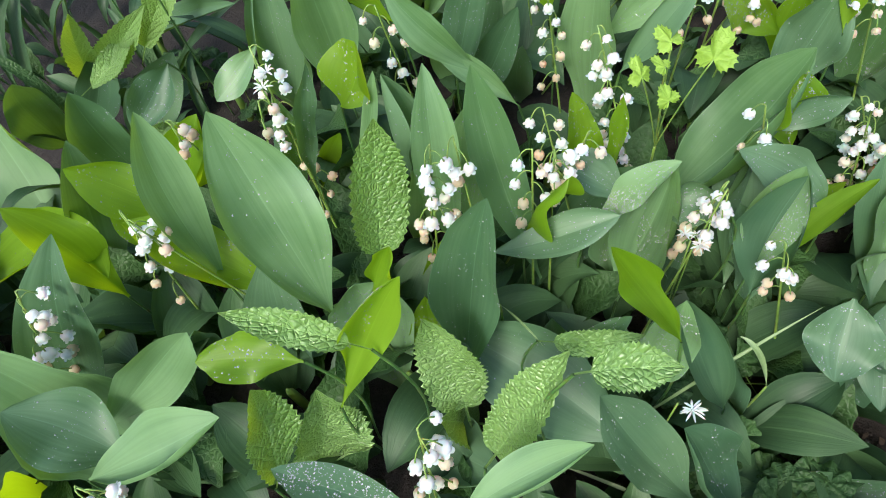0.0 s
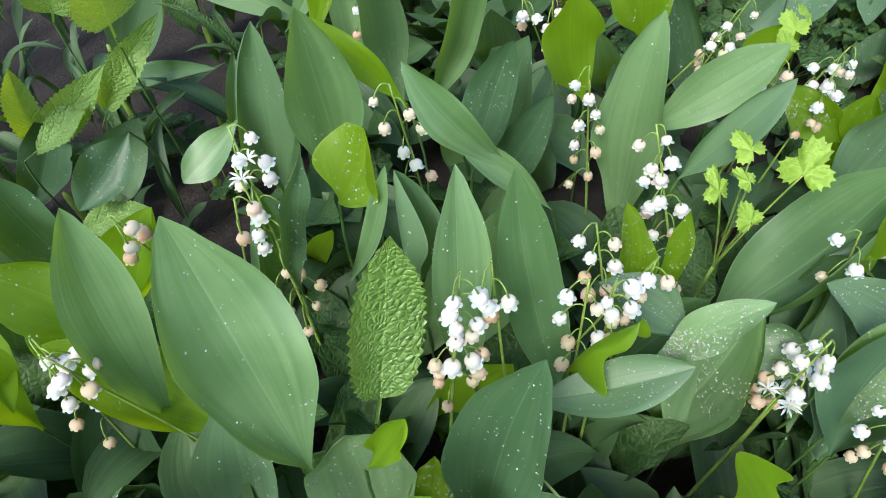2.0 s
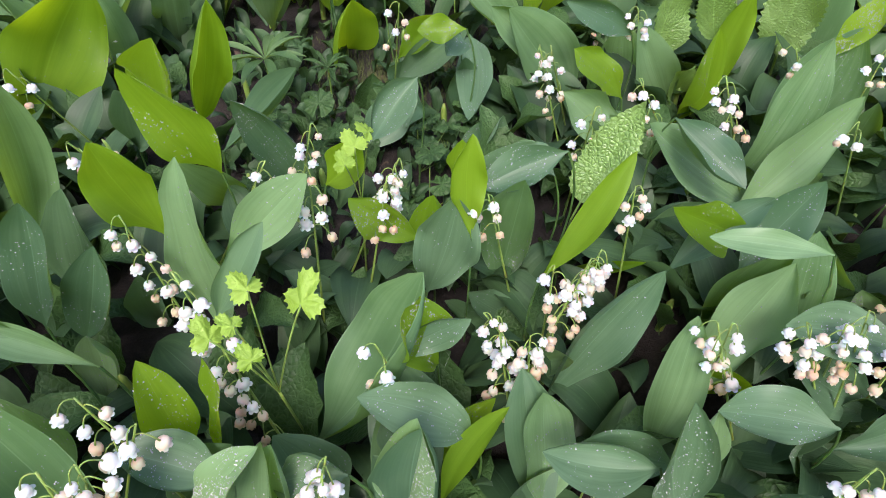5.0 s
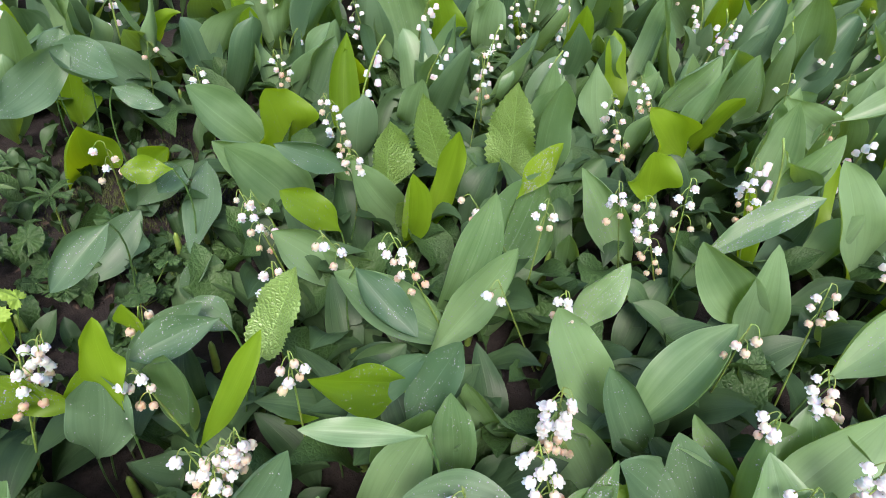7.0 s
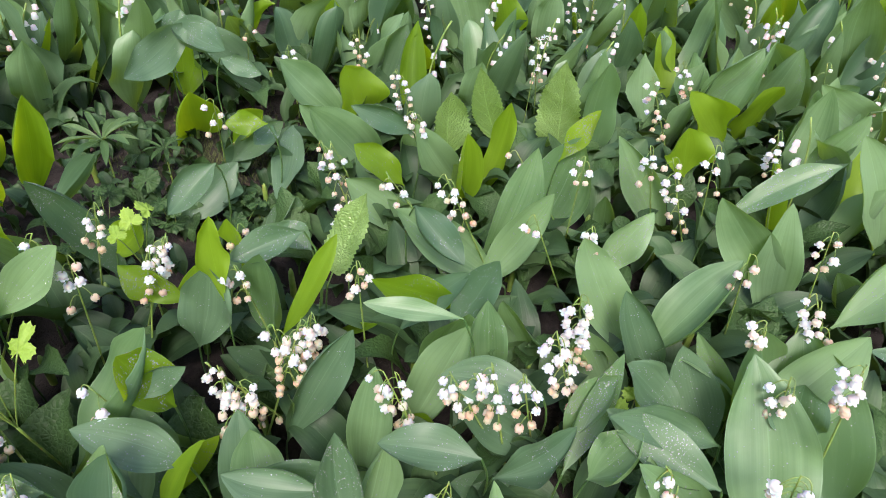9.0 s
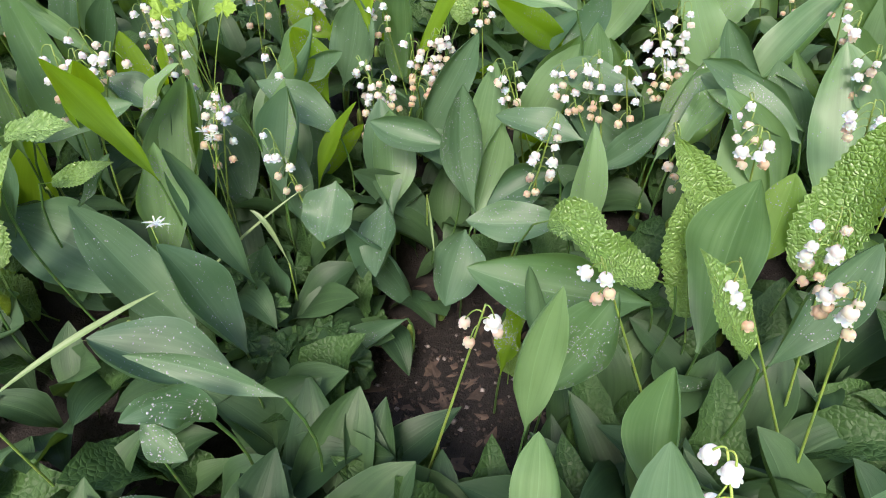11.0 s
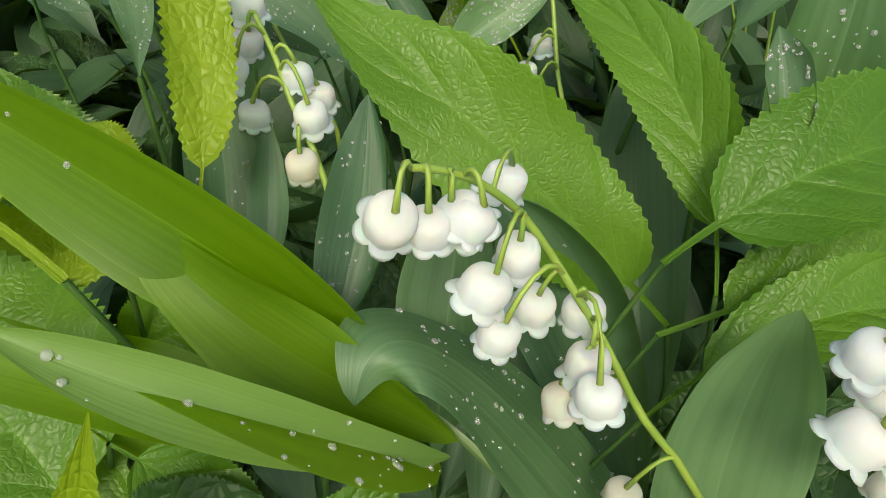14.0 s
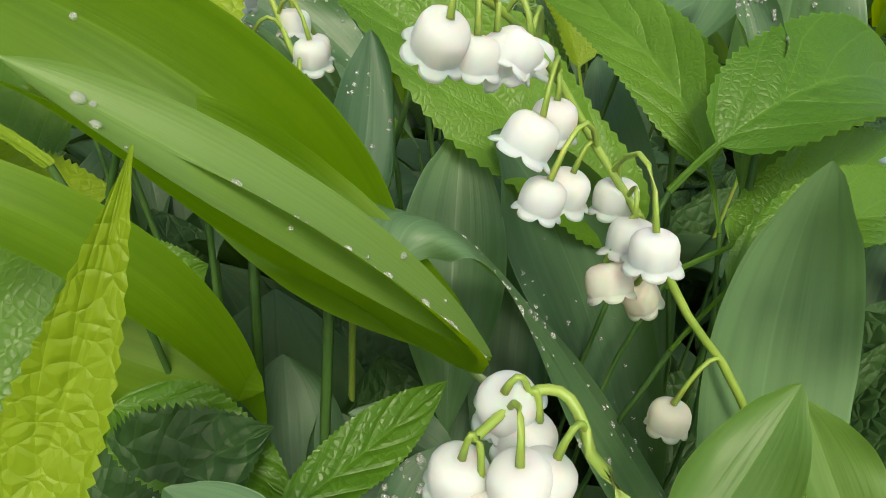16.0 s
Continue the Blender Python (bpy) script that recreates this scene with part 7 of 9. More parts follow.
leaf(plant, (0.177, -0.323, 0.126), (0.177, -0.309, 0.139), width=0.010, face=(-0.68, -0.46, 0.57), fold=0.45, mat=LILY_SOFT, fine=True)
plant = plant_at("crinkled_herb", -0.276, 0.437, "crinkled bright green leaves with toothed edges growing between the lilies", "herb")
leaf(plant, (-0.231, 0.404, 0.155), (-0.204, 0.379, 0.231), fold=0.25, width=0.042, face=(0.705, -0.571, 0.419), shape="crinkled")
leaf(plant, (-0.300, 0.459, 0.137), (-0.269, 0.435, 0.201), fold=0.3, width=0.035, face=(0.309, -0.728, 0.613), shape="crinkled")
leaf(plant, (-0.291, 0.424, 0.070), (-0.196, 0.400, 0.171), fold=0.7, width=0.024, face=(0.546, -0.598, 0.586), shape="crinkled")
plant = plant_at("crinkled_herb", -0.323, 0.372, "crinkled bright green leaves with toothed edges growing between the lilies", "herb")
leaf(plant, (-0.336, 0.391, 0.074), (-0.237, 0.375, 0.150), fold=0.6, width=0.021, face=(0.060, -0.612, 0.789), shape="crinkled")
leaf(plant, (-0.287, 0.325, 0.065), (-0.218, 0.319, 0.094), fold=0.45, width=0.021, face=(0.258, -0.500, 0.827), shape="crinkled")
plant = plant_at("lily_of_the_valley", -0.277, 0.452, "lily of the valley with broad green leaves in the bed", "flower", "lily of the valley bed")
leaf(plant, (-0.228, 0.358, 0.120), (-0.258, 0.316, 0.099), fold=0.45, width=0.034, face=(0.679, -0.464, 0.569), mat=LILY_DARK, dew=40)
plant = plant_at("lily_of_the_valley", -0.218, 0.454, "lily of the valley with broad green leaves in the bed", "flower", "lily of the valley bed")
leaf(plant, (-0.144, 0.323, 0.151), (-0.178, 0.302, 0.129), fold=0.45, dew=20, bias=0.56, width=0.023, face=(0.118, -0.584, 0.803))
plant = plant_at("lily_of_the_valley", -0.317, 0.504, "lily of the valley with broad green leaves in the bed", "flower", "lily of the valley bed")
leaf(plant, (-0.317, 0.504, 0.031), (-0.171, 0.385, 0.140), width=0.021, face=(-0.09, -0.81, 0.58), fold=0.45, mat=LILY_DARK)
plant = plant_at("crinkled_herb", -0.368, 0.453, "crinkled bright green leaves with toothed edges growing between the lilies", "herb")
leaf(plant, (-0.365, 0.445, 0.040), (-0.216, 0.357, 0.170), width=0.027, face=(0.18, -0.92, 0.34), fold=0.45, shape="crinkled")
leaf(plant, (-0.372, 0.462, 0.031), (-0.260, 0.346, 0.180), width=0.023, face=(0.49, -0.86, 0.12), fold=0.45, shape="crinkled")
plant = plant_at("lily_of_the_valley", -0.383, 0.398, "lily of the valley with broad green leaves in the bed", "flower", "lily of the valley bed")
leaf(plant, (-0.391, 0.399, 0.010), (-0.317, 0.325, 0.150), width=0.041, face=(0.55, -0.58, -0.60), fold=0.45, mat=LILY_DARK)
leaf(plant, (-0.375, 0.397, 0.011), (-0.310, 0.418, 0.100), width=0.038, face=(0.25, -0.97, 0.05), fold=0.45, mat=LILY_DARK)
plant = plant_at("crinkled_herb", -0.015, 0.107, "crinkled bright green leaves with toothed edges growing between the lilies", "herb")
leaf(plant, (0.019, 0.076, 0.181), (0.058, 0.073, 0.185), fold=0.45, width=0.019, face=(-0.489, -0.205, 0.848), shape="crinkled")
leaf(plant, (-0.033, 0.096, 0.056), (-0.043, 0.120, 0.149), fold=0.45, width=0.036, face=(-0.087, -0.271, 0.959), shape="crinkled")
leaf(plant, (-0.024, 0.106, 0.007), (-0.045, 0.087, 0.096), width=0.030, face=(0.96, -0.19, 0.19), fold=0.45, shape="crinkled")
leaf(plant, (-0.025, 0.066, 0.075), (0.020, 0.090, 0.169), fold=0.45, width=0.030, face=(-0.261, -0.198, 0.945), shape="crinkled")
leaf(plant, (0.009, 0.114, 0.122), (0.057, 0.105, 0.138), fold=0.45, width=0.014, face=(0.069, -0.540, 0.839), shape="crinkled")
plant = plant_at("crinkled_herb", -0.131, 0.080, "crinkled bright green leaves with toothed edges growing between the lilies", "herb")
leaf(plant, (-0.133, 0.062, 0.087), (-0.114, 0.087, 0.169), fold=0.45, width=0.030, face=(0.692, -0.193, 0.696), shape="crinkled")
leaf(plant, (-0.131, 0.075, 0.030), (-0.102, 0.101, 0.121), fold=0.45, width=0.049, face=(0.482, -0.211, 0.850), shape="crinkled")
plant = plant_at("lily_of_the_valley", -0.055, 0.043, "blooming lily of the valley with white bells among leaves", "flower", "lily of the valley bed")
leaf(plant, (-0.033, 0.037, 0.131), (0.022, 0.050, 0.180), fold=0.45, bias=0.56, width=0.020, face=(-0.119, -0.134, 0.984))
leaf(plant, (-0.047, 0.037, 0.131), (-0.102, 0.054, 0.169), fold=0.45, bias=0.56, width=0.021, face=(-0.203, -0.114, 0.973))
flower_stalk(plant, local(plant, (-0.054, 0.031, 0.000)), local(plant, (-0.045, 0.067, 0.160)), (0.000, 0.000, 0.000), 0.0, 12, -51, 0.69, 17)
plant = plant_at("lily_of_the_valley", 0.087, 0.045, "lily of the valley with broad green leaves in the bed", "flower", "lily of the valley bed")
leaf(plant, (0.082, 0.048, 0.036), (0.033, 0.082, 0.129), fold=0.45, width=0.038, face=(0.075, -0.186, 0.980), mat=LILY_DARK, dew=40)
plant = plant_at("lily_of_the_valley", 0.144, 0.055, "lily of the valley with broad green leaves in the bed", "flower", "lily of the valley bed")
leaf(plant, (0.144, 0.055, -0.036), (0.165, 0.059, 0.017), width=0.023, face=(-0.89, -0.26, 0.37), fold=0.45, mat=LILY_DARK)
plant = plant_at("lily_of_the_valley", 0.243, 0.268, "blooming lily of the valley with white bells among leaves", "flower", "lily of the valley bed")
leaf(plant, (0.191, 0.201, 0.069), (0.135, 0.217, 0.115), fold=0.45, width=0.032, face=(-0.186, -0.363, 0.913), mat=LILY_DARK, dew=40)
flower_stalk(plant, local(plant, (0.181, 0.242, 0.000)), local(plant, (0.149, 0.232, 0.132)), (0.000, 0.000, 0.000), 0.0, 3, -123, 0.81, 36)
plant = plant_at("lily_of_the_valley", -0.278, 0.097, "lily of the valley with broad green leaves in the bed", "flower", "lily of the valley bed")
leaf(plant, (-0.228, 0.071, 0.103), (-0.132, 0.080, 0.158), fold=0.45, bias=0.56, width=0.036, face=(0.043, -0.184, 0.982))
leaf(plant, (-0.211, 0.082, 0.102), (-0.254, 0.098, 0.143), fold=0.45, width=0.045, face=(0.776, -0.188, 0.602), mat=LILY_DARK, dew=40)
plant = plant_at("crinkled_herb", 0.069, -0.205, "crinkled bright green leaves with toothed edges growing between the lilies", "herb")
leaf(plant, (0.077, -0.209, 0.132), (0.117, -0.238, 0.139), width=0.021, face=(-0.47, -0.49, 0.74), fold=0.2, shape="crinkled", mat=HERB_YELLOW, fine=True)
leaf(plant, (0.061, -0.200, 0.128), (0.106, -0.271, 0.108), width=0.039, face=(0.01, -0.26, 0.96), fold=0.25, shape="crinkled", mat=HERB, fine=True)
plant = plant_at("lily_of_the_valley", 0.127, -0.300, "lily of the valley with broad green leaves wet with dew", "flower", "lily of the valley bed")
leaf(plant, (0.119, -0.306, 0.127), (0.115, -0.292, 0.137), width=0.005, face=(0.13, -0.56, 0.81), fold=0.45, fine=True)
leaf(plant, (0.136, -0.295, 0.116), (0.147, -0.287, 0.122), width=0.009, face=(-0.22, -0.38, 0.90), fold=0.45, dew=30, mat=LILY_DARK, fine=True)
plant = plant_at("lily_of_the_valley", -0.324, 0.387, "lily of the valley with broad green leaves in the bed", "flower", "lily of the valley bed")
leaf(plant, (-0.324, 0.387, 0.015), (-0.249, 0.407, 0.090), width=0.046, face=(0.05, -0.98, 0.20), fold=0.45, mat=LILY_DARK)
plant = plant_at("lily_of_the_valley", -0.350, 0.581, "lily of the valley with broad green leaves in the bed", "flower", "lily of the valley bed")
leaf(plant, (-0.350, 0.581, 0.008), (-0.262, 0.573, 0.120), width=0.057, face=(0.01, -1.00, -0.08), fold=0.45, mat=LILY_DARK)
plant = plant_at("lily_of_the_valley", 0.234, 0.706, "lily of the valley with broad green leaves wet with dew", "flower", "lily of the valley bed")
leaf(plant, (0.247, 0.703, 0.151), (0.176, 0.620, 0.130), fold=0.45, width=0.044, face=(0.389, -0.797, 0.462), mat=LILY_DARK, dew=40)
leaf(plant, (0.236, 0.707, 0.008), (0.235, 0.644, 0.096), width=0.072, face=(0.24, -0.79, -0.56), fold=0.7, mat=LILY_BACKLIT)
leaf(plant, (0.232, 0.705, 0.150), (0.280, 0.649, 0.138), width=0.048, face=(-0.45, -0.53, 0.72), fold=0.45, dew=60, mat=LILY_DARK)
plant = plant_at("lily_of_the_valley", 0.226, 0.694, "lily of the valley with broad green leaves wet with dew", "flower", "lily of the valley bed")
leaf(plant, (0.226, 0.694, 0.130), (0.243, 0.711, 0.161), width=0.033, face=(0.10, -0.89, 0.44), fold=0.45, dew=40)
plant = plant_at("lily_of_the_valley", 0.292, 0.534, "lily of the valley with broad green leaves wet with dew", "flower", "lily of the valley bed")
leaf(plant, (0.246, 0.469, 0.115), (0.199, 0.432, 0.094), fold=0.45, width=0.034, face=(-0.361, -0.659, 0.660), mat=LILY_DARK, dew=40)
leaf(plant, (0.310, 0.545, 0.100), (0.286, 0.514, 0.100), width=0.029, face=(0.50, -0.39, 0.77), fold=0.45, mat=LILY_DARK)
plant = plant_at("lily_of_the_valley", 0.305, 0.445, "lily of the valley with broad green leaves wet with dew", "flower", "lily of the valley bed")
leaf(plant, (0.304, 0.445, 0.013), (0.313, 0.449, 0.078), fold=0.45, width=0.032, face=(0.284, -0.697, 0.659), mat=LILY_DARK, dew=40)
plant = plant_at("crinkled_herb", 0.225, 0.581, "crinkled bright green leaves with toothed edges growing between the lilies", "herb")
leaf(plant, (0.225, 0.581, 0.008), (0.236, 0.580, 0.053), width=0.032, face=(-0.05, -1.00, 0.01), fold=0.45, shape="crinkled", mat=UNDER_SHADED)
plant = plant_at("lily_of_the_valley", 0.273, 0.628, "lily of the valley with broad green leaves wet with dew", "flower", "lily of the valley bed")
leaf(plant, (0.273, 0.628, 0.140), (0.310, 0.593, 0.134), width=0.023, face=(-0.45, -0.60, 0.66), fold=0.45, dew=30, mat=LILY_DARK)
plant = plant_at("lily_of_the_valley", -0.286, 0.017, "blooming lily of the valley with white bells among leaves", "flower", "lily of the valley bed")
flower_stalk(plant, local(plant, (-0.305, 0.114, 0.000)), local(plant, (-0.231, 0.143, 0.180)), (0.000, 0.000, 0.000), 0.0, 18, -28, 0.56, 15)
plant = plant_at("lily_of_the_valley", -0.224, -0.006, "blooming lily of the valley with white bells among leaves", "flower", "lily of the valley bed")
flower_stalk(plant, local(plant, (-0.125, 0.015, 0.000)), local(plant, (-0.178, 0.052, 0.178)), (0.000, 0.000, 0.000), 0.0, 5, -16, 0.92, 16)
plant = plant_at("lily_of_the_valley", -0.259, 0.592, "blooming lily of the valley with white bells among leaves", "flower", "lily of the valley bed")
flower_stalk(plant, local(plant, (-0.259, 0.592, 0.001)), local(plant, (-0.238, 0.603, 0.170)), (0.000, 0.000, 0.000), 0.0, 8, -167, 0.58, 18)
plant = plant_at("lily_of_the_valley", -0.206, 0.569, "blooming lily of the valley with white bells among leaves", "flower", "lily of the valley bed")
flower_stalk(plant, local(plant, (-0.206, 0.569, 0.002)), local(plant, (-0.178, 0.578, 0.170)), (0.000, 0.000, 0.000), 0.0, 9, -167, 0.59, 19)
plant = plant_at("lily_of_the_valley", 0.428, 0.077, "blooming lily of the valley with white bells among leaves", "flower", "lily of the valley bed")
flower_stalk(plant, local(plant, (0.415, 0.143, 0.000)), local(plant, (0.358, 0.176, 0.131)), (0.000, 0.000, 0.000), 0.0, 8, -157, 0.74, 31)
plant = plant_at("lily_of_the_valley", 0.433, 0.089, "blooming lily of the valley with white bells among leaves", "flower", "lily of the valley bed")
leaf(plant, (0.420, 0.094, 0.100), (0.441, 0.089, 0.150), fold=0.45, bias=0.56, width=0.034, face=(-0.754, -0.303, 0.583))
flower_stalk(plant, local(plant, (0.406, 0.141, 0.000)), local(plant, (0.382, 0.167, 0.142)), (0.000, 0.000, 0.000), 0.0, 12, -160, 0.67, 32)
plant = plant_at("lily_of_the_valley", 0.522, 0.546, "blooming lily of the valley with white bells among leaves", "flower", "lily of the valley bed")
flower_stalk(plant, local(plant, (0.502, 0.575, 0.000)), local(plant, (0.451, 0.571, 0.136)), (0.000, 0.000, 0.000), 0.0, 18, -107, 0.41, 38)
plant = plant_at("lily_of_the_valley", 0.774, 0.680, "blooming lily of the valley with white bells among leaves", "flower", "lily of the valley bed")
flower_stalk(plant, local(plant, (0.843, 0.731, -0.000)), local(plant, (0.749, 0.701, 0.155)), (0.000, 0.000, 0.000), 0.0, 14, -125, 0.34, 40)
plant = plant_at("lily_of_the_valley", 0.670, 0.567, "blooming lily of the valley with white bells among leaves", "flower", "lily of the valley bed")
flower_stalk(plant, local(plant, (0.669, 0.603, 0.000)), local(plant, (0.632, 0.579, 0.154)), (0.000, 0.000, 0.000), 0.0, 8, -121, 0.63, 41)
plant = plant_at("lily_of_the_valley", 1.017, 0.349, "blooming lily of the valley with white bells among leaves", "flower", "lily of the valley bed")
flower_stalk(plant, local(plant, (1.045, 0.387, 0.000)), local(plant, (0.974, 0.383, 0.179)), (0.000, 0.000, 0.000), 0.0, 10, -151, 0.53, 48)
plant = plant_at("lily_of_the_valley", 0.713, 0.109, "blooming lily of the valley with white bells among leaves", "flower", "lily of the valley bed")
leaf(plant, (0.728, 0.064, 0.096), (0.652, 0.101, 0.130), fold=0.45, width=0.025, face=(-0.759, -0.072, 0.647), mat=LILY_DARK, dew=40)
flower_stalk(plant, local(plant, (0.688, 0.153, 0.000)), local(plant, (0.662, 0.174, 0.179)), (0.000, 0.000, 0.000), 0.0, 6, -155, 0.83, 49)
plant = plant_at("lily_of_the_valley", 0.615, 0.043, "blooming lily of the valley with white bells among leaves", "flower", "lily of the valley bed")
flower_stalk(plant, local(plant, (0.677, 0.070, 0.000)), local(plant, (0.593, 0.126, 0.181)), (0.000, 0.000, 0.000), 0.0, 15, -160, 0.70, 51)
plant = plant_at("lily_of_the_valley", 0.389, 0.455, "blooming lily of the valley with white bells among leaves", "flower", "lily of the valley bed")
flower_stalk(plant, local(plant, (0.381, 0.446, 0.000)), local(plant, (0.341, 0.455, 0.133)), (0.000, 0.000, 0.000), 0.0, 9, -98, 0.65, 59)
plant = plant_at("lily_of_the_valley", 1.228, 0.468, "blooming lily of the valley with white bells among leaves", "flower", "lily of the valley bed")
flower_stalk(plant, local(plant, (1.397, 0.554, 0.000)), local(plant, (1.253, 0.540, 0.163)), (0.000, 0.000, 0.000), 0.0, 6, -151, 0.49, 63)
plant = plant_at("lily_of_the_valley", 1.208, 0.338, "blooming lily of the valley with white bells among leaves", "flower", "lily of the valley bed")
flower_stalk(plant, local(plant, (1.321, 0.455, 0.000)), local(plant, (1.207, 0.447, 0.166)), (0.000, 0.000, 0.000), 0.0, 8, -154, 0.56, 64)
plant = plant_at("lily_of_the_valley", 0.964, 0.423, "blooming lily of the valley with white bells among leaves", "flower", "lily of the valley bed")
flower_stalk(plant, local(plant, (0.994, 0.513, 0.000)), local(plant, (0.898, 0.501, 0.167)), (0.000, 0.000, 0.000), 0.0, 5, -141, 0.62, 65)
plant = plant_at("lily_of_the_valley", 1.038, 0.455, "blooming lily of the valley with white bells among leaves", "flower", "lily of the valley bed")
flower_stalk(plant, local(plant, (1.037, 0.578, 0.000)), local(plant, (0.981, 0.548, 0.166)), (0.000, 0.000, 0.000), 0.0, 3, -141, 0.87, 66)
plant = plant_at("lily_of_the_valley", 0.248, 0.402, "blooming lily of the valley with white bells among leaves", "flower", "lily of the valley bed")
flower_stalk(plant, local(plant, (0.230, 0.376, 0.000)), local(plant, (0.253, 0.374, 0.118)), (0.000, 0.000, 0.000), 0.0, 2, -84, 0.88, 70)
plant = plant_at("lily_of_the_valley", 0.609, -0.034, "blooming lily of the valley with white bells among leaves", "flower", "lily of the valley bed")
flower_stalk(plant, local(plant, (0.667, -0.005, 0.000)), local(plant, (0.615, 0.046, 0.176)), (0.000, 0.000, 0.000), 0.0, 8, -172, 0.84, 77)
plant = plant_at("lily_of_the_valley", 0.490, -0.040, "blooming lily of the valley with white bells among leaves", "flower", "lily of the valley bed")
flower_stalk(plant, local(plant, (0.433, -0.000, 0.000)), local(plant, (0.402, 0.013, 0.179)), (0.000, 0.000, 0.000), 0.0, 7, -144, 0.91, 82)
plant = plant_at("lily_of_the_valley", 0.521, -0.021, "blooming lily of the valley with white bells among leaves", "flower", "lily of the valley bed")
flower_stalk(plant, local(plant, (0.538, 0.044, 0.000)), local(plant, (0.431, 0.063, 0.165)), (0.000, 0.000, 0.000), 0.0, 6, -141, 0.83, 83)
plant = plant_at("lily_of_the_valley", 0.454, 0.152, "blooming lily of the valley with white bells among leaves", "flower", "lily of the valley bed")
flower_stalk(plant, local(plant, (0.434, 0.151, 0.000)), local(plant, (0.394, 0.149, 0.149)), (0.000, 0.000, 0.000), 0.0, 8, -127, 0.63, 85)
plant = plant_at("lily_of_the_valley", 0.469, 0.132, "blooming lily of the valley with white bells among leaves", "flower", "lily of the valley bed")
leaf(plant, (0.514, 0.118, 0.089), (0.475, 0.146, 0.130), fold=0.45, width=0.036, face=(-0.097, -0.435, 0.895), mat=LILY_DARK, dew=40)
flower_stalk(plant, local(plant, (0.420, 0.167, 0.000)), local(plant, (0.370, 0.166, 0.137)), (0.000, 0.000, 0.000), 0.0, 6, -122, 0.73, 86)
plant = plant_at("lily_of_the_valley", 0.394, 0.183, "blooming lily of the valley with white bells among leaves", "flower", "lily of the valley bed")
flower_stalk(plant, local(plant, (0.352, 0.194, 0.000)), local(plant, (0.326, 0.190, 0.126)), (0.000, 0.000, 0.000), 0.0, 8, -114, 0.61, 87)
plant = plant_at("lily_of_the_valley", 0.400, -0.177, "blooming lily of the valley with white bells among leaves", "flower", "lily of the valley bed")
flower_stalk(plant, local(plant, (0.421, -0.110, 0.000)), local(plant, (0.343, -0.066, 0.175)), (0.000, 0.000, 0.000), 0.0, 8, -156, 0.84, 93)
plant = plant_at("lily_of_the_valley", 0.447, -0.168, "blooming lily of the valley with white bells among leaves", "flower", "lily of the valley bed")
flower_stalk(plant, local(plant, (0.417, -0.094, 0.000)), local(plant, (0.391, -0.059, 0.189)), (0.000, 0.000, 0.000), 0.0, 10, -159, 0.79, 94)
plant = plant_at("lily_of_the_valley", 0.414, -0.206, "blooming lily of the valley with white bells among leaves", "flower", "lily of the valley bed")
flower_stalk(plant, local(plant, (0.398, -0.130, 0.000)), local(plant, (0.377, -0.093, 0.183)), (0.000, 0.000, 0.000), 0.0, 8, -166, 0.91, 95)
plant = plant_at("lily_of_the_valley", 0.148, -0.252, "lily of the valley stalk with nodding white waxy bells", "flower", "lily of the valley bed")
spray(plant, [(0.143, -0.217, 0.168), (0.145, -0.224, 0.162), (0.146, -0.230, 0.156), (0.148, -0.240, 0.148), (0.148, -0.252, 0.135), (0.148, -0.252, 0.067), (0.148, -0.252, -0.000)], [(0.143, -0.216, 0.169), (0.142, -0.219, 0.164), (0.139, -0.225, 0.163), (0.148, -0.226, 0.161), (0.151, -0.227, 0.157), (0.140, -0.226, 0.155), (0.148, -0.234, 0.158), (0.145, -0.238, 0.152)])
plant = plant_at("lily_of_the_valley", 0.161, -0.189, "lily of the valley stalk with nodding white waxy bells", "flower", "lily of the valley bed")
spray(plant, [(0.128, -0.132, 0.161), (0.137, -0.139, 0.157), (0.144, -0.147, 0.152), (0.150, -0.157, 0.144), (0.154, -0.171, 0.134), (0.161, -0.189, 0.120), (0.161, -0.189, 0.059), (0.161, -0.189, -0.002)], [(0.127, -0.132, 0.162), (0.133, -0.132, 0.161), (0.143, -0.143, 0.158), (0.129, -0.140, 0.155), (0.135, -0.138, 0.154), (0.135, -0.142, 0.152), (0.144, -0.151, 0.153), (0.140, -0.154, 0.149), (0.134, -0.152, 0.150), (0.149, -0.155, 0.147), (0.156, -0.160, 0.148), (0.143, -0.165, 0.137), (0.131, -0.159, 0.138)])
plant = plant_at("lily_of_the_valley", 0.212, -0.218, "lily of the valley stalk with nodding white waxy bells", "flower", "lily of the valley bed")
spray(plant, [(0.216, -0.169, 0.169), (0.219, -0.176, 0.161), (0.218, -0.187, 0.150), (0.215, -0.201, 0.135), (0.212, -0.218, 0.117), (0.212, -0.218, 0.058), (0.212, -0.218, -0.001)], [(0.214, -0.168, 0.169), (0.216, -0.173, 0.163), (0.210, -0.178, 0.160), (0.211, -0.183, 0.153), (0.214, -0.193, 0.140), (0.209, -0.196, 0.135), (0.208, -0.204, 0.134)])
plant = plant_at("lily_of_the_valley", 0.276, -0.193, "lily of the valley stalk with nodding white waxy bells", "flower", "lily of the valley bed")
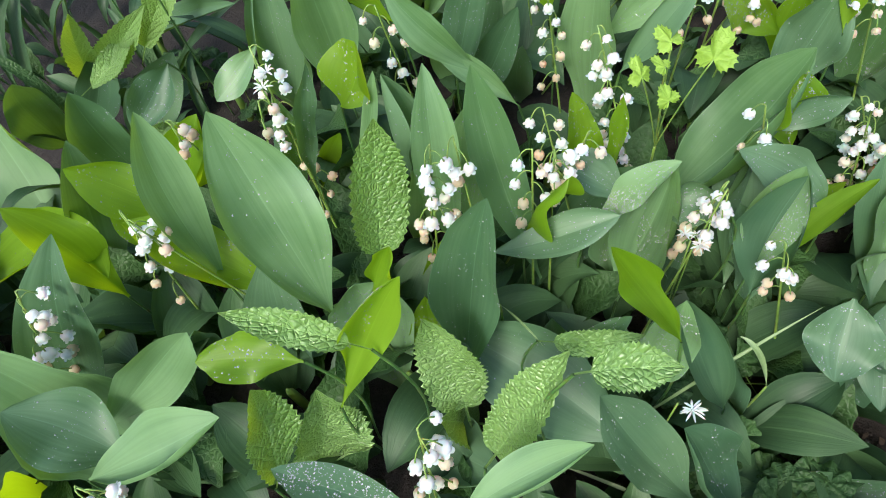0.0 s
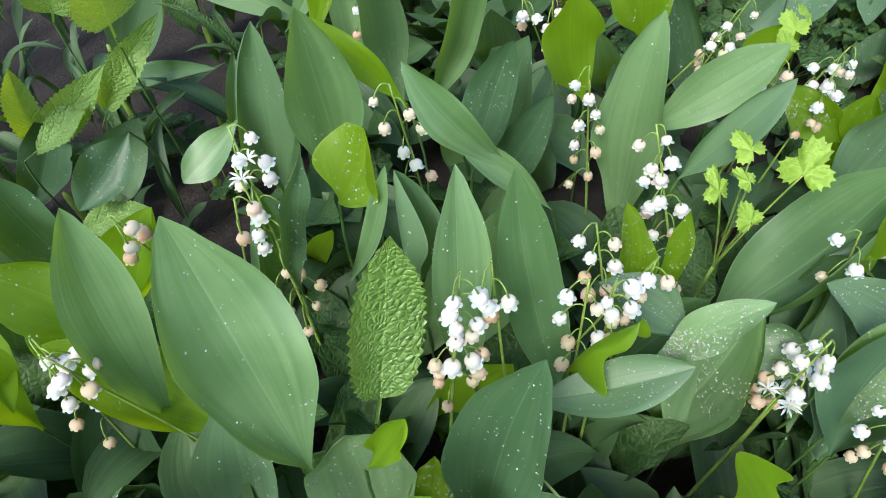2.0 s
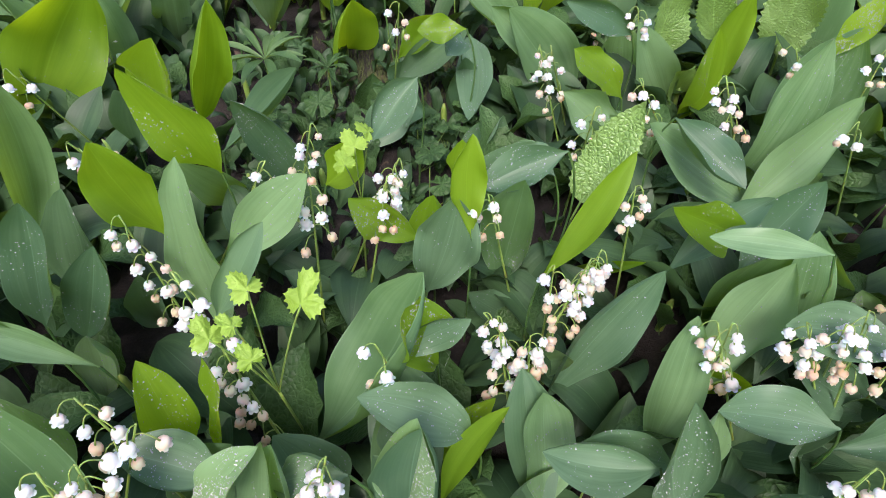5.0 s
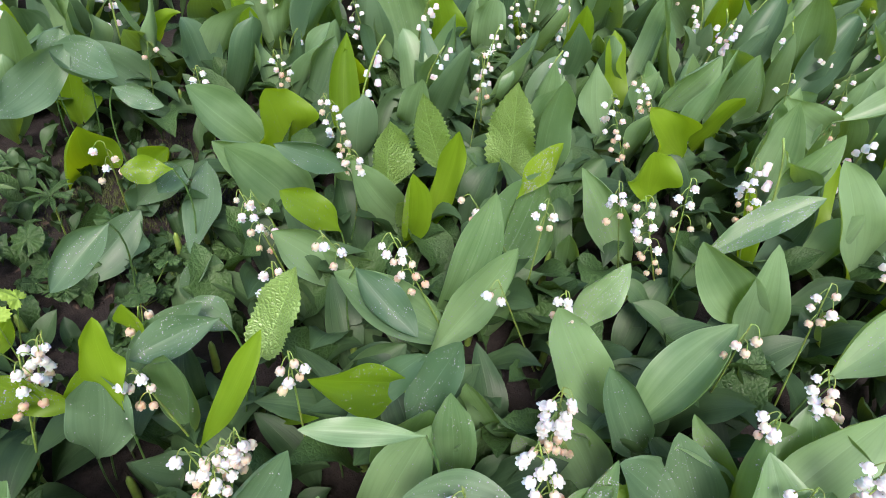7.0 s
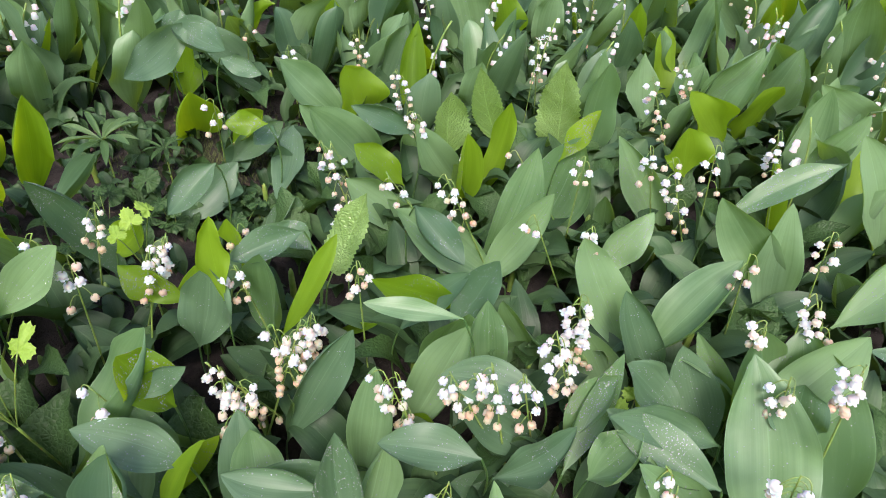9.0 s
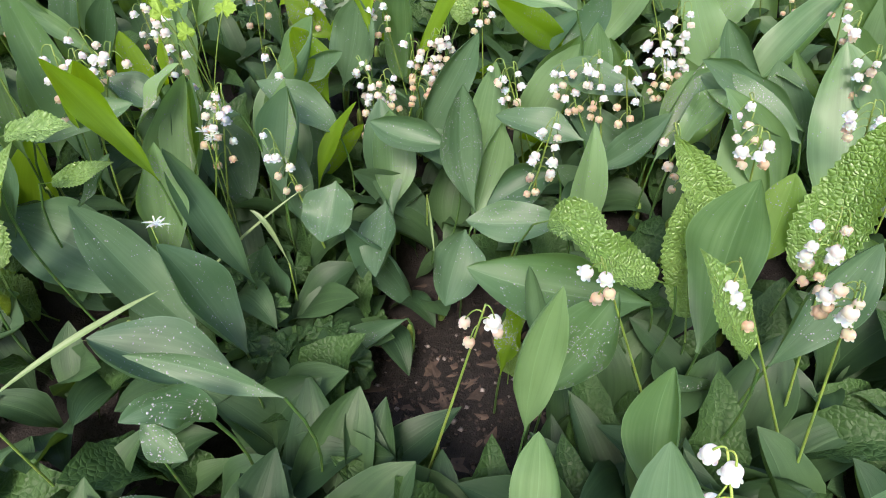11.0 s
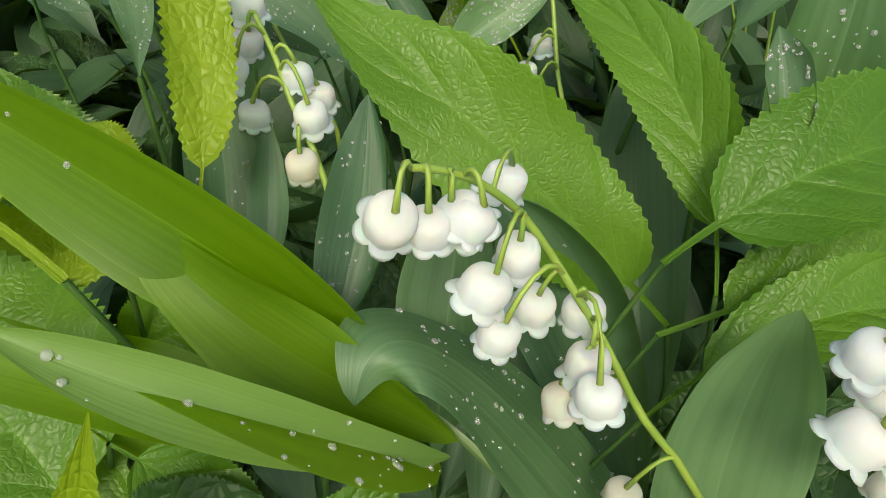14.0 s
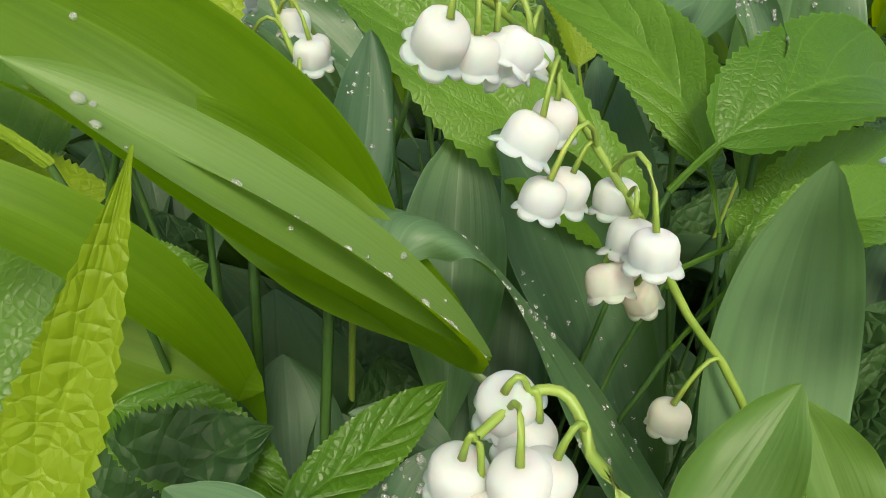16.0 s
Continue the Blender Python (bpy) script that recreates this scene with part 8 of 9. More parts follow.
spray(plant, [(0.283, -0.149, 0.189), (0.282, -0.160, 0.179), (0.280, -0.175, 0.166), (0.276, -0.193, 0.150), (0.276, -0.193, 0.074), (0.276, -0.193, -0.001)], [(0.277, -0.159, 0.179), (0.271, -0.160, 0.176), (0.268, -0.165, 0.174), (0.274, -0.170, 0.169), (0.271, -0.174, 0.162), (0.280, -0.147, 0.187), (0.283, -0.154, 0.189)])
plant = plant_at("lily_of_the_valley", 0.294, -0.217, "lily of the valley stalk with nodding white waxy bells", "flower", "lily of the valley bed")
spray(plant, [(0.286, -0.173, 0.178), (0.298, -0.173, 0.180), (0.307, -0.178, 0.178), (0.303, -0.193, 0.165), (0.294, -0.217, 0.142), (0.294, -0.217, 0.071), (0.294, -0.217, -0.001)], [(0.289, -0.174, 0.178), (0.299, -0.173, 0.180), (0.304, -0.178, 0.180), (0.307, -0.189, 0.170)])
plant = plant_at("lily_of_the_valley", 0.198, -0.309, "lily of the valley stalk with nodding white waxy bells", "flower", "lily of the valley bed")
spray(plant, [(0.152, -0.272, 0.173), (0.155, -0.272, 0.172), (0.160, -0.272, 0.169), (0.166, -0.273, 0.163), (0.171, -0.277, 0.155), (0.175, -0.284, 0.147), (0.180, -0.291, 0.136), (0.187, -0.298, 0.125), (0.198, -0.309, 0.097), (0.198, -0.309, 0.048), (0.198, -0.309, -0.000)], [(0.149, -0.276, 0.171), (0.153, -0.275, 0.169), (0.156, -0.274, 0.169), (0.159, -0.276, 0.169), (0.167, -0.267, 0.166), (0.165, -0.275, 0.161), (0.160, -0.279, 0.161), (0.161, -0.281, 0.154), (0.168, -0.277, 0.152), (0.174, -0.279, 0.151), (0.172, -0.285, 0.149), (0.168, -0.286, 0.144), (0.169, -0.291, 0.151), (0.177, -0.284, 0.137), (0.178, -0.295, 0.124)])
plant = plant_at("lily_of_the_valley", 0.201, -0.327, "lily of the valley stalk with nodding white waxy bells", "flower", "lily of the valley bed")
spray(plant, [(0.193, -0.304, 0.165), (0.197, -0.307, 0.163), (0.199, -0.310, 0.161), (0.200, -0.315, 0.157), (0.201, -0.320, 0.153), (0.201, -0.327, 0.147), (0.201, -0.327, 0.074), (0.201, -0.327, -0.000)], [(0.191, -0.303, 0.165), (0.193, -0.306, 0.161), (0.187, -0.309, 0.161), (0.191, -0.310, 0.159), (0.196, -0.312, 0.155), (0.192, -0.313, 0.153), (0.194, -0.316, 0.159), (0.197, -0.317, 0.158)])
plant = plant_at("lily_of_the_valley", 0.147, -0.314, "lily of the valley stalk with nodding white waxy bells", "flower", "lily of the valley bed")
spray(plant, [(0.140, -0.302, 0.143), (0.144, -0.301, 0.144), (0.147, -0.301, 0.145), (0.149, -0.303, 0.145), (0.149, -0.307, 0.142), (0.147, -0.314, 0.137), (0.147, -0.314, 0.069), (0.147, -0.314, -0.000)], [(0.144, -0.300, 0.145), (0.139, -0.302, 0.141), (0.142, -0.306, 0.143), (0.146, -0.306, 0.142), (0.140, -0.304, 0.139), (0.147, -0.302, 0.142)])
plant = plant_at("crinkled_herb", 0.356, -0.025, "crinkled bright green leaves with toothed edges growing between the lilies", "herb")
leaf(plant, (0.356, -0.025, 0.105), (0.287, -0.001, 0.150), fold=0.45, width=0.024, face=(-0.446, -0.296, 0.844), shape="crinkled")
plant = plant_at("lily_of_the_valley", 0.396, 0.349, "lily of the valley with broad green leaves wet with dew", "flower", "lily of the valley bed")
leaf(plant, (0.396, 0.349, 0.126), (0.419, 0.289, 0.105), fold=0.45, width=0.033, face=(-0.332, -0.617, 0.713), mat=LILY_DARK, dew=40)
plant = plant_at("lily_of_the_valley", -0.084, 0.636, "lily of the valley with broad green leaves in the bed", "flower", "lily of the valley bed")
leaf(plant, (-0.084, 0.636, 0.012), (0.015, 0.632, 0.148), fold=0.45, bias=0.56, width=0.081, face=(0.451, -0.755, 0.476), mat=LILY_BACKLIT, ruffle=0.18)
plant = plant_at("lily_of_the_valley", -0.117, 0.161, "blooming lily of the valley with white bells among leaves", "flower", "lily of the valley bed")
flower_stalk(plant, local(plant, (-0.117, 0.161, 0.000)), local(plant, (-0.180, 0.173, 0.182)), (0.000, 0.000, 0.000), 0.0, 5, -30, 0.93, 200)
plant = plant_at("lily_of_the_valley", -0.160, 0.227, "blooming lily of the valley with white bells among leaves", "flower", "lily of the valley bed")
flower_stalk(plant, local(plant, (-0.160, 0.227, 0.000)), local(plant, (-0.113, 0.225, 0.197)), (0.000, 0.000, 0.000), 0.0, 2, -55, 0.93, 201)
plant = plant_at("lily_of_the_valley", -0.084, 0.547, "blooming lily of the valley with white bells among leaves", "flower", "lily of the valley bed")
flower_stalk(plant, local(plant, (-0.084, 0.547, 0.000)), local(plant, (-0.149, 0.495, 0.166)), (0.000, 0.000, 0.000), 0.0, 2, -73, 0.91, 202)
plant = plant_at("lily_of_the_valley", 0.046, 0.426, "blooming lily of the valley with white bells among leaves", "flower", "lily of the valley bed")
flower_stalk(plant, local(plant, (0.046, 0.426, 0.000)), local(plant, (0.034, 0.401, 0.157)), (0.000, 0.000, 0.000), 0.0, 4, -99, 0.83, 203)
plant = plant_at("lily_of_the_valley", 0.276, 0.277, "blooming lily of the valley with white bells among leaves", "flower", "lily of the valley bed")
flower_stalk(plant, local(plant, (0.276, 0.277, 0.000)), local(plant, (0.287, 0.256, 0.126)), (0.000, 0.000, 0.000), 0.0, 14, -104, 0.61, 204)
plant = plant_at("lily_of_the_valley", 0.539, 0.023, "blooming lily of the valley with white bells among leaves", "flower", "lily of the valley bed")
flower_stalk(plant, local(plant, (0.539, 0.023, 0.000)), local(plant, (0.491, 0.033, 0.172)), (0.000, 0.000, 0.000), 0.0, 8, -150, 0.88, 205)
plant = plant_at("lily_of_the_valley", 0.790, 0.444, "blooming lily of the valley with white bells among leaves", "flower", "lily of the valley bed")
flower_stalk(plant, local(plant, (0.790, 0.444, 0.000)), local(plant, (0.702, 0.449, 0.162)), (0.000, 0.000, 0.000), 0.0, 14, -134, 0.55, 206)
plant = plant_at("lily_of_the_valley", 0.666, 0.319, "blooming lily of the valley with white bells among leaves", "flower", "lily of the valley bed")
flower_stalk(plant, local(plant, (0.666, 0.319, 0.000)), local(plant, (0.613, 0.330, 0.164)), (0.000, 0.000, 0.000), 0.0, 6, -135, 0.79, 207)
plant = plant_at("lily_of_the_valley", 1.088, 0.739, "blooming lily of the valley with white bells among leaves", "flower", "lily of the valley bed")
flower_stalk(plant, local(plant, (1.088, 0.739, 0.000)), local(plant, (1.026, 0.694, 0.161)), (0.000, 0.000, 0.000), 0.0, 7, -137, 0.80, 208)
plant = plant_at("lily_of_the_valley", 0.559, 0.100, "blooming lily of the valley with white bells among leaves", "flower", "lily of the valley bed")
flower_stalk(plant, local(plant, (0.559, 0.100, 0.000)), local(plant, (0.544, 0.118, 0.179)), (0.000, 0.000, 0.000), 0.0, 5, -154, 0.93, 209)
plant = plant_at("lily_of_the_valley", 0.241, 0.244, "blooming lily of the valley with white bells among leaves", "flower", "lily of the valley bed")
flower_stalk(plant, local(plant, (0.241, 0.244, 0.000)), local(plant, (0.279, 0.253, 0.125)), (0.000, 0.000, 0.000), 0.0, 18, -85, 0.57, 210)
plant = plant_at("lily_of_the_valley", 0.163, 0.342, "blooming lily of the valley with white bells among leaves", "flower", "lily of the valley bed")
flower_stalk(plant, local(plant, (0.163, 0.342, 0.000)), local(plant, (0.188, 0.348, 0.131)), (0.000, 0.000, 0.000), 0.0, 8, -73, 0.70, 211)
plant = plant_at("lily_of_the_valley", 0.021, 0.171, "blooming lily of the valley with white bells among leaves", "flower", "lily of the valley bed")
flower_stalk(plant, local(plant, (0.021, 0.171, 0.000)), local(plant, (0.029, 0.197, 0.163)), (0.000, 0.000, 0.000), 0.0, 7, -54, 0.89, 212)
plant = plant_at("lily_of_the_valley", -0.015, 0.208, "blooming lily of the valley with white bells among leaves", "flower", "lily of the valley bed")
flower_stalk(plant, local(plant, (-0.015, 0.208, 0.000)), local(plant, (0.049, 0.209, 0.159)), (0.000, 0.000, 0.000), 0.0, 3, -62, 0.90, 213)
plant = plant_at("lily_of_the_valley", 0.498, 0.500, "blooming lily of the valley with white bells among leaves", "flower", "lily of the valley bed")
flower_stalk(plant, local(plant, (0.498, 0.500, 0.000)), local(plant, (0.439, 0.475, 0.138)), (0.000, 0.000, 0.000), 0.0, 9, -128, 0.82, 214)
plant = plant_at("lily_of_the_valley", 0.595, 0.361, "blooming lily of the valley with white bells among leaves", "flower", "lily of the valley bed")
flower_stalk(plant, local(plant, (0.595, 0.361, 0.000)), local(plant, (0.495, 0.362, 0.155)), (0.000, 0.000, 0.000), 0.0, 3, -142, 0.89, 215)
plant = plant_at("lily_of_the_valley", 0.542, 0.282, "blooming lily of the valley with white bells among leaves", "flower", "lily of the valley bed")
flower_stalk(plant, local(plant, (0.542, 0.282, 0.000)), local(plant, (0.465, 0.274, 0.160)), (0.000, 0.000, 0.000), 0.0, 3, -149, 0.91, 216)
plant = plant_at("lily_of_the_valley", 0.062, -0.242, "lily of the valley with broad green leaves in the bed", "flower", "lily of the valley bed")
leaf(plant, (0.062, -0.242, 0.155), (0.130, -0.263, 0.108), bow=(0.012, -0.017, 0.023), width=0.0085, face=(0.183, -0.673, 0.716), fold=0.5, ruffle=0.02, mat=LILY_BACKLIT, bias=0.62, fine=True, stalked=False)
plant = plant_at("crinkled_herb", 0.111, -0.254, "crinkled bright green leaves with toothed edges growing between the lilies", "herb")
leaf(plant, (0.111, -0.254, 0.151), (0.051, -0.208, 0.134), bow=(0.004, 0.008, 0.012), width=0.032, face=(0.301, -0.804, 0.513), fold=0.25, shape="crinkled", mat=HERB_YELLOW, fine=True)
plant = plant_at("crinkled_herb", 0.104, -0.275, "crinkled bright green leaves with toothed edges growing between the lilies", "herb")
leaf(plant, (0.104, -0.275, 0.116), (0.076, -0.232, 0.149), bow=(0.000, 0.000, 0.000), width=0.040, face=(0.288, -0.612, 0.737), fold=0.3, shape="crinkled", mat=HERB, fine=True)
plant = plant_at("crinkled_herb", 0.101, -0.294, "crinkled bright green leaves with toothed edges growing between the lilies", "herb")
leaf(plant, (0.101, -0.294, 0.142), (0.119, -0.286, 0.166), bow=(-0.004, -0.002, -0.014), width=0.009, face=(0.192, -0.416, 0.889), fold=0.5, ruffle=0.03, shape="crinkled", mat=HERB_YELLOW, fine=True)
plant = plant_at("crinkled_herb", 0.108, -0.263, "crinkled bright green leaves with toothed edges growing between the lilies", "herb")
leaf(plant, (0.108, -0.263, 0.125), (0.129, -0.284, 0.118), bow=(0.000, 0.000, 0.000), width=0.013, face=(0.039, -0.472, 0.881), fold=0.3, shape="crinkled", mat=HERB, fine=True)
plant = plant_at("lily_of_the_valley", 0.125, -0.308, "lily of the valley with broad green leaves in the bed", "flower", "lily of the valley bed")
leaf(plant, (0.125, -0.308, 0.139), (0.116, -0.294, 0.140), bow=(0.000, 0.000, 0.000), width=0.007, face=(0.035, -0.305, 0.952), fold=0.5, ruffle=0.06, mat=LILY, fine=True)
plant = plant_at("lily_of_the_valley", 0.158, -0.271, "lily of the valley with broad green leaves in the bed", "flower", "lily of the valley bed")
leaf(plant, (0.158, -0.271, 0.100), (0.172, -0.243, 0.145), bow=(0.000, 0.000, 0.000), width=0.019, face=(-0.342, -0.537, 0.771), fold=0.4, ruffle=0.05, mat=LILY, bias=0.55, fine=True)
plant = plant_at("lily_of_the_valley", 0.229, -0.255, "lily of the valley with broad green leaves in the bed", "flower", "lily of the valley bed")
leaf(plant, (0.229, -0.255, 0.066), (0.233, -0.207, 0.140), bow=(0.000, 0.000, 0.000), width=0.027, face=(-0.571, -0.492, 0.657), fold=0.4, ruffle=0.05, mat=LILY_DARK, fine=True)
plant = plant_at("lily_of_the_valley", 0.108, -0.100, "lily of the valley with broad green leaves wet with dew", "flower", "lily of the valley bed")
leaf(plant, (0.108, -0.100, 0.117), (0.076, -0.114, 0.152), bow=(0.000, 0.001, 0.012), width=0.017, face=(0.227, -0.822, 0.522), fold=0.5, dew=70, mat=LILY_DARK)
plant = plant_at("lily_of_the_valley", 0.113, -0.064, "lily of the valley with broad green leaves wet with dew", "flower", "lily of the valley bed")
leaf(plant, (0.113, -0.064, 0.118), (0.086, -0.077, 0.152), bow=(0.005, 0.001, 0.011), width=0.019, face=(0.164, -0.858, 0.486), fold=0.5, dew=60, mat=LILY_DARK)
plant = plant_at("lily_of_the_valley", 0.143, -0.060, "lily of the valley with broad green leaves wet with dew", "flower", "lily of the valley bed")
leaf(plant, (0.143, -0.060, 0.121), (0.076, -0.032, 0.134), bow=(0.000, 0.000, 0.000), width=0.014, face=(0.133, -0.851, 0.508), fold=0.5, dew=30, mat=LILY_DARK)
plant = plant_at("crinkled_herb", 0.103, -0.202, "crinkled bright green leaves with toothed edges growing between the lilies", "herb")
leaf(plant, (0.103, -0.202, 0.120), (0.092, -0.176, 0.139), bow=(0.000, 0.000, 0.000), width=0.023, face=(0.265, -0.660, 0.703), fold=0.3, shape="crinkled", mat=CRINKLED, fine=True)
plant = plant_at("crinkled_herb", 0.187, -0.286, "crinkled bright green leaves with toothed edges growing between the lilies", "herb")
leaf(plant, (0.187, -0.286, 0.123), (0.254, -0.297, 0.123), bow=(-0.004, 0.001, 0.019), width=0.016, face=(-0.406, -0.150, 0.902), fold=0.4, shape="crinkled", mat=HERB, fine=True)
plant = plant_at("lily_of_the_valley", 0.083, -0.058, "lily of the valley with broad green leaves wet with dew", "flower", "lily of the valley bed")
leaf(plant, (0.083, -0.058, 0.123), (0.099, -0.074, 0.108), bow=(0.000, 0.000, 0.000), width=0.016, face=(0.194, -0.788, 0.584), fold=0.5, dew=30, mat=LILY_DARK)
plant = plant_at("lily_of_the_valley", 0.164, -0.166, "lily of the valley with broad green leaves wet with dew", "flower", "lily of the valley bed")
leaf(plant, (0.164, -0.166, 0.127), (0.127, -0.164, 0.149), bow=(0.000, 0.000, 0.000), width=0.013, face=(0.038, -0.714, 0.699), fold=0.4, dew=110, mat=LILY_DARK, fine=True)
plant = plant_at("lily_of_the_valley", 0.182, -0.167, "lily of the valley with broad green leaves in the bed", "flower", "lily of the valley bed")
leaf(plant, (0.182, -0.167, 0.114), (0.161, -0.141, 0.143), bow=(0.000, 0.000, 0.000), width=0.015, face=(-0.079, -0.710, 0.699), fold=0.5, mat=LILY, fine=True)
plant = plant_at("lily_of_the_valley", 0.199, -0.176, "lily of the valley with broad green leaves in the bed", "flower", "lily of the valley bed")
leaf(plant, (0.199, -0.176, 0.108), (0.176, -0.152, 0.148), bow=(-0.004, 0.004, 0.009), width=0.011, face=(-0.138, -0.714, 0.686), fold=0.8, mat=LILY_DARK, fine=True)
plant = plant_at("lily_of_the_valley", 0.250, -0.085, "lily of the valley with broad green leaves in the bed", "flower", "lily of the valley bed")
leaf(plant, (0.250, -0.085, 0.094), (0.256, -0.077, 0.190), bow=(0.000, 0.000, 0.000), width=0.024, face=(-0.332, -0.785, 0.524), fold=0.5, mat=LILY, fine=True)
plant = plant_at("lily_of_the_valley", 0.283, -0.137, "lily of the valley with broad green leaves in the bed", "flower", "lily of the valley bed")
leaf(plant, (0.283, -0.137, 0.123), (0.289, -0.111, 0.176), bow=(0.000, 0.000, 0.000), width=0.026, face=(-0.481, -0.698, 0.531), fold=0.5, mat=LILY, fine=True)
plant = plant_at("lily_of_the_valley", 0.520, 0.026, "lily of the valley with broad green leaves in the bed", "flower", "lily of the valley bed")
leaf(plant, (0.520, 0.026, 0.058), (0.532, 0.107, 0.165), width=0.058, face=(-0.57, -0.29, 0.77), fold=0.4, mat=LILY, bias=0.5)
plant = plant_at("lily_of_the_valley", 0.600, 0.030, "lily of the valley with broad green leaves in the bed", "flower", "lily of the valley bed")
leaf(plant, (0.600, 0.030, 0.038), (0.597, 0.122, 0.150), width=0.080, face=(-0.62, -0.27, 0.74), fold=0.4, mat=LILY, bias=0.52)
plant = plant_at("lily_of_the_valley", 0.452, 0.029, "lily of the valley with broad green leaves in the bed", "flower", "lily of the valley bed")
leaf(plant, (0.452, 0.029, 0.068), (0.442, 0.080, 0.140), width=0.037, face=(-0.46, -0.29, 0.84), fold=0.4, mat=LILY, bias=0.5)
plant = plant_at("lily_of_the_valley", 0.476, 0.052, "lily of the valley with broad green leaves wet with dew", "flower", "lily of the valley bed")
leaf(plant, (0.476, 0.052, 0.129), (0.429, 0.110, 0.150), width=0.034, face=(-0.49, -0.35, 0.79), fold=0.4, mat=LILY_DARK, dew=160, bias=0.5)
plant = plant_at("lily_of_the_valley", 0.417, 0.111, "lily of the valley with broad green leaves in the bed", "flower", "lily of the valley bed")
leaf(plant, (0.417, 0.111, 0.078), (0.463, 0.142, 0.150), width=0.024, face=(-0.44, -0.41, 0.80), fold=0.4, mat=LILY)
plant = plant_at("lily_of_the_valley", 0.537, 0.101, "lily of the valley with broad green leaves in the bed", "flower", "lily of the valley bed")
leaf(plant, (0.537, 0.101, 0.065), (0.522, 0.147, 0.130), width=0.039, face=(-0.54, -0.36, 0.76), fold=0.4, mat=LILY_DARK)
plant = plant_at("lily_of_the_valley", 0.431, -0.006, "lily of the valley with broad green leaves in the bed", "flower", "lily of the valley bed")
leaf(plant, (0.431, -0.006, 0.088), (0.442, 0.015, 0.140), width=0.031, face=(-0.47, -0.20, 0.86), fold=0.4, mat=LILY_SOFT)


# ---- other kinds of plants ----
LOBED_DARK = foliage("palmate_leaf", (0.05, 0.12, 0.035), (0.09, 0.17, 0.055), (0.3, 0.45, 0.03), thin=0.3, gloss=0.45, bump=0.3)


def ground_point(x, y):
    return (x, y, ground_z(x, y) - 0.003)


def star_flower(at):
    """A white star flower with narrow petals on a thin stem."""
    plant = plant_at("star_flower", at[0], at[1], "white star flower with narrow petals on a thin stem", "flower")
    c = np.asarray(local(plant, at))
    s = np.linspace(0, 1, 8)[:, None]
    part("stem", tube("stem", np.array((0, 0, -0.003)) + (c - np.array((0, 0, -0.003))) * s, [0.0005] * 8, 5), STEM, plant)
    rnd = random.Random(int(at[0] * 1000))
    for head in range(2):
        mid = c + np.array((rnd.uniform(-0.007, 0.007), rnd.uniform(-0.007, 0.007), rnd.uniform(-0.003, 0.004)))
        for k in range(8):
            a = 0.7854 * k + rnd.uniform(-0.15, 0.15)
            far = rnd.uniform(0.005, 0.0068)
            tip = mid + np.array((math.cos(a) * far, math.sin(a) * far * 0.8 - 0.001, rnd.uniform(0.0, 0.004)))
            part("petal", blade("petal", mid, tip, (0, 0, 0.0008), 0.0011, (0, -0.5, 1), 0.3, 0, 0, 0.0, "lily", k, 4, 6), STAR, plant)


def lobed_mesh(radius, seed):
    """A lobed, toothed leaf like a currant's, in its own plane, stalk end at the origin."""
    rim = 60
    verts, uvs, faces = [(0, 0, 0)], [(0.5, 0.0)], []
    for ring in (0.35, 0.7, 1.0):
        for k in range(rim):
            a = -2.75 + 5.5 * k / (rim - 1)
            lobe = 0.5 + 0.5 * abs(math.cos(1.5 * a)) ** 0.8
            tooth = 1 + (0.1 if k % 3 == 0 else -0.05) * ring
            r = radius * ring * (1 - (1 - lobe) * ring) * tooth * (1.0 - 0.18 * abs(a) / 2.75)
            up = radius * 0.1 * math.sin(5 * a + seed) * ring - 0.12 * radius * ring ** 2
            verts.append((r * math.sin(a), r * math.cos(a) + 0.25 * radius * ring, up))
            uvs.append((0.5 + 0.5 * ring * math.sin(a), 0.5 * ring + 0.5 * ring * math.cos(a)))
    faces += [(0, 1 + k, 2 + k) for k in range(rim - 1)]
    for i in range(2):
        n = 1 + i * rim
        faces += [(n + k, n + rim + k, n + rim + k + 1, n + k + 1) for k in range(rim - 1)]
    return mesh_from("leaf", verts, faces, uvs)


def lobed_herb(base, leaves):
    plant = plant_at("lobed_herb", base[0], base[1], "young bright green plant with lobed, toothed leaves", "herb")
    rnd = random.Random(int(base[0] * 997))
    s = np.linspace(0, 1, 8)[:, None]
    fork = np.mean([local(plant, q[:3]) for q in leaves], axis=0) * np.array((0.8, 0.8, 0.62))
    part("stem", tube("stem", fork * s, [0.0009] * 8, 5), STEM, plant)
    for k, (x, y, z, r) in enumerate(leaves):
        c = np.asarray(local(plant, (x, y, z)))
        part("petiole", tube("petiole", fork + (c - fork) * s + np.array((0, 0, 0.004)) * 4 * s * (1 - s), [0.0005] * 8, 5), STEM, plant)
        ob = part("leaf", lobed_mesh(r * 0.85, k + 1), LOBED, plant)
        ob.matrix_basis = Matrix.Translation(c) @ Euler((radians(rnd.uniform(15, 50)), radians(rnd.uniform(-15, 15)), radians(rnd.uniform(-70, 70)))).to_matrix().to_4x4()


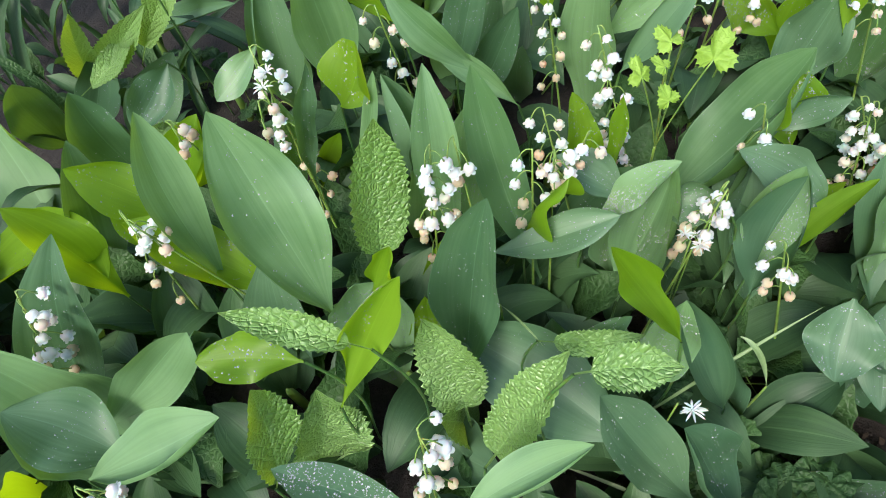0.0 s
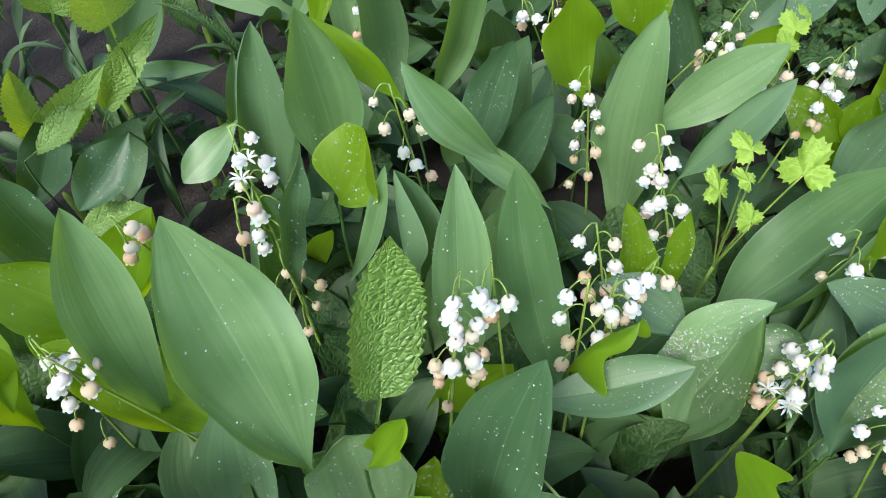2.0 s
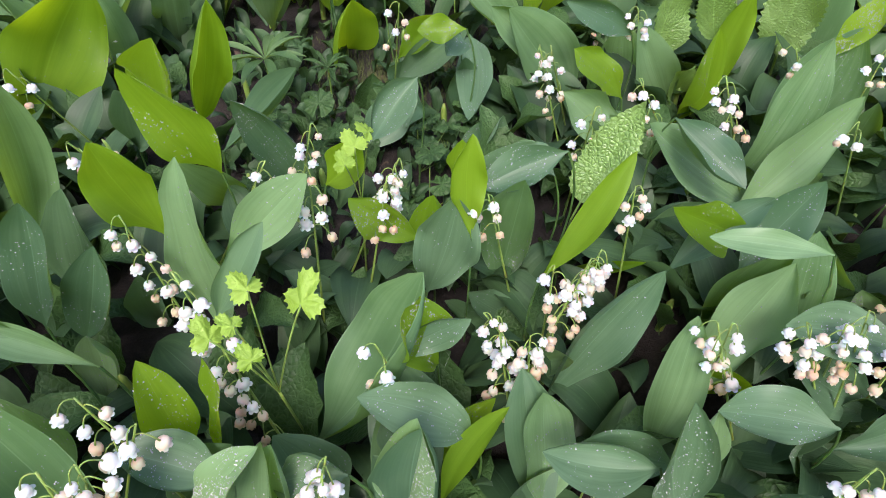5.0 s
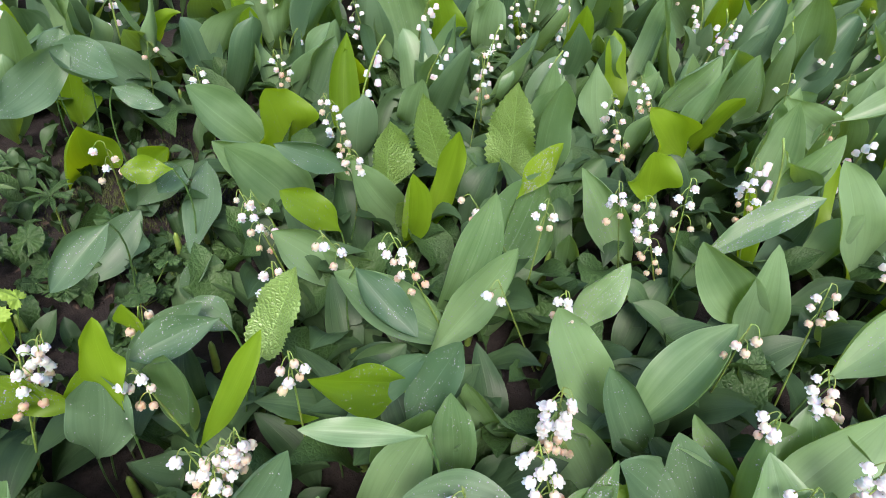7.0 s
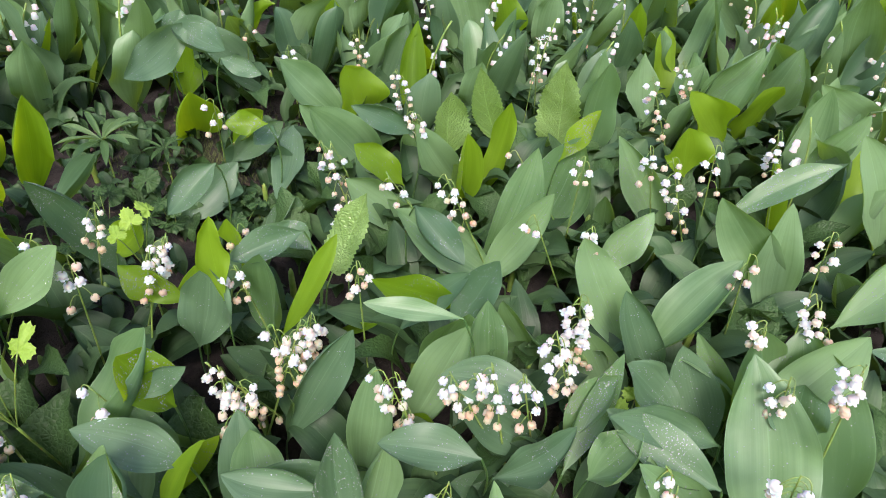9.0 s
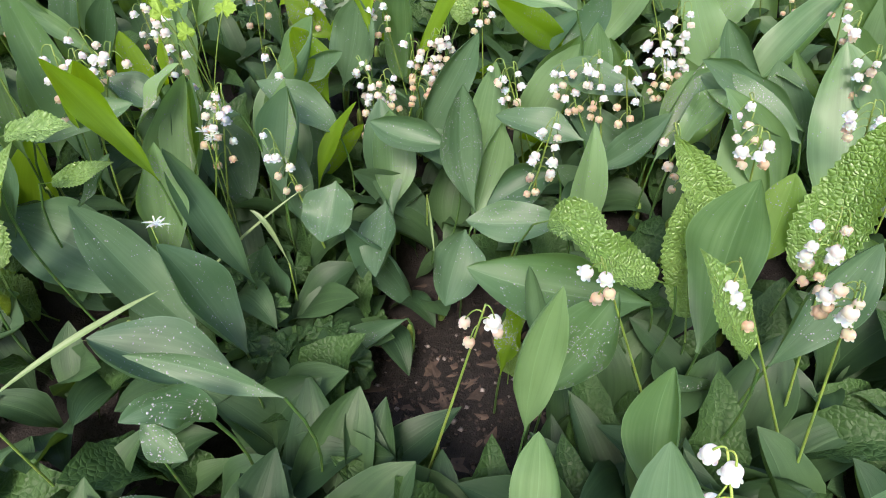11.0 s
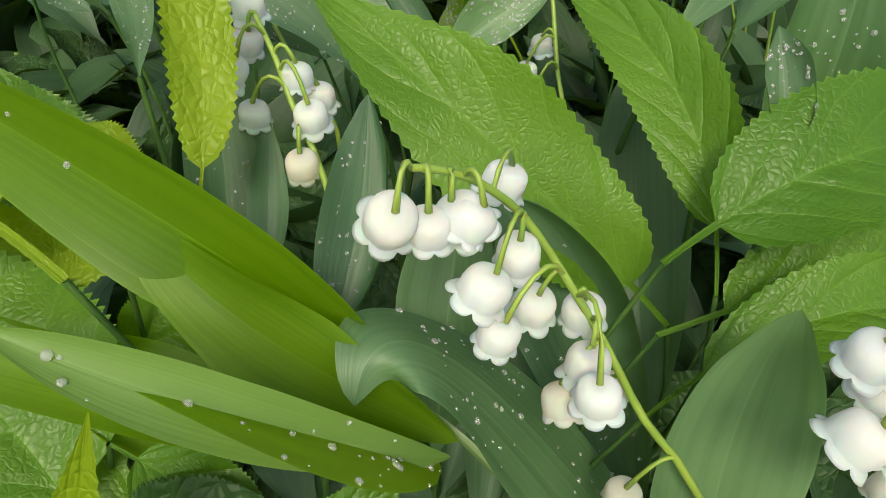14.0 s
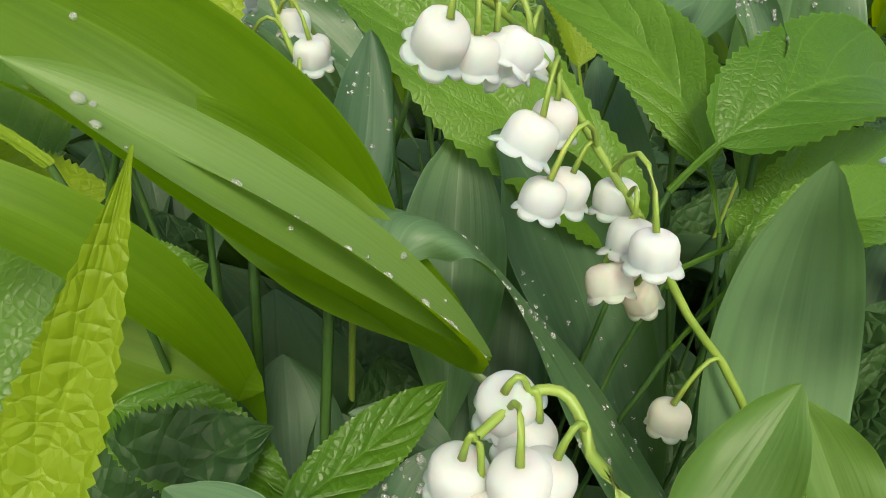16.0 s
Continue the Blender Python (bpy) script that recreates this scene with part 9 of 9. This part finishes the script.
def palmate_herb(at, radius, mat):
    plant = plant_at("palmate_herb", at[0], at[1], "dark green plant with narrow leaflets spread like fingers", "herb")
    c = np.asarray(local(plant, at))
    s = np.linspace(0, 1, 8)[:, None]
    part("stem", tube("stem", c * s, [0.001] * 8, 5), STEM, plant)
    for k in range(11):
        a = 6.2832 * k / 11 + 0.2
        far = radius * (0.8 + 0.25 * ((k * 7) % 5) / 4)
        way = np.array((math.cos(a), math.sin(a), 0.0))
        tip = c + way * far + np.array((0, 0, far * (0.35 - 0.2 * (k % 3))))
        part("leaflet", blade("leaflet", c, tip, (0, 0, far * 0.1), far * 0.2, (0, 0, 1), 0.4, 0, 0.05, 0.03, "lily", k, 6, 12), mat, plant)


def grass_blade(base, tip, bow, width):
    foot = ground_point(base[0], base[1])
    ob = plant_at("grass_blade", base[0], base[1], "thin pale green blade of grass", "grass")
    if base[2] - foot[2] > 0.01:
        way = np.asarray(local(ob, base))
        s = np.linspace(0, 1, 6)[:, None]
        part("sheath", tube("sheath", np.array((0, 0, -0.003)) + (way - np.array((0, 0, -0.003))) * s, [0.0007] * 6, 5), STEM, ob)
    part("blade", blade("blade", local(ob, base), local(ob, tip), bow, width, (0, -0.4, 1), 0.6, 20, 0.0, 0.0, "lily", 3, 4, 16), GRASS, ob)


# ---- other plants and small things ----
star_flower((-0.118, 0.246, 0.192))
star_flower((0.101, 0.169, 0.100))
star_flower((0.098, 0.168, 0.106))
star_flower((0.070, 0.081, 0.109))
star_flower((0.615, 0.548, 0.167))
lobed_herb((0.105, 0.266, 0.000), [(0.080, 0.237, 0.162, 0.011), (0.099, 0.256, 0.165, 0.011), (0.120, 0.247, 0.157, 0.016), (0.094, 0.229, 0.150, 0.009), (0.091, 0.237, 0.167, 0.008)])
lobed_herb((0.176, 0.392, 0.130), [(0.176, 0.382, 0.130, 0.013), (0.189, 0.395, 0.130, 0.011), (0.166, 0.367, 0.130, 0.010)])
lobed_herb((0.480, 0.139, 0.100), [(0.484, 0.135, 0.100, 0.014), (0.463, 0.129, 0.100, 0.013), (0.490, 0.118, 0.100, 0.013)])
palmate_herb((0.141, 0.607, 0.070), 0.05, LOBED_DARK)
palmate_herb((0.198, 0.607, 0.050), 0.028, UNDER_SHADED)
grass_blade((0.140, 0.107, 0.030), (0.120, 0.125, 0.070), (0.000, 0.000, 0.012), 0.0040)
grass_blade((0.044, 0.090, 0.000), (0.164, 0.133, 0.080), (0.000, 0.000, 0.010), 0.0022)
grass_blade((-0.010, 0.091, 0.000), (0.156, 0.006, -0.020), (0.000, 0.000, 0.020), 0.0028)
grass_blade((0.097, 0.042, -0.010), (0.154, 0.009, -0.020), (0.000, 0.000, 0.006), 0.0020)
grass_blade((0.015, -0.041, 0.124), (0.092, -0.005, 0.143), (0.000, 0.000, 0.004), 0.0035)
grass_blade((0.047, -0.132, 0.137), (0.081, -0.125, 0.124), (0.000, 0.000, 0.003), 0.0030)
grass_blade((-0.008, 0.155, 0.080), (0.012, 0.111, 0.120), (0.000, 0.000, 0.004), 0.0014)
grass_blade((0.256, 0.172, 0.020), (0.251, 0.117, 0.000), (0.000, 0.000, 0.002), 0.0022)
grass_blade((0.167, -0.289, 0.111), (0.154, -0.270, 0.122), (0.000, 0.000, 0.002), 0.0016)


def scalloped_mesh(radius):
    """A round leaf with a scalloped rim, like ground ivy."""
    rim = 36
    verts, uvs = [(0, 0, 0)], [(0.5, 0.0)]
    for ring in (0.5, 0.92, 1.0):
        for k in range(rim):
            a = -2.9 + 5.8 * k / (rim - 1)
            r = radius * ring * (1 + (0.07 * math.cos(9 * a) if ring > 0.95 else 0.0))
            verts.append((r * math.sin(a), r * math.cos(a), radius * (0.12 * ring * math.cos(9 * a) - 0.25 * ring ** 2 + 0.15 * ring)))
            uvs.append((0.5 + 0.5 * ring * math.sin(a), 0.5 * ring + 0.5 * ring * math.cos(a)))
    faces = [(0, 1 + k, 2 + k) for k in range(rim - 1)]
    for i in range(2):
        n = 1 + i * rim
        faces += [(n + k, n + rim + k, n + rim + k + 1, n + k + 1) for k in range(rim - 1)]
    return mesh_from("leaf", verts, faces, uvs)


def ground_ivy():
    """Creeping plants with round leaves at the edge of the bare soil and in the shaded gap."""
    rnd = random.Random(21)
    meshes = [scalloped_mesh(r) for r in (0.008, 0.011, 0.014)]
    spots = [(0.13 + 0.045 * rnd.gauss(0, 1), 0.075 + 0.035 * rnd.gauss(0, 1)) for _ in range(12)]
    spots += [(0.24 + 0.09 * rnd.gauss(0, 1), 0.52 + 0.05 * rnd.gauss(0, 1)) for _ in range(12)]
    spots += [(-0.22 + 0.06 * rnd.gauss(0, 1), 0.42 + 0.06 * rnd.gauss(0, 1)) for _ in range(8)]
    spots += [(0.115 + 0.02 * rnd.gauss(0, 1), 0.13 + 0.02 * rnd.gauss(0, 1)) for _ in range(5)]
    for x, y in spots:
        if bare(x, y):
            continue
        plant = plant_at("ground_ivy", x, y, "small creeping plant with round scalloped dark green leaves", "herb", "ground ivy patch")
        for k in range(rnd.choice((4, 5, 6))):
            a = rnd.uniform(0, 6.28)
            far, high = rnd.uniform(0.006, 0.03), rnd.uniform(0.018, 0.05)
            c = np.array((math.cos(a) * far, math.sin(a) * far, high))
            s = np.linspace(0, 1, 6)[:, None]
            part("petiole", tube("petiole", c * s * np.array((1, 1, 1)), [0.0005] * 6, 4), STEM, plant)
            ob = part("leaf", rnd.choice(meshes), UNDER_SHADED, plant)
            ob.matrix_basis = Matrix.Translation(c) @ Euler((radians(rnd.uniform(-25, 35)), radians(rnd.uniform(-25, 25)), rnd.uniform(0, 6.28))).to_matrix().to_4x4()


ground_ivy()


def soil_litter():
    """Crumbs of soil, small stones, bits of dead leaf and twig on the bare patches."""
    rnd = random.Random(33)
    kinds = ((CRUMB, "soil_crumbs", "loose crumbs of dark damp soil", 900, 0.0016, 1.0), (STONE, "pebbles", "small grey pebbles on the soil", 60, 0.0022, 0.8), (LITTER, "leaf_litter", "bits of dead brown leaf and twig", 240, 0.0026, 0.25))
    for mat, name, label, count, size, flat in kinds:
        verts, faces = [], []
        for _ in range(count):
            if rnd.random() < 0.7:
                x, y = 0.24 + rnd.gauss(0, 0.055), 0.0 + rnd.gauss(0, 0.06)
            else:
                x, y = rnd.uniform(0.1, 0.45), rnd.uniform(0.5, 0.8)
            r = size * rnd.uniform(0.5, 1.7)
            long, a = (rnd.uniform(1, 4) if flat < 0.5 else 1.0), rnd.uniform(0, 6.28)
            z, n = ground_z(x, y), len(verts)
            for px, py, pz in ((1, 0, 0), (0, 1, 0.1), (-1, 0, 0), (0, -1, -0.1), (0.1, 0.1, 0.8), (0, 0, -0.5)):
                px, py = px * r * long * rnd.uniform(0.7, 1.2), py * r * rnd.uniform(0.7, 1.2)
                verts.append((x + px * math.cos(a) - py * math.sin(a), y + px * math.sin(a) + py * math.cos(a), z + (pz + 0.25) * r * flat * rnd.uniform(0.8, 1.2)))
            faces += [(n + i, n + (i + 1) % 4, n + 4) for i in range(4)] + [(n + (i + 1) % 4, n + i, n + 5) for i in range(4)]
        ob = new(name, mesh_from(name, verts, faces, None, mat is not LITTER))
        ob.data.materials.append(mat)
        tagged(ob, label, "soil", kind="stuff")


CRUMB = plain_material("soil_crumb", (0.012, 0.009, 0.007), (0.05, 0.038, 0.032), 300.0, 0.9)
soil_litter()


def moss_patch():
    """A cushion of yellow-green moss on the rise at the back: short upright shoots."""
    rnd = random.Random(44)
    verts, faces = [], []
    for _ in range(2600):
        x, y = 0.3 + rnd.gauss(0, 0.07), 0.66 + rnd.gauss(0, 0.04)
        z, r, h, a, n = ground_z(x, y), 0.0011, rnd.uniform(0.004, 0.009), rnd.uniform(0, 6.28), len(verts)
        for k in range(3):
            verts.append((x + r * math.cos(a + 2.1 * k), y + r * math.sin(a + 2.1 * k), z - 0.001))
        verts.append((x + rnd.uniform(-0.003, 0.003), y + rnd.uniform(-0.003, 0.003), z + h))
        faces += [(n, n + 1, n + 3), (n + 1, n + 2, n + 3), (n + 2, n, n + 3)]
    ob = new("moss", mesh_from("moss", verts, faces))
    ob.data.materials.append(MOSS)
    tagged(ob, "cushion of yellow-green moss on the soil", "moss", kind="stuff")


moss_patch()


# ---- undergrowth and the rest of the bed ----
def joined(name, pieces, label, category):
    """Many small pieces as one object of kind stuff: pieces are (verts, faces, uvs, material slot)."""
    verts, faces, uvs, slots, n = [], [], [], [], 0
    for v, f, u, k in pieces:
        verts.append(v)
        uvs.append(u)
        faces += [tuple(i + n for i in q) for q in f]
        slots += [k] * len(f)
        n += len(v)
    me = mesh_from(name, np.concatenate(verts).tolist(), faces, np.concatenate(uvs))
    me.polygons.foreach_set("material_index", slots)
    ob = new(name, me)
    return tagged(ob, label, category, kind="stuff")


def pieces_of(me):
    v = np.array([q.co[:] for q in me.vertices])
    f = [tuple(q.vertices) for q in me.polygons]
    u = np.zeros((len(v), 2))
    if me.uv_layers:
        for loop, d in zip(me.loops, me.uv_layers[0].data):
            u[loop.vertex_index] = d.uv[:]
    return v, f, u


def low_blades(count, seed, x0, x1, y0, y1, low, high, keep, slim=1.0):
    """Short leaves of every lean, that hide the soil between the taller plants."""
    rnd = random.Random(seed)
    kinds = []
    for k in range(12):
        a = rnd.uniform(0, 6.28)
        lean = rnd.uniform(0.3, 0.9)
        tip = (math.cos(a) * lean, math.sin(a) * lean, 1.0 - 0.35 * lean)
        me = blade("undergrowth", (0, 0, 0), tip, (math.cos(a) * -0.08, math.sin(a) * -0.08, 0.12), rnd.uniform(0.32, 0.5) * slim, (-math.cos(a), -math.sin(a), 0.8), rnd.uniform(0.2, 0.7),
                   rnd.uniform(-40, 40), rnd.choice((0, 0.1, 0.25)), 0.1, "lily" if k % 3 else "crinkled", seed + k, 6, 12, 0.5, 0.1 if k % 3 == 0 else 0.0)
        kinds.append(pieces_of(me))
        bpy.data.meshes.remove(me)
    out = []
    for _ in range(count):
        x, y = rnd.uniform(x0, x1), rnd.uniform(y0, y1)
        size, turn, k = rnd.uniform(low, high), rnd.uniform(0, 6.28), rnd.randrange(12)
        if not keep(x, y):
            continue
        v, f, u = kinds[k]
        c, s = math.cos(turn) * size, math.sin(turn) * size
        w = np.stack([v[:, 0] * c - v[:, 1] * s + x, v[:, 0] * s + v[:, 1] * c + y, v[:, 2] * size + ground_z(x, y)], 1)
        out.append((w, f, u, 0 if k % 3 else 1))
    return out


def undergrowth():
    # Shade between the plants is painted into these leaves by their darker materials.
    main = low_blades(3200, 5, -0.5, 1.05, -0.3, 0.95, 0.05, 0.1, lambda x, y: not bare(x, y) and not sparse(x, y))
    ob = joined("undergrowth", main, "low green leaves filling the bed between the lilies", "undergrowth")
    ob.data.materials.append(UNDER_LILY_SHADED)
    ob.data.materials.append(UNDER_SHADED)
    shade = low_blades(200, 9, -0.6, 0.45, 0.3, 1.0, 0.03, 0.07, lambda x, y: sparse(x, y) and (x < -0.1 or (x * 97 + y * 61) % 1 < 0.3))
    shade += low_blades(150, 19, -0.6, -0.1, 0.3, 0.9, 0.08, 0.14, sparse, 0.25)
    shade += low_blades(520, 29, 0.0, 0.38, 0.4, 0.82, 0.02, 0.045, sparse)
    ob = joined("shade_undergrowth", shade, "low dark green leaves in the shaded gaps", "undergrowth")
    ob.data.materials.append(UNDER_LILY_SHADED)
    ob.data.materials.append(UNDER_SHADED)
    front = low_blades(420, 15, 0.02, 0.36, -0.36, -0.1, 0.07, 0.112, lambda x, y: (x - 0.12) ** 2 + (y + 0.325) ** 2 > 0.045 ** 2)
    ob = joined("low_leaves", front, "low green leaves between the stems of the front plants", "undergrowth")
    ob.data.materials.append(UNDER_LILY_SHADED)
    ob.data.materials.append(UNDER_SHADED)


undergrowth()


def lily_kind(seed, bloom, height):
    """Pieces of a lily: two or three leaves and, where it blooms, a stalk with bells."""
    rnd = random.Random(seed)
    turn, out = rnd.uniform(0, 360), []
    for k in range(rnd.choice((2, 2, 3))):
        a = radians(turn + k * (180 if k < 2 else 90) + rnd.uniform(-35, 35))
        lean = rnd.uniform(0.03, 0.10) * height / 0.17
        way = np.array((math.cos(a), math.sin(a), 0.0))
        me = blade("leaf", way * 0.006, way * lean + np.array((0, 0, height * rnd.uniform(0.72, 1.05))), tuple(way * rnd.uniform(-0.004, 0.02)), rnd.uniform(0.036, 0.056) * height / 0.16,
                   tuple(-way + np.array((rnd.uniform(-0.4, 0.4), rnd.uniform(-0.4, 0.4), 0.25))), rnd.uniform(0.3, 0.8), rnd.uniform(-50, 50), rnd.choice((0.0, 0.0, 0.05, 0.15)), rnd.uniform(0.08, 0.2), "lily", seed * 7 + k, 8, 14)
        out.append((*pieces_of(me), rnd.choice((0, 0, 0, 0, 0, 1, 1, 1, 4, 4))))
        bpy.data.meshes.remove(me)
    if bloom:
        a = rnd.uniform(0, 6.28)
        top = np.array((math.cos(a) * 0.03, math.sin(a) * 0.03, height * rnd.uniform(0.85, 1.05)))
        p, t = spine((0, 0, 0), top, top * np.array((-0.25, -0.25, 0.02)), 0.1, 10)
        me = tube("flower_stalk", p, [0.0012] * 10, 4)
        out.append((*pieces_of(me), 2))
        bpy.data.meshes.remove(me)
        bell = pieces_of(FAR_BELL)
        for k in range(rnd.choice((8, 9, 11))):
            q = p[min(9, 4 + k // 2)]
            b = a + rnd.uniform(-1.3, 1.3)
            v = bell[0] + q + np.array((math.cos(b) * 0.01, math.sin(b) * 0.01, -rnd.uniform(0, 0.008)))
            out.append((v, bell[1], bell[2], 3))
    return out


def far_bell():
    verts = [(r * 0.0072 * math.cos(k * 1.0472), r * 0.0072 * math.sin(k * 1.0472), -d * 0.0072) for r, d in ((0.1, 0.0), (0.45, 0.2), (0.48, 0.55), (0.58, 0.88)) for k in range(6)]
    return mesh_from("far_bell", verts, [(6 * i + k, 6 * i + (k + 1) % 6, 6 * i + 6 + (k + 1) % 6, 6 * i + 6 + k) for i in range(3) for k in range(6)])


FAR_BELL = far_bell()


def fill_bed():
    rnd = random.Random(7)
    kinds = [lily_kind(100 + k, k % 5 in (0, 3), 0.165) for k in range(15)]
    out = []
    x0, x1, y0, y1, step = -0.85, 2.3, -0.65, 2.2, 0.066
    for j in range(int((y1 - y0) / step)):
        for i in range(int((x1 - x0) / step)):
            x, y = x0 + (i + rnd.random()) * step, y0 + (j + rnd.random()) * step
            turn, size, k = rnd.uniform(0, 6.28), rnd.uniform(0.85, 1.2), rnd.randrange(15)
            if not bed_cover(x, y):
                continue
            c, s = math.cos(turn) * size, math.sin(turn) * size
            for v, f, u, slot in kinds[k]:
                out.append((np.stack([v[:, 0] * c - v[:, 1] * s + x, v[:, 0] * s + v[:, 1] * c + y, v[:, 2] * size + ground_z(x, y)], 1), f, u, slot))
    ob = joined("lily_bed", out, "dense bed of lily of the valley behind and around", "flower bed")
    for m in (LILY, LILY_DARK, STEM, PETAL, LILY_BACKLIT):
        ob.data.materials.append(m)


fill_bed()
